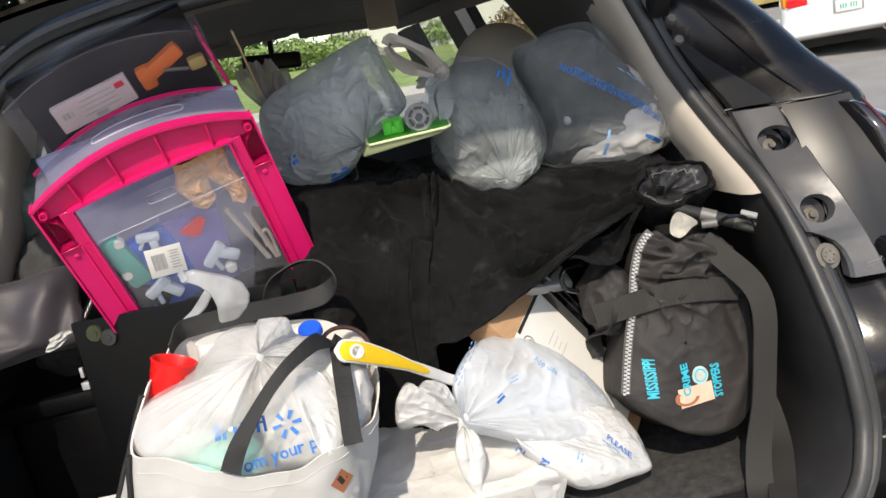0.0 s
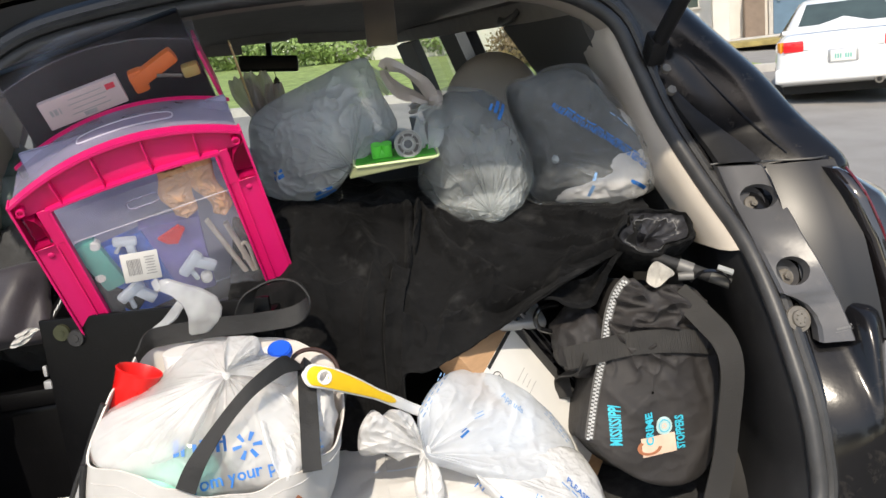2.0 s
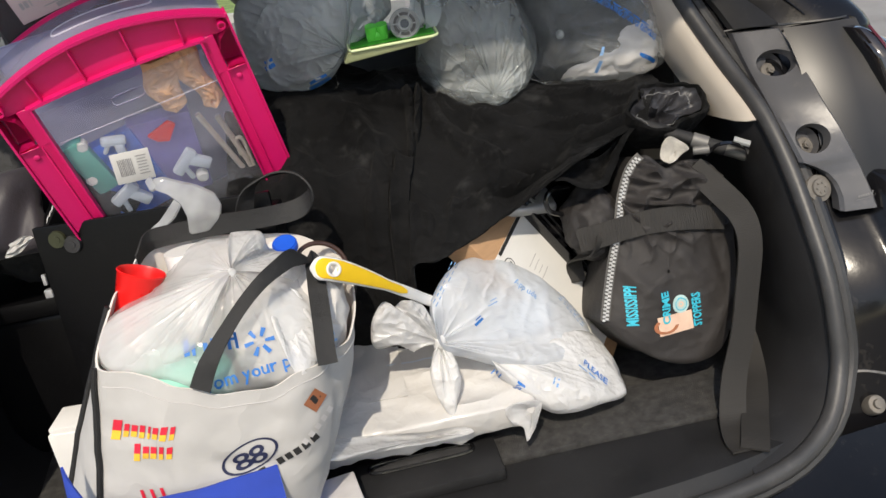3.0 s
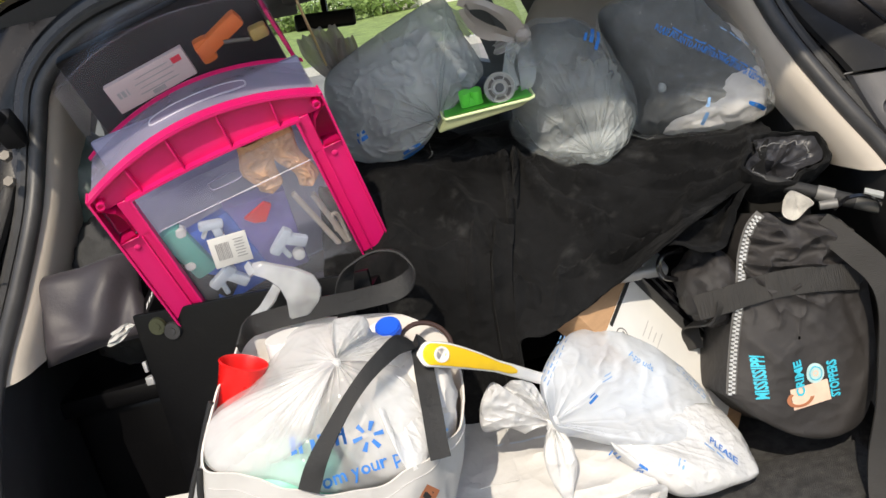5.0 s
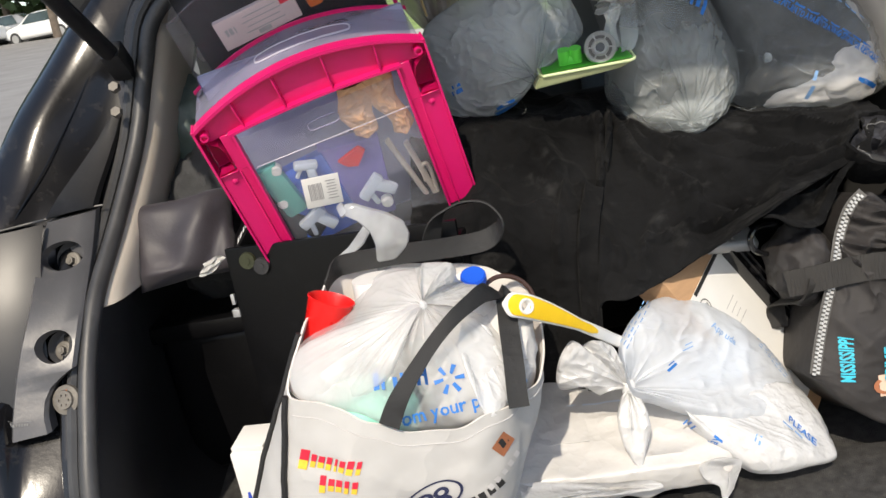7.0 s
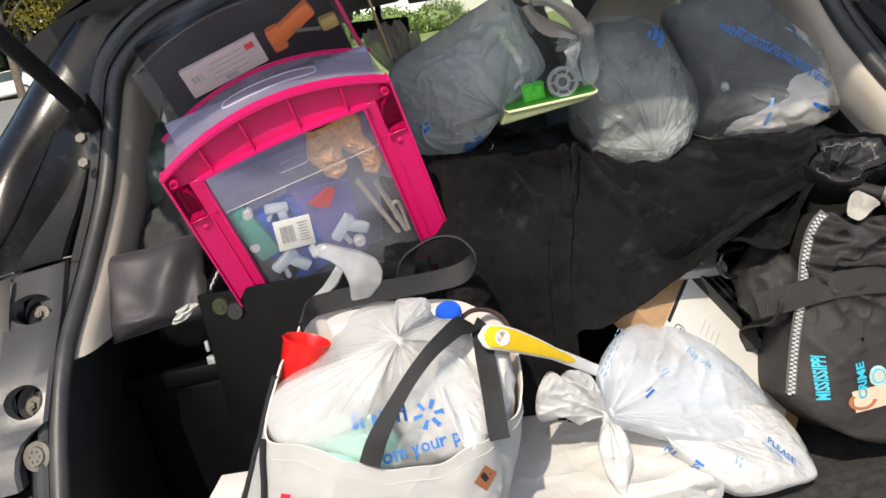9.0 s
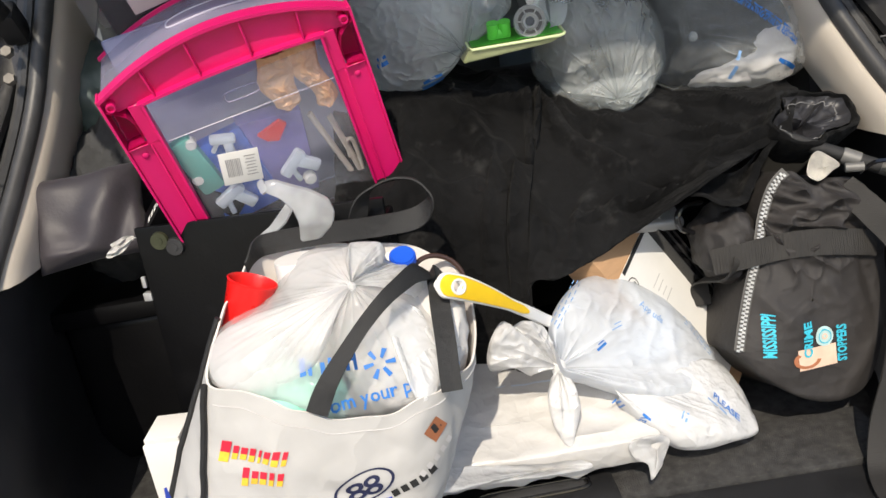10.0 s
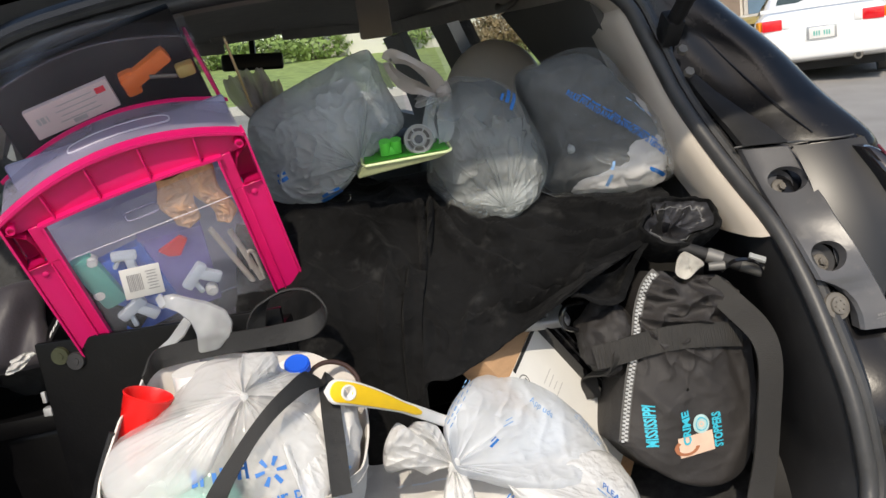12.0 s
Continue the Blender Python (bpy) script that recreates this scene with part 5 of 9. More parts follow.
def narrow(shape, k):
    """Condensed letters."""
    return [Vector((v.x * k, v.y, 0)) for v in shape[0]], shape[1]


OUT3 = [(-0.118, 0.108), (-0.072, 0.130), (-0.026, 0.142), (0.018, 0.138), (0.040, 0.116), (0.080, 0.064), (0.124, -0.008), (0.144, -0.074), (0.136, -0.094), (0.078, -0.112), (-0.010, -0.112), (-0.072, -0.098), (-0.094, -0.072), (-0.090, -0.016)]
bag3 = thing("grocery_bag", (0.44, 1.5, 1.12), "grey plastic grocery bag with blue recycling print, clothes inside", "bag", "grey grocery bags")
C3 = (0.434, 1.515, 1.254)
b3 = part("film", gathered_bm((0.362, 1.440, 1.252), [(C3[0] + x, C3[1] - 0.02, C3[2] + z) for x, z in OUT3], (0, -1, 0.12), 0.062, 30, 0.0065, 0.40, 11, True, 0.09, 280, 64, 0.0075), M_GREYFILM3, bag3, "thin grey plastic film")
part("dark_clothing", sack_bm((0.434, 1.52, 1.254), OUT3, 0.066, 0.075, (), 12, flat=0.5, shrink=0.93, crease=1.2, nu=90, nv=44), M_DARKGREYCLOTH, bag3, "dark clothes inside")
for c_, r_, sd in (((0.500, 1.501, 1.200), (0.074, 0.050, 0.056), 15), ((0.452, 1.505, 1.184), (0.078, 0.048, 0.038), 16), ((0.488, 1.506, 1.262), (0.050, 0.042, 0.056), 17), ((0.522, 1.508, 1.240), (0.036, 0.034, 0.050), 18), ((0.440, 1.505, 1.330), (0.040, 0.030, 0.036), 19)):
    part("pale_clothing", lump_bm(c_, I3, r_, sd, 0.24, 5), M_WHITECLOTH, bag3, "pale clothes inside")
tree3 = tree_of(b3)
DOWN = Vector((-0.03, -0.97, 0.25))
mt = placed((0.458, 1.40, 1.276), (0.78, 0.10, -0.60), DOWN)
part("recycling_print", stamp(narrow(text_shape("PLEASE RETURN TO A PARTICIPATING STORE FOR RECYCLING", 0.0128, 0.0004), 0.56), mt, tree3), M_INKBLUE, bag3, "blue recycling print")
part("small_print", stamp(bar_shape([(-0.07 + 0.020 * i, 0.0085, 0.016, 0.0024) for i in range(8)]), mt, tree3), M_INKBLUE, bag3)
part("small_print", stamp(bar_shape([(0.00 + 0.016 * i, 0.042, 0.012, 0.0022) for i in range(4)]), mt, tree3), M_INKPALE, bag3)
mt2 = placed((0.524, 1.40, 1.188), (0.80, 0.1, -0.45), DOWN)
part("blue_stripe", stamp(bar_shape([(0.0, 0.0, 0.036, 0.0055)]), mt2, tree3), M_INKBLUE, bag3)
mt3 = placed((0.432, 1.40, 1.200), (0.35, 0.1, 0.9), DOWN)
part("faded_stripe", stamp(bar_shape([(-0.012, 0, 0.018, 0.006), (0.012, 0.002, 0.014, 0.004)]), mt3, tree3), M_INKPALE, bag3)


def film_folds(tree_, tie, dirs, mat_, owner):
    """Thin gathered folds that run out from a tie over a bag's front."""
    for d in dirs:
        pts = []
        for j in range(24):
            q = tie + Vector(d) * (j / 23)
            hh, nn, _, _ = tree_.ray_cast(Vector((q.x, 1.2, q.z)), Vector((0, 1, 0)))
            pts.append((hh if hh is not None else q) + Vector((0, -0.0010, 0.0012 * math.sin(j * 0.9))))
        part("film_fold", sweep(bmesh.new(), pts, lambda f: 0.0010 - 0.0007 * f, 6, squash=0.6), mat_, owner)


def star(n, a0, a1, l0, l1, seed):
    rnd = random.Random(seed)
    return [Vector((math.cos(a), 0, math.sin(a))) * rnd.uniform(l0, l1) for a in [radians(a0 + (a1 - a0) * (i + rnd.uniform(-0.3, 0.3)) / max(1, n - 1)) for i in range(n)]]


hit, nrm, _, _ = tree3.ray_cast(Vector((0.374, 1.2, 1.245)), Vector((0, 1, 0)))
tie = hit if hit is not None else Vector((0.375, 1.42, 1.245))
part("twisted_tie", knot_bm(tie, 0.006, 5), M_GREYFILM, bag3)
film_folds(tree3, tie, ((-0.022, 0, 0.055), (-0.05, 0, 0.022), (0.09, 0, -0.052), (-0.035, 0, -0.025), (0.01, 0, 0.03)), M_GREYFILM2, bag3)

# prints on the first two bags
tree1, tree2 = tree_of(b1), tree_of(b2)
film_folds(tree2, Vector((0.265, 1.4, 1.163)), star(7, 20, 170, 0.04, 0.10, 1), M_GREYFILM2, bag2)
film_folds(tree2, Vector((0.194, 1.4, 1.358)), star(7, -110, 5, 0.05, 0.12, 2), M_GREYFILM2, bag2)
film_folds(tree1, Vector((0.040, 1.4, 1.268)), star(5, 80, 230, 0.04, 0.08, 3), M_GREYFILM2, bag1)
for (x, z, w, h) in ((-0.078, 1.282, 0.016, 0.014), (-0.012, 1.245, 0.036, 0.012)):
    part("blue_mark", stamp(bar_shape([(0, 0, w, h * 0.45), (0.002, h * 0.6, w * 0.8, h * 0.35)]), placed((x, 1.36, z), (0.9, 0, 0.3), (0, -1, 0.1)), tree1), M_INKBLUE, bag1)
part("blue_mark", stamp(bar_shape([(0, 0, 0.026, 0.005), (0.004, 0.010, 0.020, 0.005), (0.0, 0.019, 0.012, 0.004)]), placed((0.292, 1.440, 1.333), (0.5, 0, 0.85), (0, -1, 0.2)), tree2), M_INKBLUE, bag2)

# --- green dustpan with a grey roll lying in it ---
pan = thing("dustpan", (0.1, 1.40, 1.22), "green plastic dustpan with a pale green edge wedged between bags", "dustpan")
MP = placed((0.106, 1.362, 1.283), (0.995, -0.05, 0.015), (-0.02, -0.14, 1.0))
b = bmesh.new()
sheet(b, lambda u, v: MP @ Vector(((u - 0.5) * 0.124, 0.002 + 0.075 * v, 0.004 - 0.001 * v)), 24, 8)
bmesh.ops.solidify(b, geom=list(b.faces), thickness=0.003)
part("tray", b, M_GREEN, pan, "bright green tray")
b = bmesh.new()
rim_ = [MP @ Vector(p) for p in ((-0.066, 0.075, 0.001), (-0.065, 0.01, 0.001), (-0.062, -0.001, 0.001), (0.058, -0.001, 0.001), (0.064, 0.004, 0.001), (0.066, 0.012, 0.001), (0.067, 0.075, 0.001))]
part("rubber_lip", sweep(b, rim_, 0.0021, 8), M_PALEGREEN, pan, "pale green lip")
b = bmesh.new()
skin(b, [[MP @ Vector(q) for q in r] for r in (((-0.066, 0.0, 0.0), (-0.076, 0.004, -0.017), (-0.078, 0.07, -0.024), (-0.066, 0.085, -0.003)), ((0.064, 0.0, 0.0), (0.044, 0.002, -0.008), (0.046, 0.07, -0.014), (0.066, 0.085, -0.003)))], True, True)
bmesh.ops.bevel(b, geom=list(b.edges), offset=0.002, segments=2, affect="EDGES")
part("underside", b, M_PALEGREENSHADE, pan, "pale green underside, its shade put into the colour")
b = bmesh.new()
for dx in (-0.028, -0.012):
    add_cyl(b, 0.009, 0.0085, 0.028, MP @ pose(dx, 0.030, 0.012, 14, 0, 0), 16)
add_box(b, (0.032, 0.018, 0.014), MP @ pose(-0.020, 0.032, 0.010), 0.004)
part("handle_socket", b, M_GREEN, pan, "green handle socket")
roll = thing("plastic_reel", (0.128, 1.38, 1.285), "grey plastic reel with a hollow core lying in the dustpan", "reel")
MR = placed((0.1275, 1.372, 1.3075), (0.97, -0.1, 0.1), (-0.16, -0.96, 0.15))
b = bmesh.new()
prof = [(0.0065, 0.002), (0.0095, 0.0035), (0.011, 0.0), (0.0165, -0.001), (0.0205, 0.0025), (0.0222, 0.0), (0.0222, -0.006), (0.0195, -0.008), (0.0155, -0.009), (0.0155, -0.07), (0.019, -0.072)]
skin(b, [[MR @ Vector((r * math.cos(a), r * math.sin(a), h)) for a in [2 * math.pi * j / 36 for j in range(36)]] for r, h in prof])
part("flange", b, M_GREYPLASTIC, roll, "pale grey reel flange")
# black plug in the core: the hollow's shade given as colour
b = bmesh.new()
add_cyl(b, 0.0062, 0.0062, 0.02, MR @ pose(0, 0, -0.010), 20)
part("dark_core_plug", b, M_GLOSSBLK, roll)
b = bmesh.new()
skin(b, [[MR @ Vector((r * math.cos(a), r * math.sin(a), 0.0012)) for a in [2 * math.pi * j / 36 for j in range(36)]] for r in (0.0120, 0.0162)])
part("groove", b, M_GREYTRIM, roll, "dark ring groove")
for a in (20, 80, 140, 200, 260, 320):
    b = bmesh.new()
    add_box(b, (0.002, 0.010, 0.003), MR @ pose(0, 0, 0, 0, 0, a) @ pose(0, 0.0145, 0.001), 0.0005)
    part("spoke", b, M_GREYPLASTIC, roll)

# --- magenta and clear drawer unit lying on its back, bottom towards the hatch ---
U = Vector((0.974, 0.117, 0.192)).normalized()
V = Vector((-0.109, -0.357, 0.928))
V = (V - U * V.dot(U)).normalized()
MB = Matrix.Translation((-0.404, 1.209, 1.306)) @ Matrix((U, V.cross(U), V)).transposed().to_4x4()
BW, BH = 0.308, 0.335


def arch(x, extra=0.0):
    s = x / BW * 2 - 1
    return 0.037 * (1 - s * s) + extra


def sill(x):
    """Lower edge of the arched channel, nearly straight."""
    s = x / BW * 2 - 1
    return -0.024 + 0.009 * (1 - s * s)


unit = thing("drawer_unit", (-0.25, 1.36, 0.98), "magenta and clear plastic drawer unit lying on its back", "drawer unit")


def arch_slab(y0, y1, inset, z_low, top=0.0, n=30, caps=True):
    """A box with a bowed top between two depths."""
    bm = bmesh.new()
    xs = [inset + (BW - 2 * inset) * i / n for i in range(n + 1)]
    ring = [(x, arch(x, top)) for x in xs] + [(BW - inset, z_low), (inset, z_low)]
    skin(bm, [[MB @ Vector((x, y, z)) for x, z in ring] for y in (y0, y1)], True, caps)
    return bm


# bottom frame: arched top channel with ribs, side rails, foot pockets
n = 40
xs = [BW * i / n for i in range(n + 1)]


def bow(prof):
    """A moulding along the arch: prof gives depth, share from the top edge (0) to the sill (1), lift."""
    b = bmesh.new()
    skin(b, [[MB @ Vector((x, y, arch(x) * (1 - s) + sill(x) * s + t)) for y, s, t in prof] for x in xs], True, True)
    return b


part("channel_edge", bow(((-0.001, 0, 0.0008), (0.020, 0, 0.0008), (0.020, 0, -0.0032), (-0.001, 0, -0.0032))), M_PINK, unit)
b = bmesh.new()
skin(b, [[MB @ Vector((x, y, sill(x) + t)) for y, t in ((0.0, 0.0015), (0.018, 0.0015), (0.018, -0.002), (0.0, -0.002))] for x in xs if 0.038 < x < 0.272], True, True)
part("channel_lip", b, M_PINK, unit)
part("arched_channel", bow(((0.012, 0, -0.002), (0.016, 0, -0.002), (0.016, 1, 0.0), (0.0115, 1, 0.0))), M_PINK, unit, "magenta arched channel")
for i, x in enumerate((0.060, 0.118, 0.182, 0.246)):
    b = bmesh.new()
    h = arch(x) - sill(x)
    add_box(b, (0.0020, 0.013, h - 0.003), MB @ pose(x, 0.0075, (arch(x) + sill(x)) / 2, 0, (x / BW - 0.5) * 16, 0), 0.0004, 1)
    part("rib", b, M_PINK, unit)
for sgn, x0 in ((1, 0.0), (-1, BW)):
    def rail_part(name, w, d, dx, y, z0, z1, tilt=0.0, label=""):
        b = bmesh.new()
        add_box(b, (w, d, z0 - z1), MB @ pose(x0 + sgn * dx, y, (z0 + z1) / 2, 0, 0, sgn * tilt), 0.0006, 1)
        return part(name, b, M_PINK, unit, label)

    rail_part("outer_wall", 0.003, 0.024, 0.0012, 0.011, 0.003, -BH, 0, "magenta outer wall of the side rail")
    rail_part("rail_face", 0.040, 0.003, 0.0225, 0.008, -0.070, -BH, 8)
    rail_part("inner_wall", 0.003, 0.016, 0.0435, 0.008, -0.020, -BH)
    rail_part("centre_rib", 0.0018, 0.006, 0.0295, 0.006, -0.073, -BH)
    rail_part("cross_rib", 0.026, 0.010, 0.0145, 0.006, -0.068, -0.070)
    rail_part("corner_web", 0.016, 0.003, 0.0345, 0.009, -0.020, -0.072)
    b = bmesh.new()
    skin(b, [[MB @ Vector((x0 + sgn * (0.0118 + r * math.cos(a)), y, -0.010 + r * math.sin(a))) for a in [2 * math.pi * j / 20 for j in range(20)]] for r, y in ((0.0055, 0.014), (0.0055, -0.001), (0.0052, -0.002), (0.0036, -0.002), (0.0032, 0.002))], True, True)
    part("peg", b, M_PINK, unit)
    # hollow foot pocket: slanted walls round a deep well
    ring = [(0.003, -0.014), (0.012, -0.020), (0.021, -0.028), (0.0255, -0.040), (0.0255, -0.064), (0.003, -0.066)]
    b = bmesh.new()
    rows = [[MB @ Vector((x0 + sgn * x, y, z)) for x, z in ring] for y in (0.0005, 0.026)]
    skin(b, rows, True, False)
    f_ = [b.verts.new(MB @ Vector((x0 + sgn * (0.0145 + (x - 0.0145) * 0.86), 0.026, -0.041 + (z + 0.041) * 0.86))) for x, z in ring]
    b.faces.new(f_)
    bmesh.ops.solidify(b, geom=list(b.faces), thickness=0.0014)
    part("foot_pocket", b, M_PINK, unit, "hollow magenta foot pocket", flat_angle=20)
    b = bmesh.new()
    add_box(b, (0.030, 0.002, 0.058), MB @ pose(x0 + sgn * 0.0165, 0.0285, -0.040), 0.0004, 1)
    part("pocket_floor", b, M_PINK, unit)
    b = bmesh.new()
    skin(b, [[MB @ Vector((x0 + sgn * (0.017 + k * math.cos(a)), y, -0.083 + k * math.sin(a))) for a in [2 * math.pi * j / 16 for j in range(16)]] for k, y in ((0.0046, 0.008), (0.0042, 0.0045), (0.003, 0.0035), (0.0, 0.0033))])
    part("screw_boss", b, M_PINK, unit)
# lower tier: clear body, drawer with handle slot
b = arch_slab(0.016, 0.124, 0.004, -BH + 0.01, -0.003, caps=False)
part("lower_drawer", b, M_MILK, unit, "milky clear drawer")
b = bmesh.new()
add_box(b, (BW - 0.085, 0.002, BH - 0.03), MB @ pose(BW / 2, 0.0150, -BH / 2 - 0.02), 0.0006, 1)
part("clear_bottom", b, M_CLEAR, unit, "clear drawer bottom")
# step and embossed patch moulded in the clear bottom
part("moulded_step", sweep(bmesh.new(), [MB @ Vector((x, 0.0142, -0.081 - 0.02 * (x - 0.045) * 0.2)) for x in (0.045, 0.11, 0.18, 0.262)], 0.0007, 6), M_MILK, unit)
ring = [MB @ Vector((0.152 + 0.021 * math.copysign(abs(math.cos(a)) ** 0.4, math.cos(a)), 0.0140, -0.056 + 0.0065 * math.copysign(abs(math.sin(a)) ** 0.5, math.sin(a)))) for a in [2 * math.pi * j / 36 for j in range(36)]]
part("embossed_ring", sweep(bmesh.new(), ring, 0.0009, 6, closed=True), M_MILK, unit)
ring = []
for a in [2 * math.pi * j / 60 for j in range(60)]:
    x = 0.165 + 0.064 * math.copysign(abs(math.cos(a)) ** 0.4, math.cos(a))
    y = 0.068 + 0.014 * math.copysign(abs(math.sin(a)) ** 0.6, math.sin(a))
    ring.append(MB @ Vector((x, y, arch(x) - 0.002)))
hs = part("handle_slot", sweep(bmesh.new(), ring, 0.0013, 8, closed=True), M_MILKRIM, unit, "moulded handle slot")
b = bmesh.new()
b.faces.new([b.verts.new(p + V * 0.0003) for p in ring])
bmesh.ops.triangulate(b, faces=list(b.faces))
part("slot_floor", b, M_MILKSHADE, hs)
# divider, upper tier with its drawer pulled part way out
b = bmesh.new()
skin(b, [[MB @ Vector((x, y, arch(x) + t)) for y, t in ((0.1255, 0.0012), (0.1285, 0.0012), (0.1285, -0.004), (0.1255, -0.004))] for x in xs], True, True)
part("divider", b, M_PINK, unit, "magenta divider")
b = arch_slab(0.136, 0.245, 0.010, -BH + 0.02, 0.086)
part("upper_drawer", b, M_CLEARSHADE, unit, "clear drawer pulled part way out")
path = [MB @ Vector((x, 0.136, arch(x, 0.086))) for x in [0.010 + (BW - 0.02) * i / 30 for i in range(31)]]
part("drawer_rim", sweep(bmesh.new(), path, 0.0014, 6), M_CLEARSHADE, unit)
b = bmesh.new()
add_box(b, (0.0035, 0.012, 0.11), MB @ pose(BW + 0.030, 0.205, 0.000, 0, 0, 0), 0.001, 1)
part("corner_bar", b, M_BRASS, unit, "pale gold corner bar")
b = bmesh.new()
skin(b, [[MB @ Vector((x, y, arch(x) + t)) for y, t in ((0.236, -0.16), (0.246, -0.16), (0.246, -BH), (0.236, -BH))] for x in xs], True, True)
part("top_frame", b, M_PINK, unit)
b = bmesh.new()
add_box(b, (0.005, 0.105, 0.085), MB @ pose(BW - 0.012, 0.190, 0.034, 0, -6, 0), 0.002)
part("drawer_end", b, M_PINK, unit, "magenta end of the upper drawer")


# what shows through the clear drawers, each a thing of its own
def in_box(name, size, x, y, z, mat_, roll_=0, label="", bev=0.004, cat=""):
    b = bmesh.new()
    add_box(b, size, MB @ pose(x, y, z, 0, roll_, 0), bev)
    return solo(name, b, mat_, label, cat or name.split("_")[-1], "drawer contents")


in_box("liner_sheet", (0.29, 0.003, 0.30), 0.154, 0.122, -0.135, M_LILAC, 2, "pale lilac liner sheet in the clear drawer", cat="sheet")
in_box("blue_packet", (0.084, 0.02, 0.125), 0.094, 0.045, -0.175, M_SKYBLUE, -6, "bright blue packet in the clear drawer")
in_box("violet_packet", (0.085, 0.03, 0.125), 0.158, 0.055, -0.175, M_VIOLET, 8, "violet packet in the clear drawer")
in_box("teal_bottle", (0.034, 0.02, 0.085), 0.060, 0.032, -0.135, M_TEAL, -10, "teal plastic bottle in the clear drawer", 0.008, "bottle")
b = bmesh.new()
f_ = [MB @ Vector((0.164 + x, 0.030, -0.130 + z)) for x, z in ((-0.019, 0.002), (0.014, 0.012), (0.021, 0.004), (0.004, -0.015), (-0.010, -0.010))]
skin(b, [f_, [p + (MB.to_3x3() @ Vector((0, 0.006, 0))) for p in f_]], True, True)
solo("red_tag", b, M_RED, "small red plastic tag in the clear drawer", "tag", "drawer contents")
tag_ = in_box("price_label", (0.050, 0.0010, 0.047), 0.111, 0.0130, -0.150, M_PAPER, 12, "white barcode label stuck on the clear drawer", 0.0004, "label")
lm = MB @ pose(0.111, 0.0120, -0.150, 90, 0, 0) @ pose(0, 0, 0, 0, 0, -12)
part("barcode", stamp(bar_shape([(-0.017 + 0.0021 * i, 0.001, 0.0011 if i % 3 else 0.0016, 0.026) for i in range(9)]), lm), M_INKGREY, tag_)
part("fine_print", stamp(bar_shape([(0.013, 0.015 - 0.0046 * i, 0.014 - 0.003 * (i % 2), 0.0014) for i in range(7)]), lm), M_INKGREY, tag_)


def spray_cap(x, z, turn_, k=1.0):
    """A small white trigger head seen through the plastic."""
    m = MB @ pose(x, 0.028, z, 0, turn_, 0)
    b = bmesh.new()
    add_box(b, (0.034 * k, 0.013, 0.012 * k), m, 0.004)
    add_box(b, (0.013 * k, 0.012, 0.026 * k), m @ pose(0.008 * k, 0.0, -0.014 * k, 0, -12, 0), 0.004)
    add_box(b, (0.006 * k, 0.007, 0.018 * k), m @ pose(-0.010 * k, 0.0, -0.011 * k, 0, 25, 0), 0.0025)
    solo("trigger_sprayer", b, M_PALEBLUECLOTH, "small white trigger sprayer in the clear drawer", "sprayer", "sprayers in the drawer")


spray_cap(0.104, -0.112, 18, 0.95)
spray_cap(0.172, -0.182, -38, 1.25)
spray_cap(0.080, -0.192, -24, 1.25)
for x, z, r in ((0.066, -0.102, 0.0085), (0.054, -0.152, 0.009), (0.185, -0.213, 0.009)):
    b = bmesh.new()
    add_cyl(b, r, r * 0.9, 0.014, MB @ pose(x, 0.028, z, 90, 0, 0), 20)
    bmesh.ops.bevel(b, geom=list(b.edges), offset=0.002, segments=2, affect="EDGES")
    solo("pill_bottle", b, M_WHITEPLASTIC, "small round white bottle in the clear drawer", "bottle", "small bottles in the drawer")
for pts, r in ((((0.217, -0.128), (0.232, -0.196), (0.247, -0.264)), 0.0042), (((0.240, -0.142), (0.248, -0.20), (0.256, -0.262)), 0.0046), (((0.246, -0.212), (0.249, -0.188), (0.257, -0.190), (0.257, -0.225), (0.254, -0.26)), 0.0036)):
    b = bmesh.new()
    sweep(b, cr([MB @ Vector((x, 0.038, z)) for x, z in pts], 20), r * 0.8, 10, squash=1.3)
    solo("craft_stick", b, M_STICK, "pale plastic stick in the clear drawer", "stick", "sticks in the drawer")
for i, (x0, z0, l, w, tilt) in enumerate(((0.200, -0.028, 0.076, 0.022, 4), (0.232, -0.026, 0.094, 0.019, -9))):
    m = MB @ pose(x0, 0.0250, z0, 0, tilt, 0)
    b = bmesh.new()

    def glove(u, v, w=w, l=l, m=m, i=i):
        a = 2 * math.pi * u
        wd = w * (0.80 + 0.22 * math.sin(v * 5 + i) + 0.18 * v) * (1 if v < 0.9 else max(0.12, 1 - ((v - 0.9) / 0.1) ** 2 * 0.9))
        wr = 0.0016 * noise.noise(Vector((math.cos(a) * 1.2, v * 6 + i * 5, math.sin(a)))) + 0.0016 * ((1 - abs(noise.noise(Vector((math.cos(a) * 2.2 + v * 2, v * 9 + i * 5, math.sin(a)))))) ** 4 - 0.3)
        return m @ Vector((wd * math.cos(a) + 0.003 * math.sin(v * 9 + i), (0.008 + 2 * wr) * math.sin(a), -l * v))

    sheet(b, glove, 56, 56)
    solo("cloth_glove", b, M_TAN, "tan cloth glove hanging in the clear drawer", "glove", "gloves in the drawer")
card = in_box("card_box", (0.112, 0.012, 0.040), 0.119, 0.149, 0.052, M_CARDPINK, -4, "white printed card box in the upper drawer", 0.0008, "box")
cm = MB @ pose(0.119, 0.1420, 0.052, 0, -4, 0) @ pose(0, 0, 0, 90, 0, 0)
part("card_print", stamp(bar_shape([(0.043, 0.010, 0.013, 0.008)]), cm), M_INKRED, card)
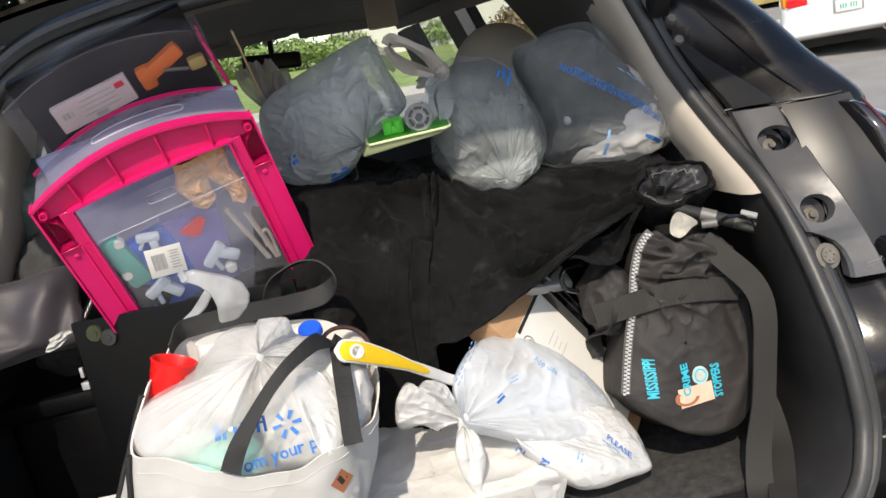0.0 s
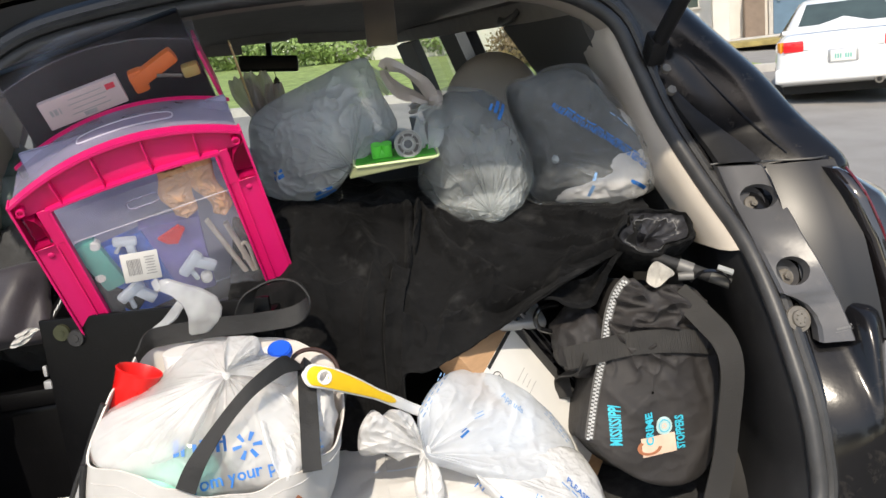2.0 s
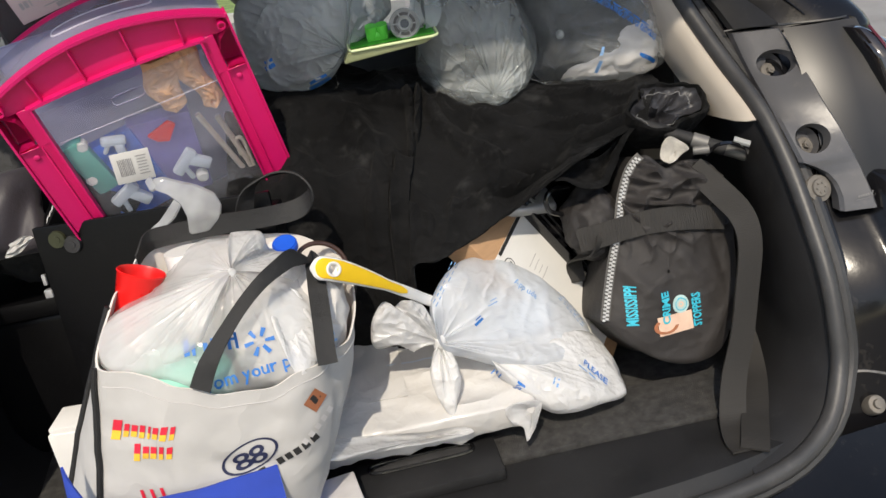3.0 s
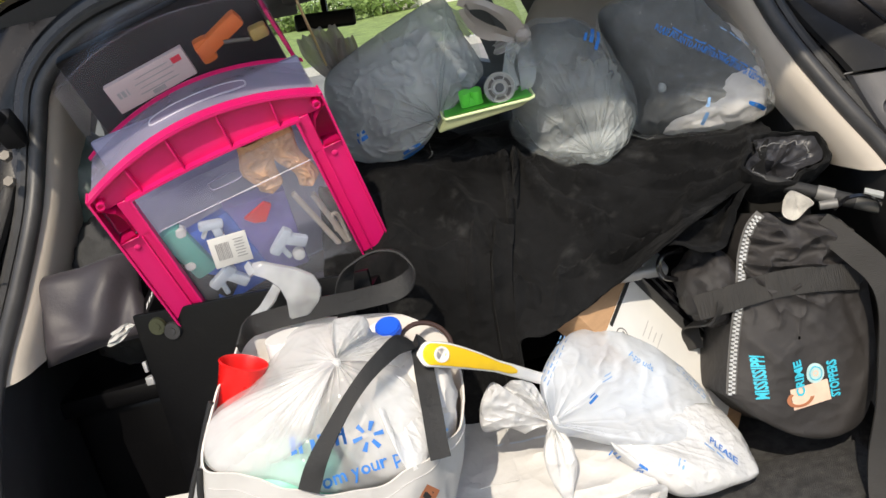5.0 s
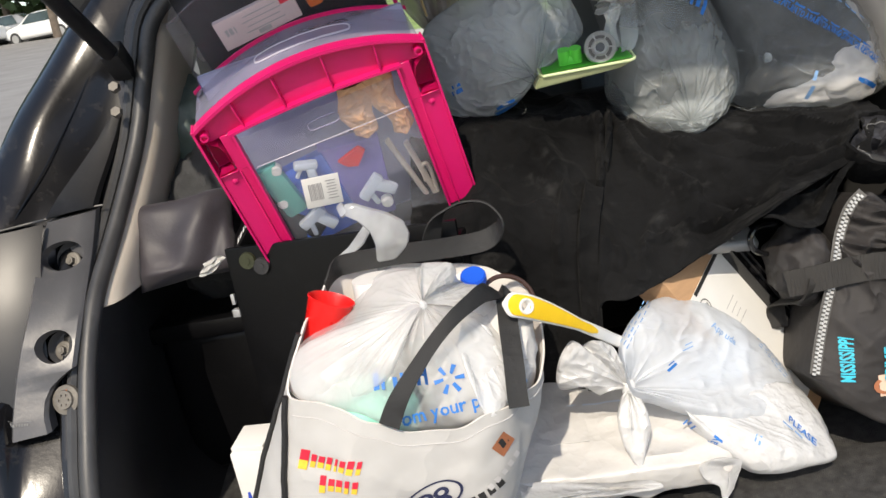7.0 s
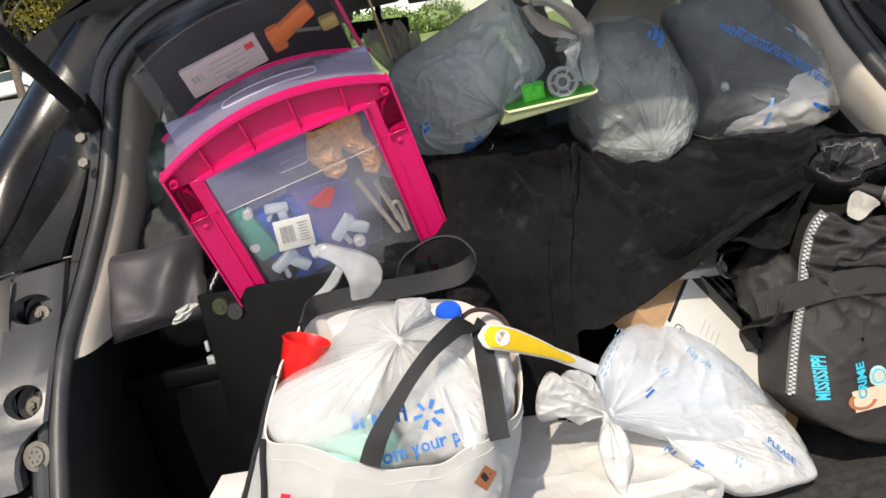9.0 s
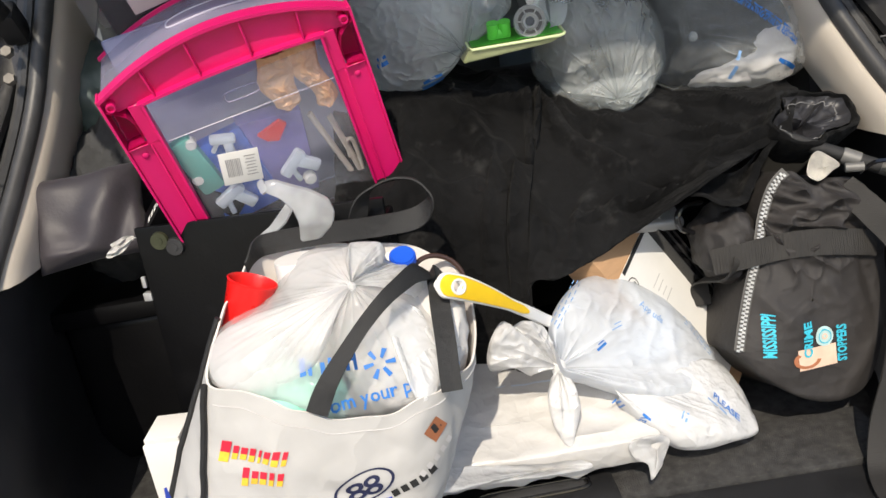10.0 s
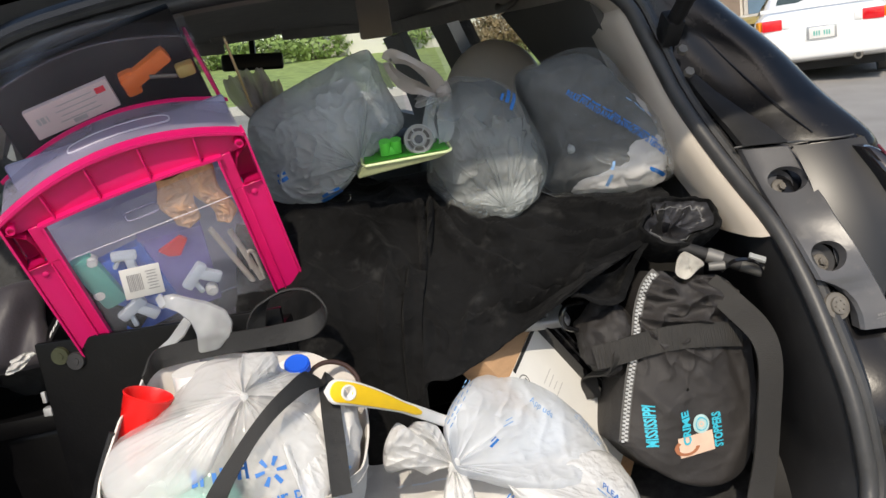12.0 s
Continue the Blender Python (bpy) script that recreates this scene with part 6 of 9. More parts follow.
part("card_print", stamp(bar_shape([(0.008, 0.012 - 0.007 * i, 0.048 + 0.008 * (i % 2), 0.0014) for i in range(4)] + [(-0.044, 0.002, 0.004, 0.009), (-0.038, 0.002, 0.005, 0.009), (-0.032, 0.002, 0.002, 0.009), (0.004, -0.014, 0.018, 0.006)]), cm), M_INKGREY, card)
b = bmesh.new()
add_box(b, (0.074, 0.024, 0.022), MB @ pose(0.223, 0.166, 0.062, 0, -20, 0), 0.006)
add_box(b, (0.022, 0.022, 0.034), MB @ pose(0.198, 0.167, 0.052, 0, -4, 0), 0.006)
solo("orange_tool", b, M_ORANGE, "orange plastic hand tool in the upper drawer", "tool", "drawer contents")
in_box("yellow_tub", (0.026, 0.024, 0.018), 0.272, 0.163, 0.046, M_DULLYELLOW, 0, "dull yellow tub in the upper drawer", 0.006)
# dark slab added as the upper drawer's dark background
in_box("dark_packet", (0.27, 0.03, 0.20), 0.154, 0.222, 0.010, M_BIN, -3, "dark backing slab in the upper drawer")
b = bmesh.new()
sweep(b, [MB @ Vector(q) for q in ((0.225, 0.150, 0.056), (0.24, 0.149, 0.052), (0.258, 0.148, 0.046))], 0.0026, 8)
solo("steel_clip", b, M_STEEL, "steel clip beside the orange tool", "clip", "drawer contents")

# --- black file box in front of the unit ---
binn = thing("file_box", (-0.29, 1.33, FLOOR), "large black box with a flat lid standing on the cargo floor", "box")
MF = placed((-0.435, 1.300, 1.133), (0.972, -0.185, 0.01), (0.02, 0.06, 1.0))
b = bmesh.new()
add_box(b, (0.335, 0.010, 0.42), MF @ pose(0.1675, 0.005, -0.21), 0.003)
part("front_panel", b, M_BIN, binn, "flat black front panel")
b = bmesh.new()
add_box(b, (0.33, 0.10, 0.40), MF @ pose(0.168, 0.064, -0.225), 0.004)
part("body", b, M_BIN, binn)
for dx, dz, mt_, lb in ((0.033, -0.020, M_TEAL, "dull green snap"), (0.052, -0.030, M_GREYTRIM, "dull grey snap")):
    b = bmesh.new()
    add_cyl(b, 0.0125, 0.0115, 0.005, MF @ pose(dx, -0.002, dz, 90, 0, 0), 24)
    add_cyl(b, 0.006, 0.005, 0.007, MF @ pose(dx, -0.002, dz, 90, 0, 0), 16)
    part("snap_button", b, surface("snap_" + str(int(dx * 1000)), (0.05, 0.055, 0.03) if mt_ is M_TEAL else (0.04, 0.04, 0.042), 0.4, 0.3, 0.2, 40, 0.1, 300), binn, lb)
b = bmesh.new()
add_box(b, (0.006, 0.006, 0.016), MF @ pose(-0.006, 0.004, -0.075), 0.002)
add_box(b, (0.012, 0.012, 0.012), MF @ pose(-0.004, 0.004, -0.095), 0.002)
part("corner_clip", b, M_SILVER, binn, "bright metal corner clip")
# dark boxed set behind with a worn white title
book = thing("dark_book", (-0.43, 1.36, 1.10), "dark box with a worn pale title tucked behind the file box", "box")
b = bmesh.new()
MK = placed((-0.405, 1.335, 1.158), (0.62, -0.3, 0.72), (-0.55, -0.25, 0.45))
add_box(b, (0.12, 0.05, 0.10), MK @ pose(0, 0, -0.05), 0.003)
part("cover", b, M_BIN, book)
part("title_bars", stamp(bar_shape([(-0.026 + 0.0105 * i, -0.012, 0.0065, 0.012) for i in range(5)]), MK @ pose(0, 0, 0.001)), M_PAPER, book, "pale unreadable title")

# --- cushion, soft bags and paper on the far side of the box ---
cushion = solo("cushion", pillow_bm((-0.510, 1.372, 1.140), axes_to((0.10, -0.86, 0.48), (0.97, 0.0, 0.10)), 0.078, 0.066, 0.030, 31), M_PILLOW, "dark grey satin cushion squeezed against the side trim", "cushion")
solo("soft_bag", lump_bm((-0.51, 1.60, 1.25), I3, (0.085, 0.08, 0.110), 33, 0.35, 5), M_GREENBAG, "grey-green soft bag behind the cushion", "bag")
solo("dark_jacket", lump_bm((-0.50, 1.52, 1.12), I3, (0.100, 0.09, 0.125), 35, 0.4, 5), M_DARKCLOTH, "crumpled dark jacket under the grey-green bag", "jacket")
tubb = thing("storage_tub", (-0.525, 1.56, FLOOR), "black storage tub under the jacket", "tub")
part("tub_body", add_box(bmesh.new(), (0.19, 0.33, 0.25), Matrix.Translation((-0.525, 1.58, 0.846)), 0.02, 3), M_BIN, tubb)
part("tub_lid", add_box(bmesh.new(), (0.205, 0.365, 0.03), Matrix.Translation((-0.525, 1.58, 0.983)), 0.008, 2), M_BIN, tubb)
solo("paper_scrap", ear_bm((-0.438, 1.300, 1.120), (-0.466, 1.282, 1.111), 0.026, (0.5, 0.2, 0.8), 5, curl=0.004), M_PAPER, "torn white paper beside the cushion", "paper")
buckle = thing("seat_belt", (-0.56, 1.95, 1.2), "pale seat belt hanging behind the load", "belt")
part("webbing", ribbon(bmesh.new(), cr([(-0.585, 1.95, 1.50), (-0.59, 1.94, 1.42), (-0.585, 1.93, 1.33), (-0.60, 1.93, 1.2)], 20), 0.04, (0.6, 0.6, 0), 0.002), M_GREYMETAL, buckle)
part("clasp", lump_bm((-0.588, 1.93, 1.40), I3, (0.018, 0.012, 0.03), 3, 0.2, 3), M_WHITEPLASTIC, buckle)


# --- white tote bag with black straps, full, at the hatch sill ---
tote = thing("tote_bag", (-0.24, 1.1, FLOOR), "overfull white tote bag with black straps and blue base", "bag")
RIM = [(-0.310, 1.015, 1.036), (-0.268, 0.995, 1.029), (-0.242, 0.985, 1.016), (-0.216, 0.980, 1.003), (-0.184, 0.980, 0.989), (-0.139, 0.985, 0.980), (-0.102, 0.995, 0.984), (-0.070, 1.010, 0.987), (-0.042, 1.040, 0.988), (-0.028, 1.075, 0.994), (-0.020, 1.135, 1.010), (-0.023, 1.180, 1.037), (-0.046, 1.205, 1.055), (-0.078, 1.215, 1.074), (-0.147, 1.215, 1.092), (-0.222, 1.205, 1.103), (-0.269, 1.185, 1.107), (-0.286, 1.120, 1.089), (-0.296, 1.078, 1.081)]
BASE = [(-0.372, 1.005), (-0.330, 0.992), (-0.300, 0.987), (-0.275, 0.986), (-0.250, 0.986), (-0.215, 0.988), (-0.185, 0.995), (-0.160, 1.010), (-0.145, 1.030), (-0.140, 1.060), (-0.135, 1.120), (-0.140, 1.170), (-0.160, 1.190), (-0.190, 1.195), (-0.240, 1.195), (-0.310, 1.190), (-0.400, 1.180), (-0.457, 1.130), (-0.462, 1.060)]
rim = cr(RIM, 152, True)
base = cr([(x, y, FLOOR + 0.003) for x, y in BASE], 152, True)
TOTE_FOLDS = ((0.10, 0.05, 0.16, 0.45, 0.030, 0.005), (0.30, 0.10, 0.36, 0.50, 0.035, 0.006), (0.40, 0.02, 0.44, 0.40, 0.022, -0.006), (0.47, 0.06, 0.50, 0.40, 0.020, 0.006), (0.20, 0.30, 0.34, 0.42, 0.030, -0.004))


def tote_ring(f, inset=0.0):
    """Ring of the bag at f from its rim (0) to its base (1)."""
    out = []
    for i, (a, b) in enumerate(zip(rim, base)):
        p = a.lerp(b, f)
        c = Vector((-0.17 - 0.085 * f, 1.1, 0))
        o = Vector((p.x - c.x, p.y - c.y, 0)).normalized()
        bul = 0.008 * math.sin(math.pi * f) + 0.005 * noise.noise(Vector((p.x * 14, p.y * 14, p.z * 9))) * min(1, f * 6) + 0.002 * noise.noise(p * 40) * min(1, f * 8)
        bul += strokes_at((i / 152, f), TOTE_FOLDS)
        out.append(p + o * (bul - inset) + Vector((0, 0, 0.0015 * math.sin(i * 0.55) * (1 - min(1, f * 5)))))
    return out


b = bmesh.new()
skin(b, [tote_ring(f) for f in [0.74 * j / 40 for j in range(41)]], True)
wall_ = part("bag_wall", b, M_TOTE, tote, "white non-woven bag wall")
b = bmesh.new()
skin(b, [tote_ring(0.0), tote_ring(0.0, 0.0025)] + [tote_ring(f, 0.003) for f in [0.02 + 0.30 * j / 12 for j in range(13)]], True)
part("bag_lining", b, M_TOTEIN, tote, "pinkish white inside of the bag")
b = bmesh.new()
skin(b, [tote_ring(f) for f in [0.74 + 0.26 * j / 14 for j in range(15)]], True)
part("bag_base", b, M_BLUECLOTH, tote, "blue lower band")
part("rim_stitching", sweep(bmesh.new(), [p + Vector((0, -0.0006, 0)) for p in tote_ring(0.055)[2:72]], 0.0006, 5), M_PAPERGREY, tote, "pale hem stitching")
# slack blue cloth hanging out in front of the base
b = bmesh.new()
BLUE_TOP = cr([(-0.374, 1.000, 0.933), (-0.360, 0.985, 0.901), (-0.334, 0.968, 0.880), (-0.284, 0.966, 0.887), (-0.216, 0.968, 0.887), (-0.146, 0.985, 0.883)], 50)
sheet(b, lambda u, v: BLUE_TOP[int(round(u * 49))] + Vector((-0.02 * v * (0.5 - u), 0.02 * v - 0.020 * math.sin(math.pi * v) + 0.006 * noise.noise(Vector((u * 5, v * 3, 1))), -(BLUE_TOP[int(round(u * 49))].z - FLOOR - 0.004) * v)), 50, 20, 0.003)
part("blue_fold", b, M_BLUECLOTH, tote, "slack blue cloth at the bag's base")
# piping along the side gusset
for i0, f1 in ((0, 0.70), (144, 0.74)):
    pts = [tote_ring(f)[i0] + Vector((-0.002, -0.003, 0)) for f in [0.0 + f1 * j / 20 for j in range(21)]]
    part("piping", sweep(bmesh.new(), pts, 0.0034, 8), M_STRAP, tote, "black edge piping")
pts = [tote_ring(f)[82] + Vector((0.002, 0, 0)) for f in [0.0 + 0.5 * j / 20 for j in range(21)]]
part("piping", sweep(bmesh.new(), pts, 0.0030, 8), M_STRAP, tote)
tt = tree_of(wall_)
FRONT = Vector((0.02, -1, 0.12))


def print_on(name, shape, o, x, mat_, label=""):
    return part(name, stamp(shape, placed(o, x, FRONT), tt, 0.0012), mat_, tote, label)


def merged(*shapes):
    """Flat shapes as one."""
    vs, fs = [], []
    for v, f in shapes:
        n_ = len(vs)
        vs += v
        fs += [tuple(i + n_ for i in q) for q in f]
    return vs, fs


def brushed(spots, h, lo, hi):
    """Slanted brush marks in a row, only their band between the shares lo and hi of the height."""
    vs, fs = bar_shape([(x, h * k * ((lo + hi) / 2 - 0.5), w, h * k * (hi - lo)) for x, w, k in spots])
    return [Vector((v.x + 0.25 * v.y, v.y, 0)) for v in vs], fs


# first logo: red over yellow mark shapes; second: navy oval with a bar of marks; both as plain shapes
ROW1 = [(-0.036, 0.0105, 1.5), (-0.025, 0.006, 1.0), (-0.016, 0.007, 0.9), (-0.007, 0.006, 1.0), (0.001, 0.0028, 1.0), (0.008, 0.006, 0.9), (0.017, 0.007, 1.0), (0.026, 0.005, 0.9)]
ROW2 = [(-0.020, 0.007, 1.3), (-0.010, 0.007, 0.9), (-0.001, 0.007, 0.9), (0.008, 0.005, 1.0), (0.017, 0.006, 0.9)]
for rows_, o_, d_ in ((ROW1, (-0.268, 0.95, 0.965), (1, 0, -0.16)), (ROW2, (-0.268, 0.95, 0.940), (1, 0, -0.08))):
    print_on("printed_logo", brushed(rows_, 0.0165, 0.45, 1.0), o_, d_, M_INKRED, "red and yellow brushed logo shapes")
    print_on("printed_logo", brushed(rows_, 0.0165, 0.0, 0.45), o_, d_, M_INKYELLOW)
OV, OVD = (-0.172, 0.95, 0.908), (1, 0, 0.30)
print_on("oval_logo", disc_shape(0, 0, 0.034, 0.018, 32, 0.90), OV, OVD, M_INKNAVY, "navy oval logo")
print_on("oval_logo", merged(disc_shape(-0.009, 0.004, 0.010, 0.006, 16, 0.45), disc_shape(-0.010, -0.006, 0.011, 0.006, 16, 0.45), disc_shape(0.010, 0.003, 0.009, 0.006, 16, 0.45), disc_shape(0.008, -0.007, 0.010, 0.006, 16, 0.45)), OV, OVD, M_INKNAVY)
print_on("printed_logo", bar_shape([(-0.062 + 0.0108 * i, 0, 0.0075, 0.0095) for i in range(13) if i != 7]), (-0.165, 0.95, 0.884), OVD, M_INKBLACK, "black unreadable letter bars")
print_on("printed_logo", bar_shape([(-0.02 + 0.0105 * i, 0, 0.0060, 0.008) for i in range(5)]), (-0.088, 0.96, 0.918), (0.8, 0.2, 0.50), M_PAPERGREY)
print_on("flag_print", bar_shape([(0, 0, 0.022, 0.020)]), (-0.082, 0.97, 0.952), (0.75, 0.3, 0.6), M_INKRUST, "small brown and gold picture print")
print_on("flag_print", bar_shape([(0.001, 0.002, 0.013, 0.011)]), (-0.082, 0.968, 0.952), (0.75, 0.3, 0.6), M_INKBLACK)
print_on("red_letters", bar_shape([(-0.012 + 0.012 * i, 0.003, 0.004, 0.018) for i in range(3)] + [(0, -0.006, 0.028, 0.004)]), (-0.285, 0.95, 0.882), (1, 0, 0.05), M_INKRED)

# straps
fs = cr([(-0.201, 0.974, 1.002), (-0.191, 0.980, 1.020), (-0.179, 0.986, 1.036), (-0.162, 0.996, 1.054), (-0.141, 1.010, 1.073), (-0.118, 1.028, 1.088), (-0.096, 1.050, 1.095), (-0.082, 1.070, 1.095), (-0.070, 1.090, 1.085), (-0.060, 1.092, 1.075), (-0.061, 1.065, 1.051), (-0.062, 1.032, 1.025), (-0.064, 1.008, 0.997), (-0.064, 1.000, 0.986)], 70)
ac = cr([(1, 0, -0.1), (1, 0.1, -0.1), (0.9, -0.3, -0.35), (0.8, -0.5, -0.5), (0.7, -0.5, -0.6), (0.6, -0.2, -0.75), (0.5, 0.0, -0.85), (0.5, 0.2, -0.85), (0.7, 0.35, -0.6), (0.95, 0.35, -0.2), (1, 0.2, -0.1), (1, 0.15, -0.15), (1, 0.15, -0.2), (1, 0.15, -0.2)], 70)
part("front_strap", ribbon(bmesh.new(), fs, lambda f: 0.0225 - 0.0075 * math.sin(math.pi * min(1.0, f / 0.62)) ** 2, ac, 0.0022, 0.001), M_STRAP, tote, "black woven front strap")
bs = cr([(-0.275, 1.165, 1.100), (-0.262, 1.182, 1.114), (-0.244, 1.190, 1.117), (-0.177, 1.196, 1.116), (-0.115, 1.196, 1.114), (-0.068, 1.192, 1.118), (-0.050, 1.190, 1.138), (-0.062, 1.204, 1.160), (-0.092, 1.212, 1.164), (-0.124, 1.214, 1.152), (-0.140, 1.214, 1.120), (-0.145, 1.212, 1.08)], 70)
ab = cr([(0.5, 0.1, 1), (0.35, 0.1, 1), (0.12, 0.1, 1), (0.05, 0.1, 1), (0.05, 0.1, 1), (-0.1, 0.5, 0.8), (-0.2, 1, 0.2), (0, 1, -0.2), (0.2, 0.9, -0.3), (0.6, 0.7, 0.1), (0.9, 0.5, 0.1), (0.9, 0.5, 0)], 70)
part("back_strap", ribbon(bmesh.new(), bs, 0.026, ab, 0.0022, 0.001), M_STRAP, tote, "black woven back strap standing in a loop")

# --- what the tote holds ---
wb = thing("shopping_bag", (-0.17, 1.1, 0.90), "white plastic shopping bag tied in a knot, stuffed into the tote", "bag")
KN = Vector((-0.150, 1.060, 1.096))
IN_N = Vector((0.0, -0.62, 0.78))
ALL = [(-0.135, 1.155, 1.103), (-0.162, 1.160, 1.107), (-0.205, 1.175, 1.103), (-0.237, 1.140, 1.085), (-0.269, 1.105, 1.072), (-0.300, 1.075, 1.066), (-0.312, 1.050, 1.047), (-0.308, 1.026, 1.031), (-0.278, 1.006, 1.021), (-0.240, 1.003, 1.010), (-0.213, 0.997, 0.996), (-0.186, 0.996, 0.985), (-0.149, 0.998, 0.977), (-0.110, 1.004, 0.977), (-0.079, 1.018, 0.980), (-0.053, 1.045, 0.988), (-0.036, 1.090, 1.003), (-0.049, 1.135, 1.031), (-0.081, 1.140, 1.066), (-0.115, 1.145, 1.089)]
ib = part("film", gathered_bm(KN, ALL, IN_N, 0.010, 40, 0.0030, 0.35, 21, True, 0.05, 300, 56, 0.0022), M_WHITEFILM3, wb, "thin white plastic film gathered in pleats")
FAN = [(-0.160, 1.150, 1.109), (-0.207, 1.160, 1.103), (-0.235, 1.118, 1.083), (-0.267, 1.080, 1.073), (-0.298, 1.052, 1.068), (-0.308, 1.032, 1.046), (-0.294, 1.012, 1.029), (-0.255, 1.008, 1.022), (-0.223, 1.006, 1.026), (-0.197, 1.012, 1.038), (-0.178, 1.030, 1.057)]
part("film_fan", gathered_bm(KN, FAN, IN_N, 0.012, 40, 0.0032, 0.8, 24, False, 0, 220, 50, 0.0010), M_WHITEFILM4, wb, "milky fan of gathered film")
FAN2 = [(-0.120, 1.040, 1.044), (-0.111, 1.012, 1.015), (-0.100, 0.998, 0.982), (-0.079, 1.010, 0.985), (-0.068, 1.045, 1.006), (-0.081, 1.075, 1.044)]
part("film_fan", gathered_bm((-0.111, 1.085, 1.059), FAN2, IN_N, 0.012, 14, 0.0040, 0.9, 27, False, 0, 130, 44, 0.0020), M_WHITEFILM, wb, "bright white folded film")
part("knot", knot_bm(KN, 0.0045, 6), M_WHITEFILM, wb)
for k_, tips in enumerate((((-0.152, 1.095, 1.117), (-0.146, 1.105, 1.126), (-0.132, 1.110, 1.126), (-0.115, 1.112, 1.120), (-0.110, 1.108, 1.111), (-0.116, 1.095, 1.101)), ((-0.113, 1.125, 1.107), (-0.107, 1.130, 1.087), (-0.081, 1.130, 1.076), (-0.070, 1.110, 1.064), (-0.087, 1.085, 1.059)))):
    part("knot_end", gathered_bm(KN, [tuple(p) for p in tips], IN_N, 0.012, 16, 0.0060, 1.0, 31 + k_, False, 0, 70, 26, 0.003, 0.0008), M_WHITEFILM, wb, "white knotted bag handle")
part("pale_tub", lump_bm((-0.238, 1.045, 0.978), I3, (0.064, 0.050, 0.048), 22, 0.10), M_PALETEAL, wb, "pale green tub")
part("pale_package", sack_bm((-0.105, 1.105, 1.000), [(-0.075, 0.02), (-0.06, 0.06), (0.0, 0.075), (0.055, 0.06), (0.072, 0.01), (0.055, -0.05), (0.0, -0.075), (-0.06, -0.055)], 0.050, 0.06, (), 23, up=(0.0, 0.62, 0.78), crease=1.6, nu=90, nv=44), M_WHITECLOTH, wb)
it = tree_of(ib)
fm = lambda o, x: placed(o, x, (0.02, -0.86, 0.5))
part("burst_logo", stamp(([Vector((math.cos(a) * r + math.sin(a) * s, math.sin(a) * r - math.cos(a) * s, 0)) for a in [math.pi / 3 * i for i in range(6)] for r, s in ((0.006, -0.0016), (0.016, -0.0026), (0.016, 0.0026), (0.006, 0.0016))],
                          [(4 * i, 4 * i + 1, 4 * i + 2, 4 * i + 3) for i in range(6)]), fm((-0.134, 1.010, 1.027), (1, 0, 0.1)), it, 0.003), M_INKBLUE, wb, "blue six-spoke burst")
part("printed_logo", stamp(bar_shape([(-0.040, 0.004, 0.005, 0.018), (-0.033, 0.0, 0.004, 0.012), (-0.020, 0, 0.004, 0.012), (-0.012, 0.002, 0.004, 0.016), (-0.003, 0, 0.004, 0.012), (0.005, 0, 0.004, 0.012), (0.013, 0.002, 0.004, 0.017), (0.009, 0.005, 0.008, 0.003), (-0.008, 0.005, 0.008, 0.003)]), fm((-0.171, 1.012, 1.031), (1, 0, -0.02)), it, 0.003), M_INKBLUE, wb)
part("slogan", stamp(text_shape("from your pl", 0.0200, 0.0003), fm((-0.152, 0.998, 0.998), (1, 0, 0.10)), it, 0.003), M_INKBLUE, wb, "blue slogan print")
part("small_print", stamp(bar_shape([(0, 0, 0.006, 0.012), (0, 0.016, 0.008, 0.003), (0, -0.012, 0.007, 0.003)]), fm((-0.045, 1.0, 1.035), (1, 0.3, 0.1)), it), M_INKPALE, wb)

cup = thing("plastic_cup", (-0.255, 1.14, 0.98), "red plastic cup standing in the tote", "cup")
m = placed((-0.262, 1.116, 1.098), (1, 0, -0.45), (0.42, 0.12, 0.9)) @ Matrix.Translation((0, 0, -0.036))
b = bmesh.new()
prof = [(0.019, -0.06), (0.0275, 0.036), (0.0288, 0.038), (0.0275, 0.0395), (0.0262, 0.036), (0.018, -0.055)]
skin(b, [[m @ Vector((r * math.cos(a), r * math.sin(a), h)) for a in [2 * math.pi * j / 36 for j in range(36)]] for r, h in prof], True, True)
part("cup_wall", b, M_RED, cup)
tub = thing("blue_bottle", (-0.08, 1.185, 1.06), "white bottle with a blue cap showing at the tote's edge", "bottle")
b = bmesh.new()
add_cyl(b, 0.0165, 0.0155, 0.012, placed((-0.093, 1.148, 1.086), (1, 0.1, 0), (0.1, -0.45, 0.9)), 30)
bmesh.ops.bevel(b, geom=[e for e in b.edges], offset=0.002, segments=2, affect="EDGES")
part("cap_top", b, M_BLUE, tub)
b = bmesh.new()
add_cyl(b, 0.0140, 0.021, 0.07, placed((-0.102, 1.172, 1.045), (1, 0.1, 0), (0.05, -0.2, 0.95)), 24)
part("bottle_neck", b, M_WHITEPLASTIC, tub)
ring = [placed((-0.055, 1.165, 1.045), (0.86, 0.2, -0.35), (0.25, -0.75, 0.6)) @ Vector((0.034 * math.cos(a), 0.030 * math.sin(a), 0)) for a in [2 * math.pi * j / 40 for j in range(40)]]
solo("bracelet_ring", sweep(bmesh.new(), ring, 0.0032, 8, closed=True), M_BROWNRING, "brown ring handle hooked over the tote's rim", "ring")
solo("white_jar", add_cyl(bmesh.new(), 0.030, 0.028, 0.16, placed((-0.215, 1.165, 1.02), (1, 0, 0), (0.02, 0.05, 1)), 30), M_WHITEPLASTIC, "white plastic jar behind the cup in the tote", "jar")

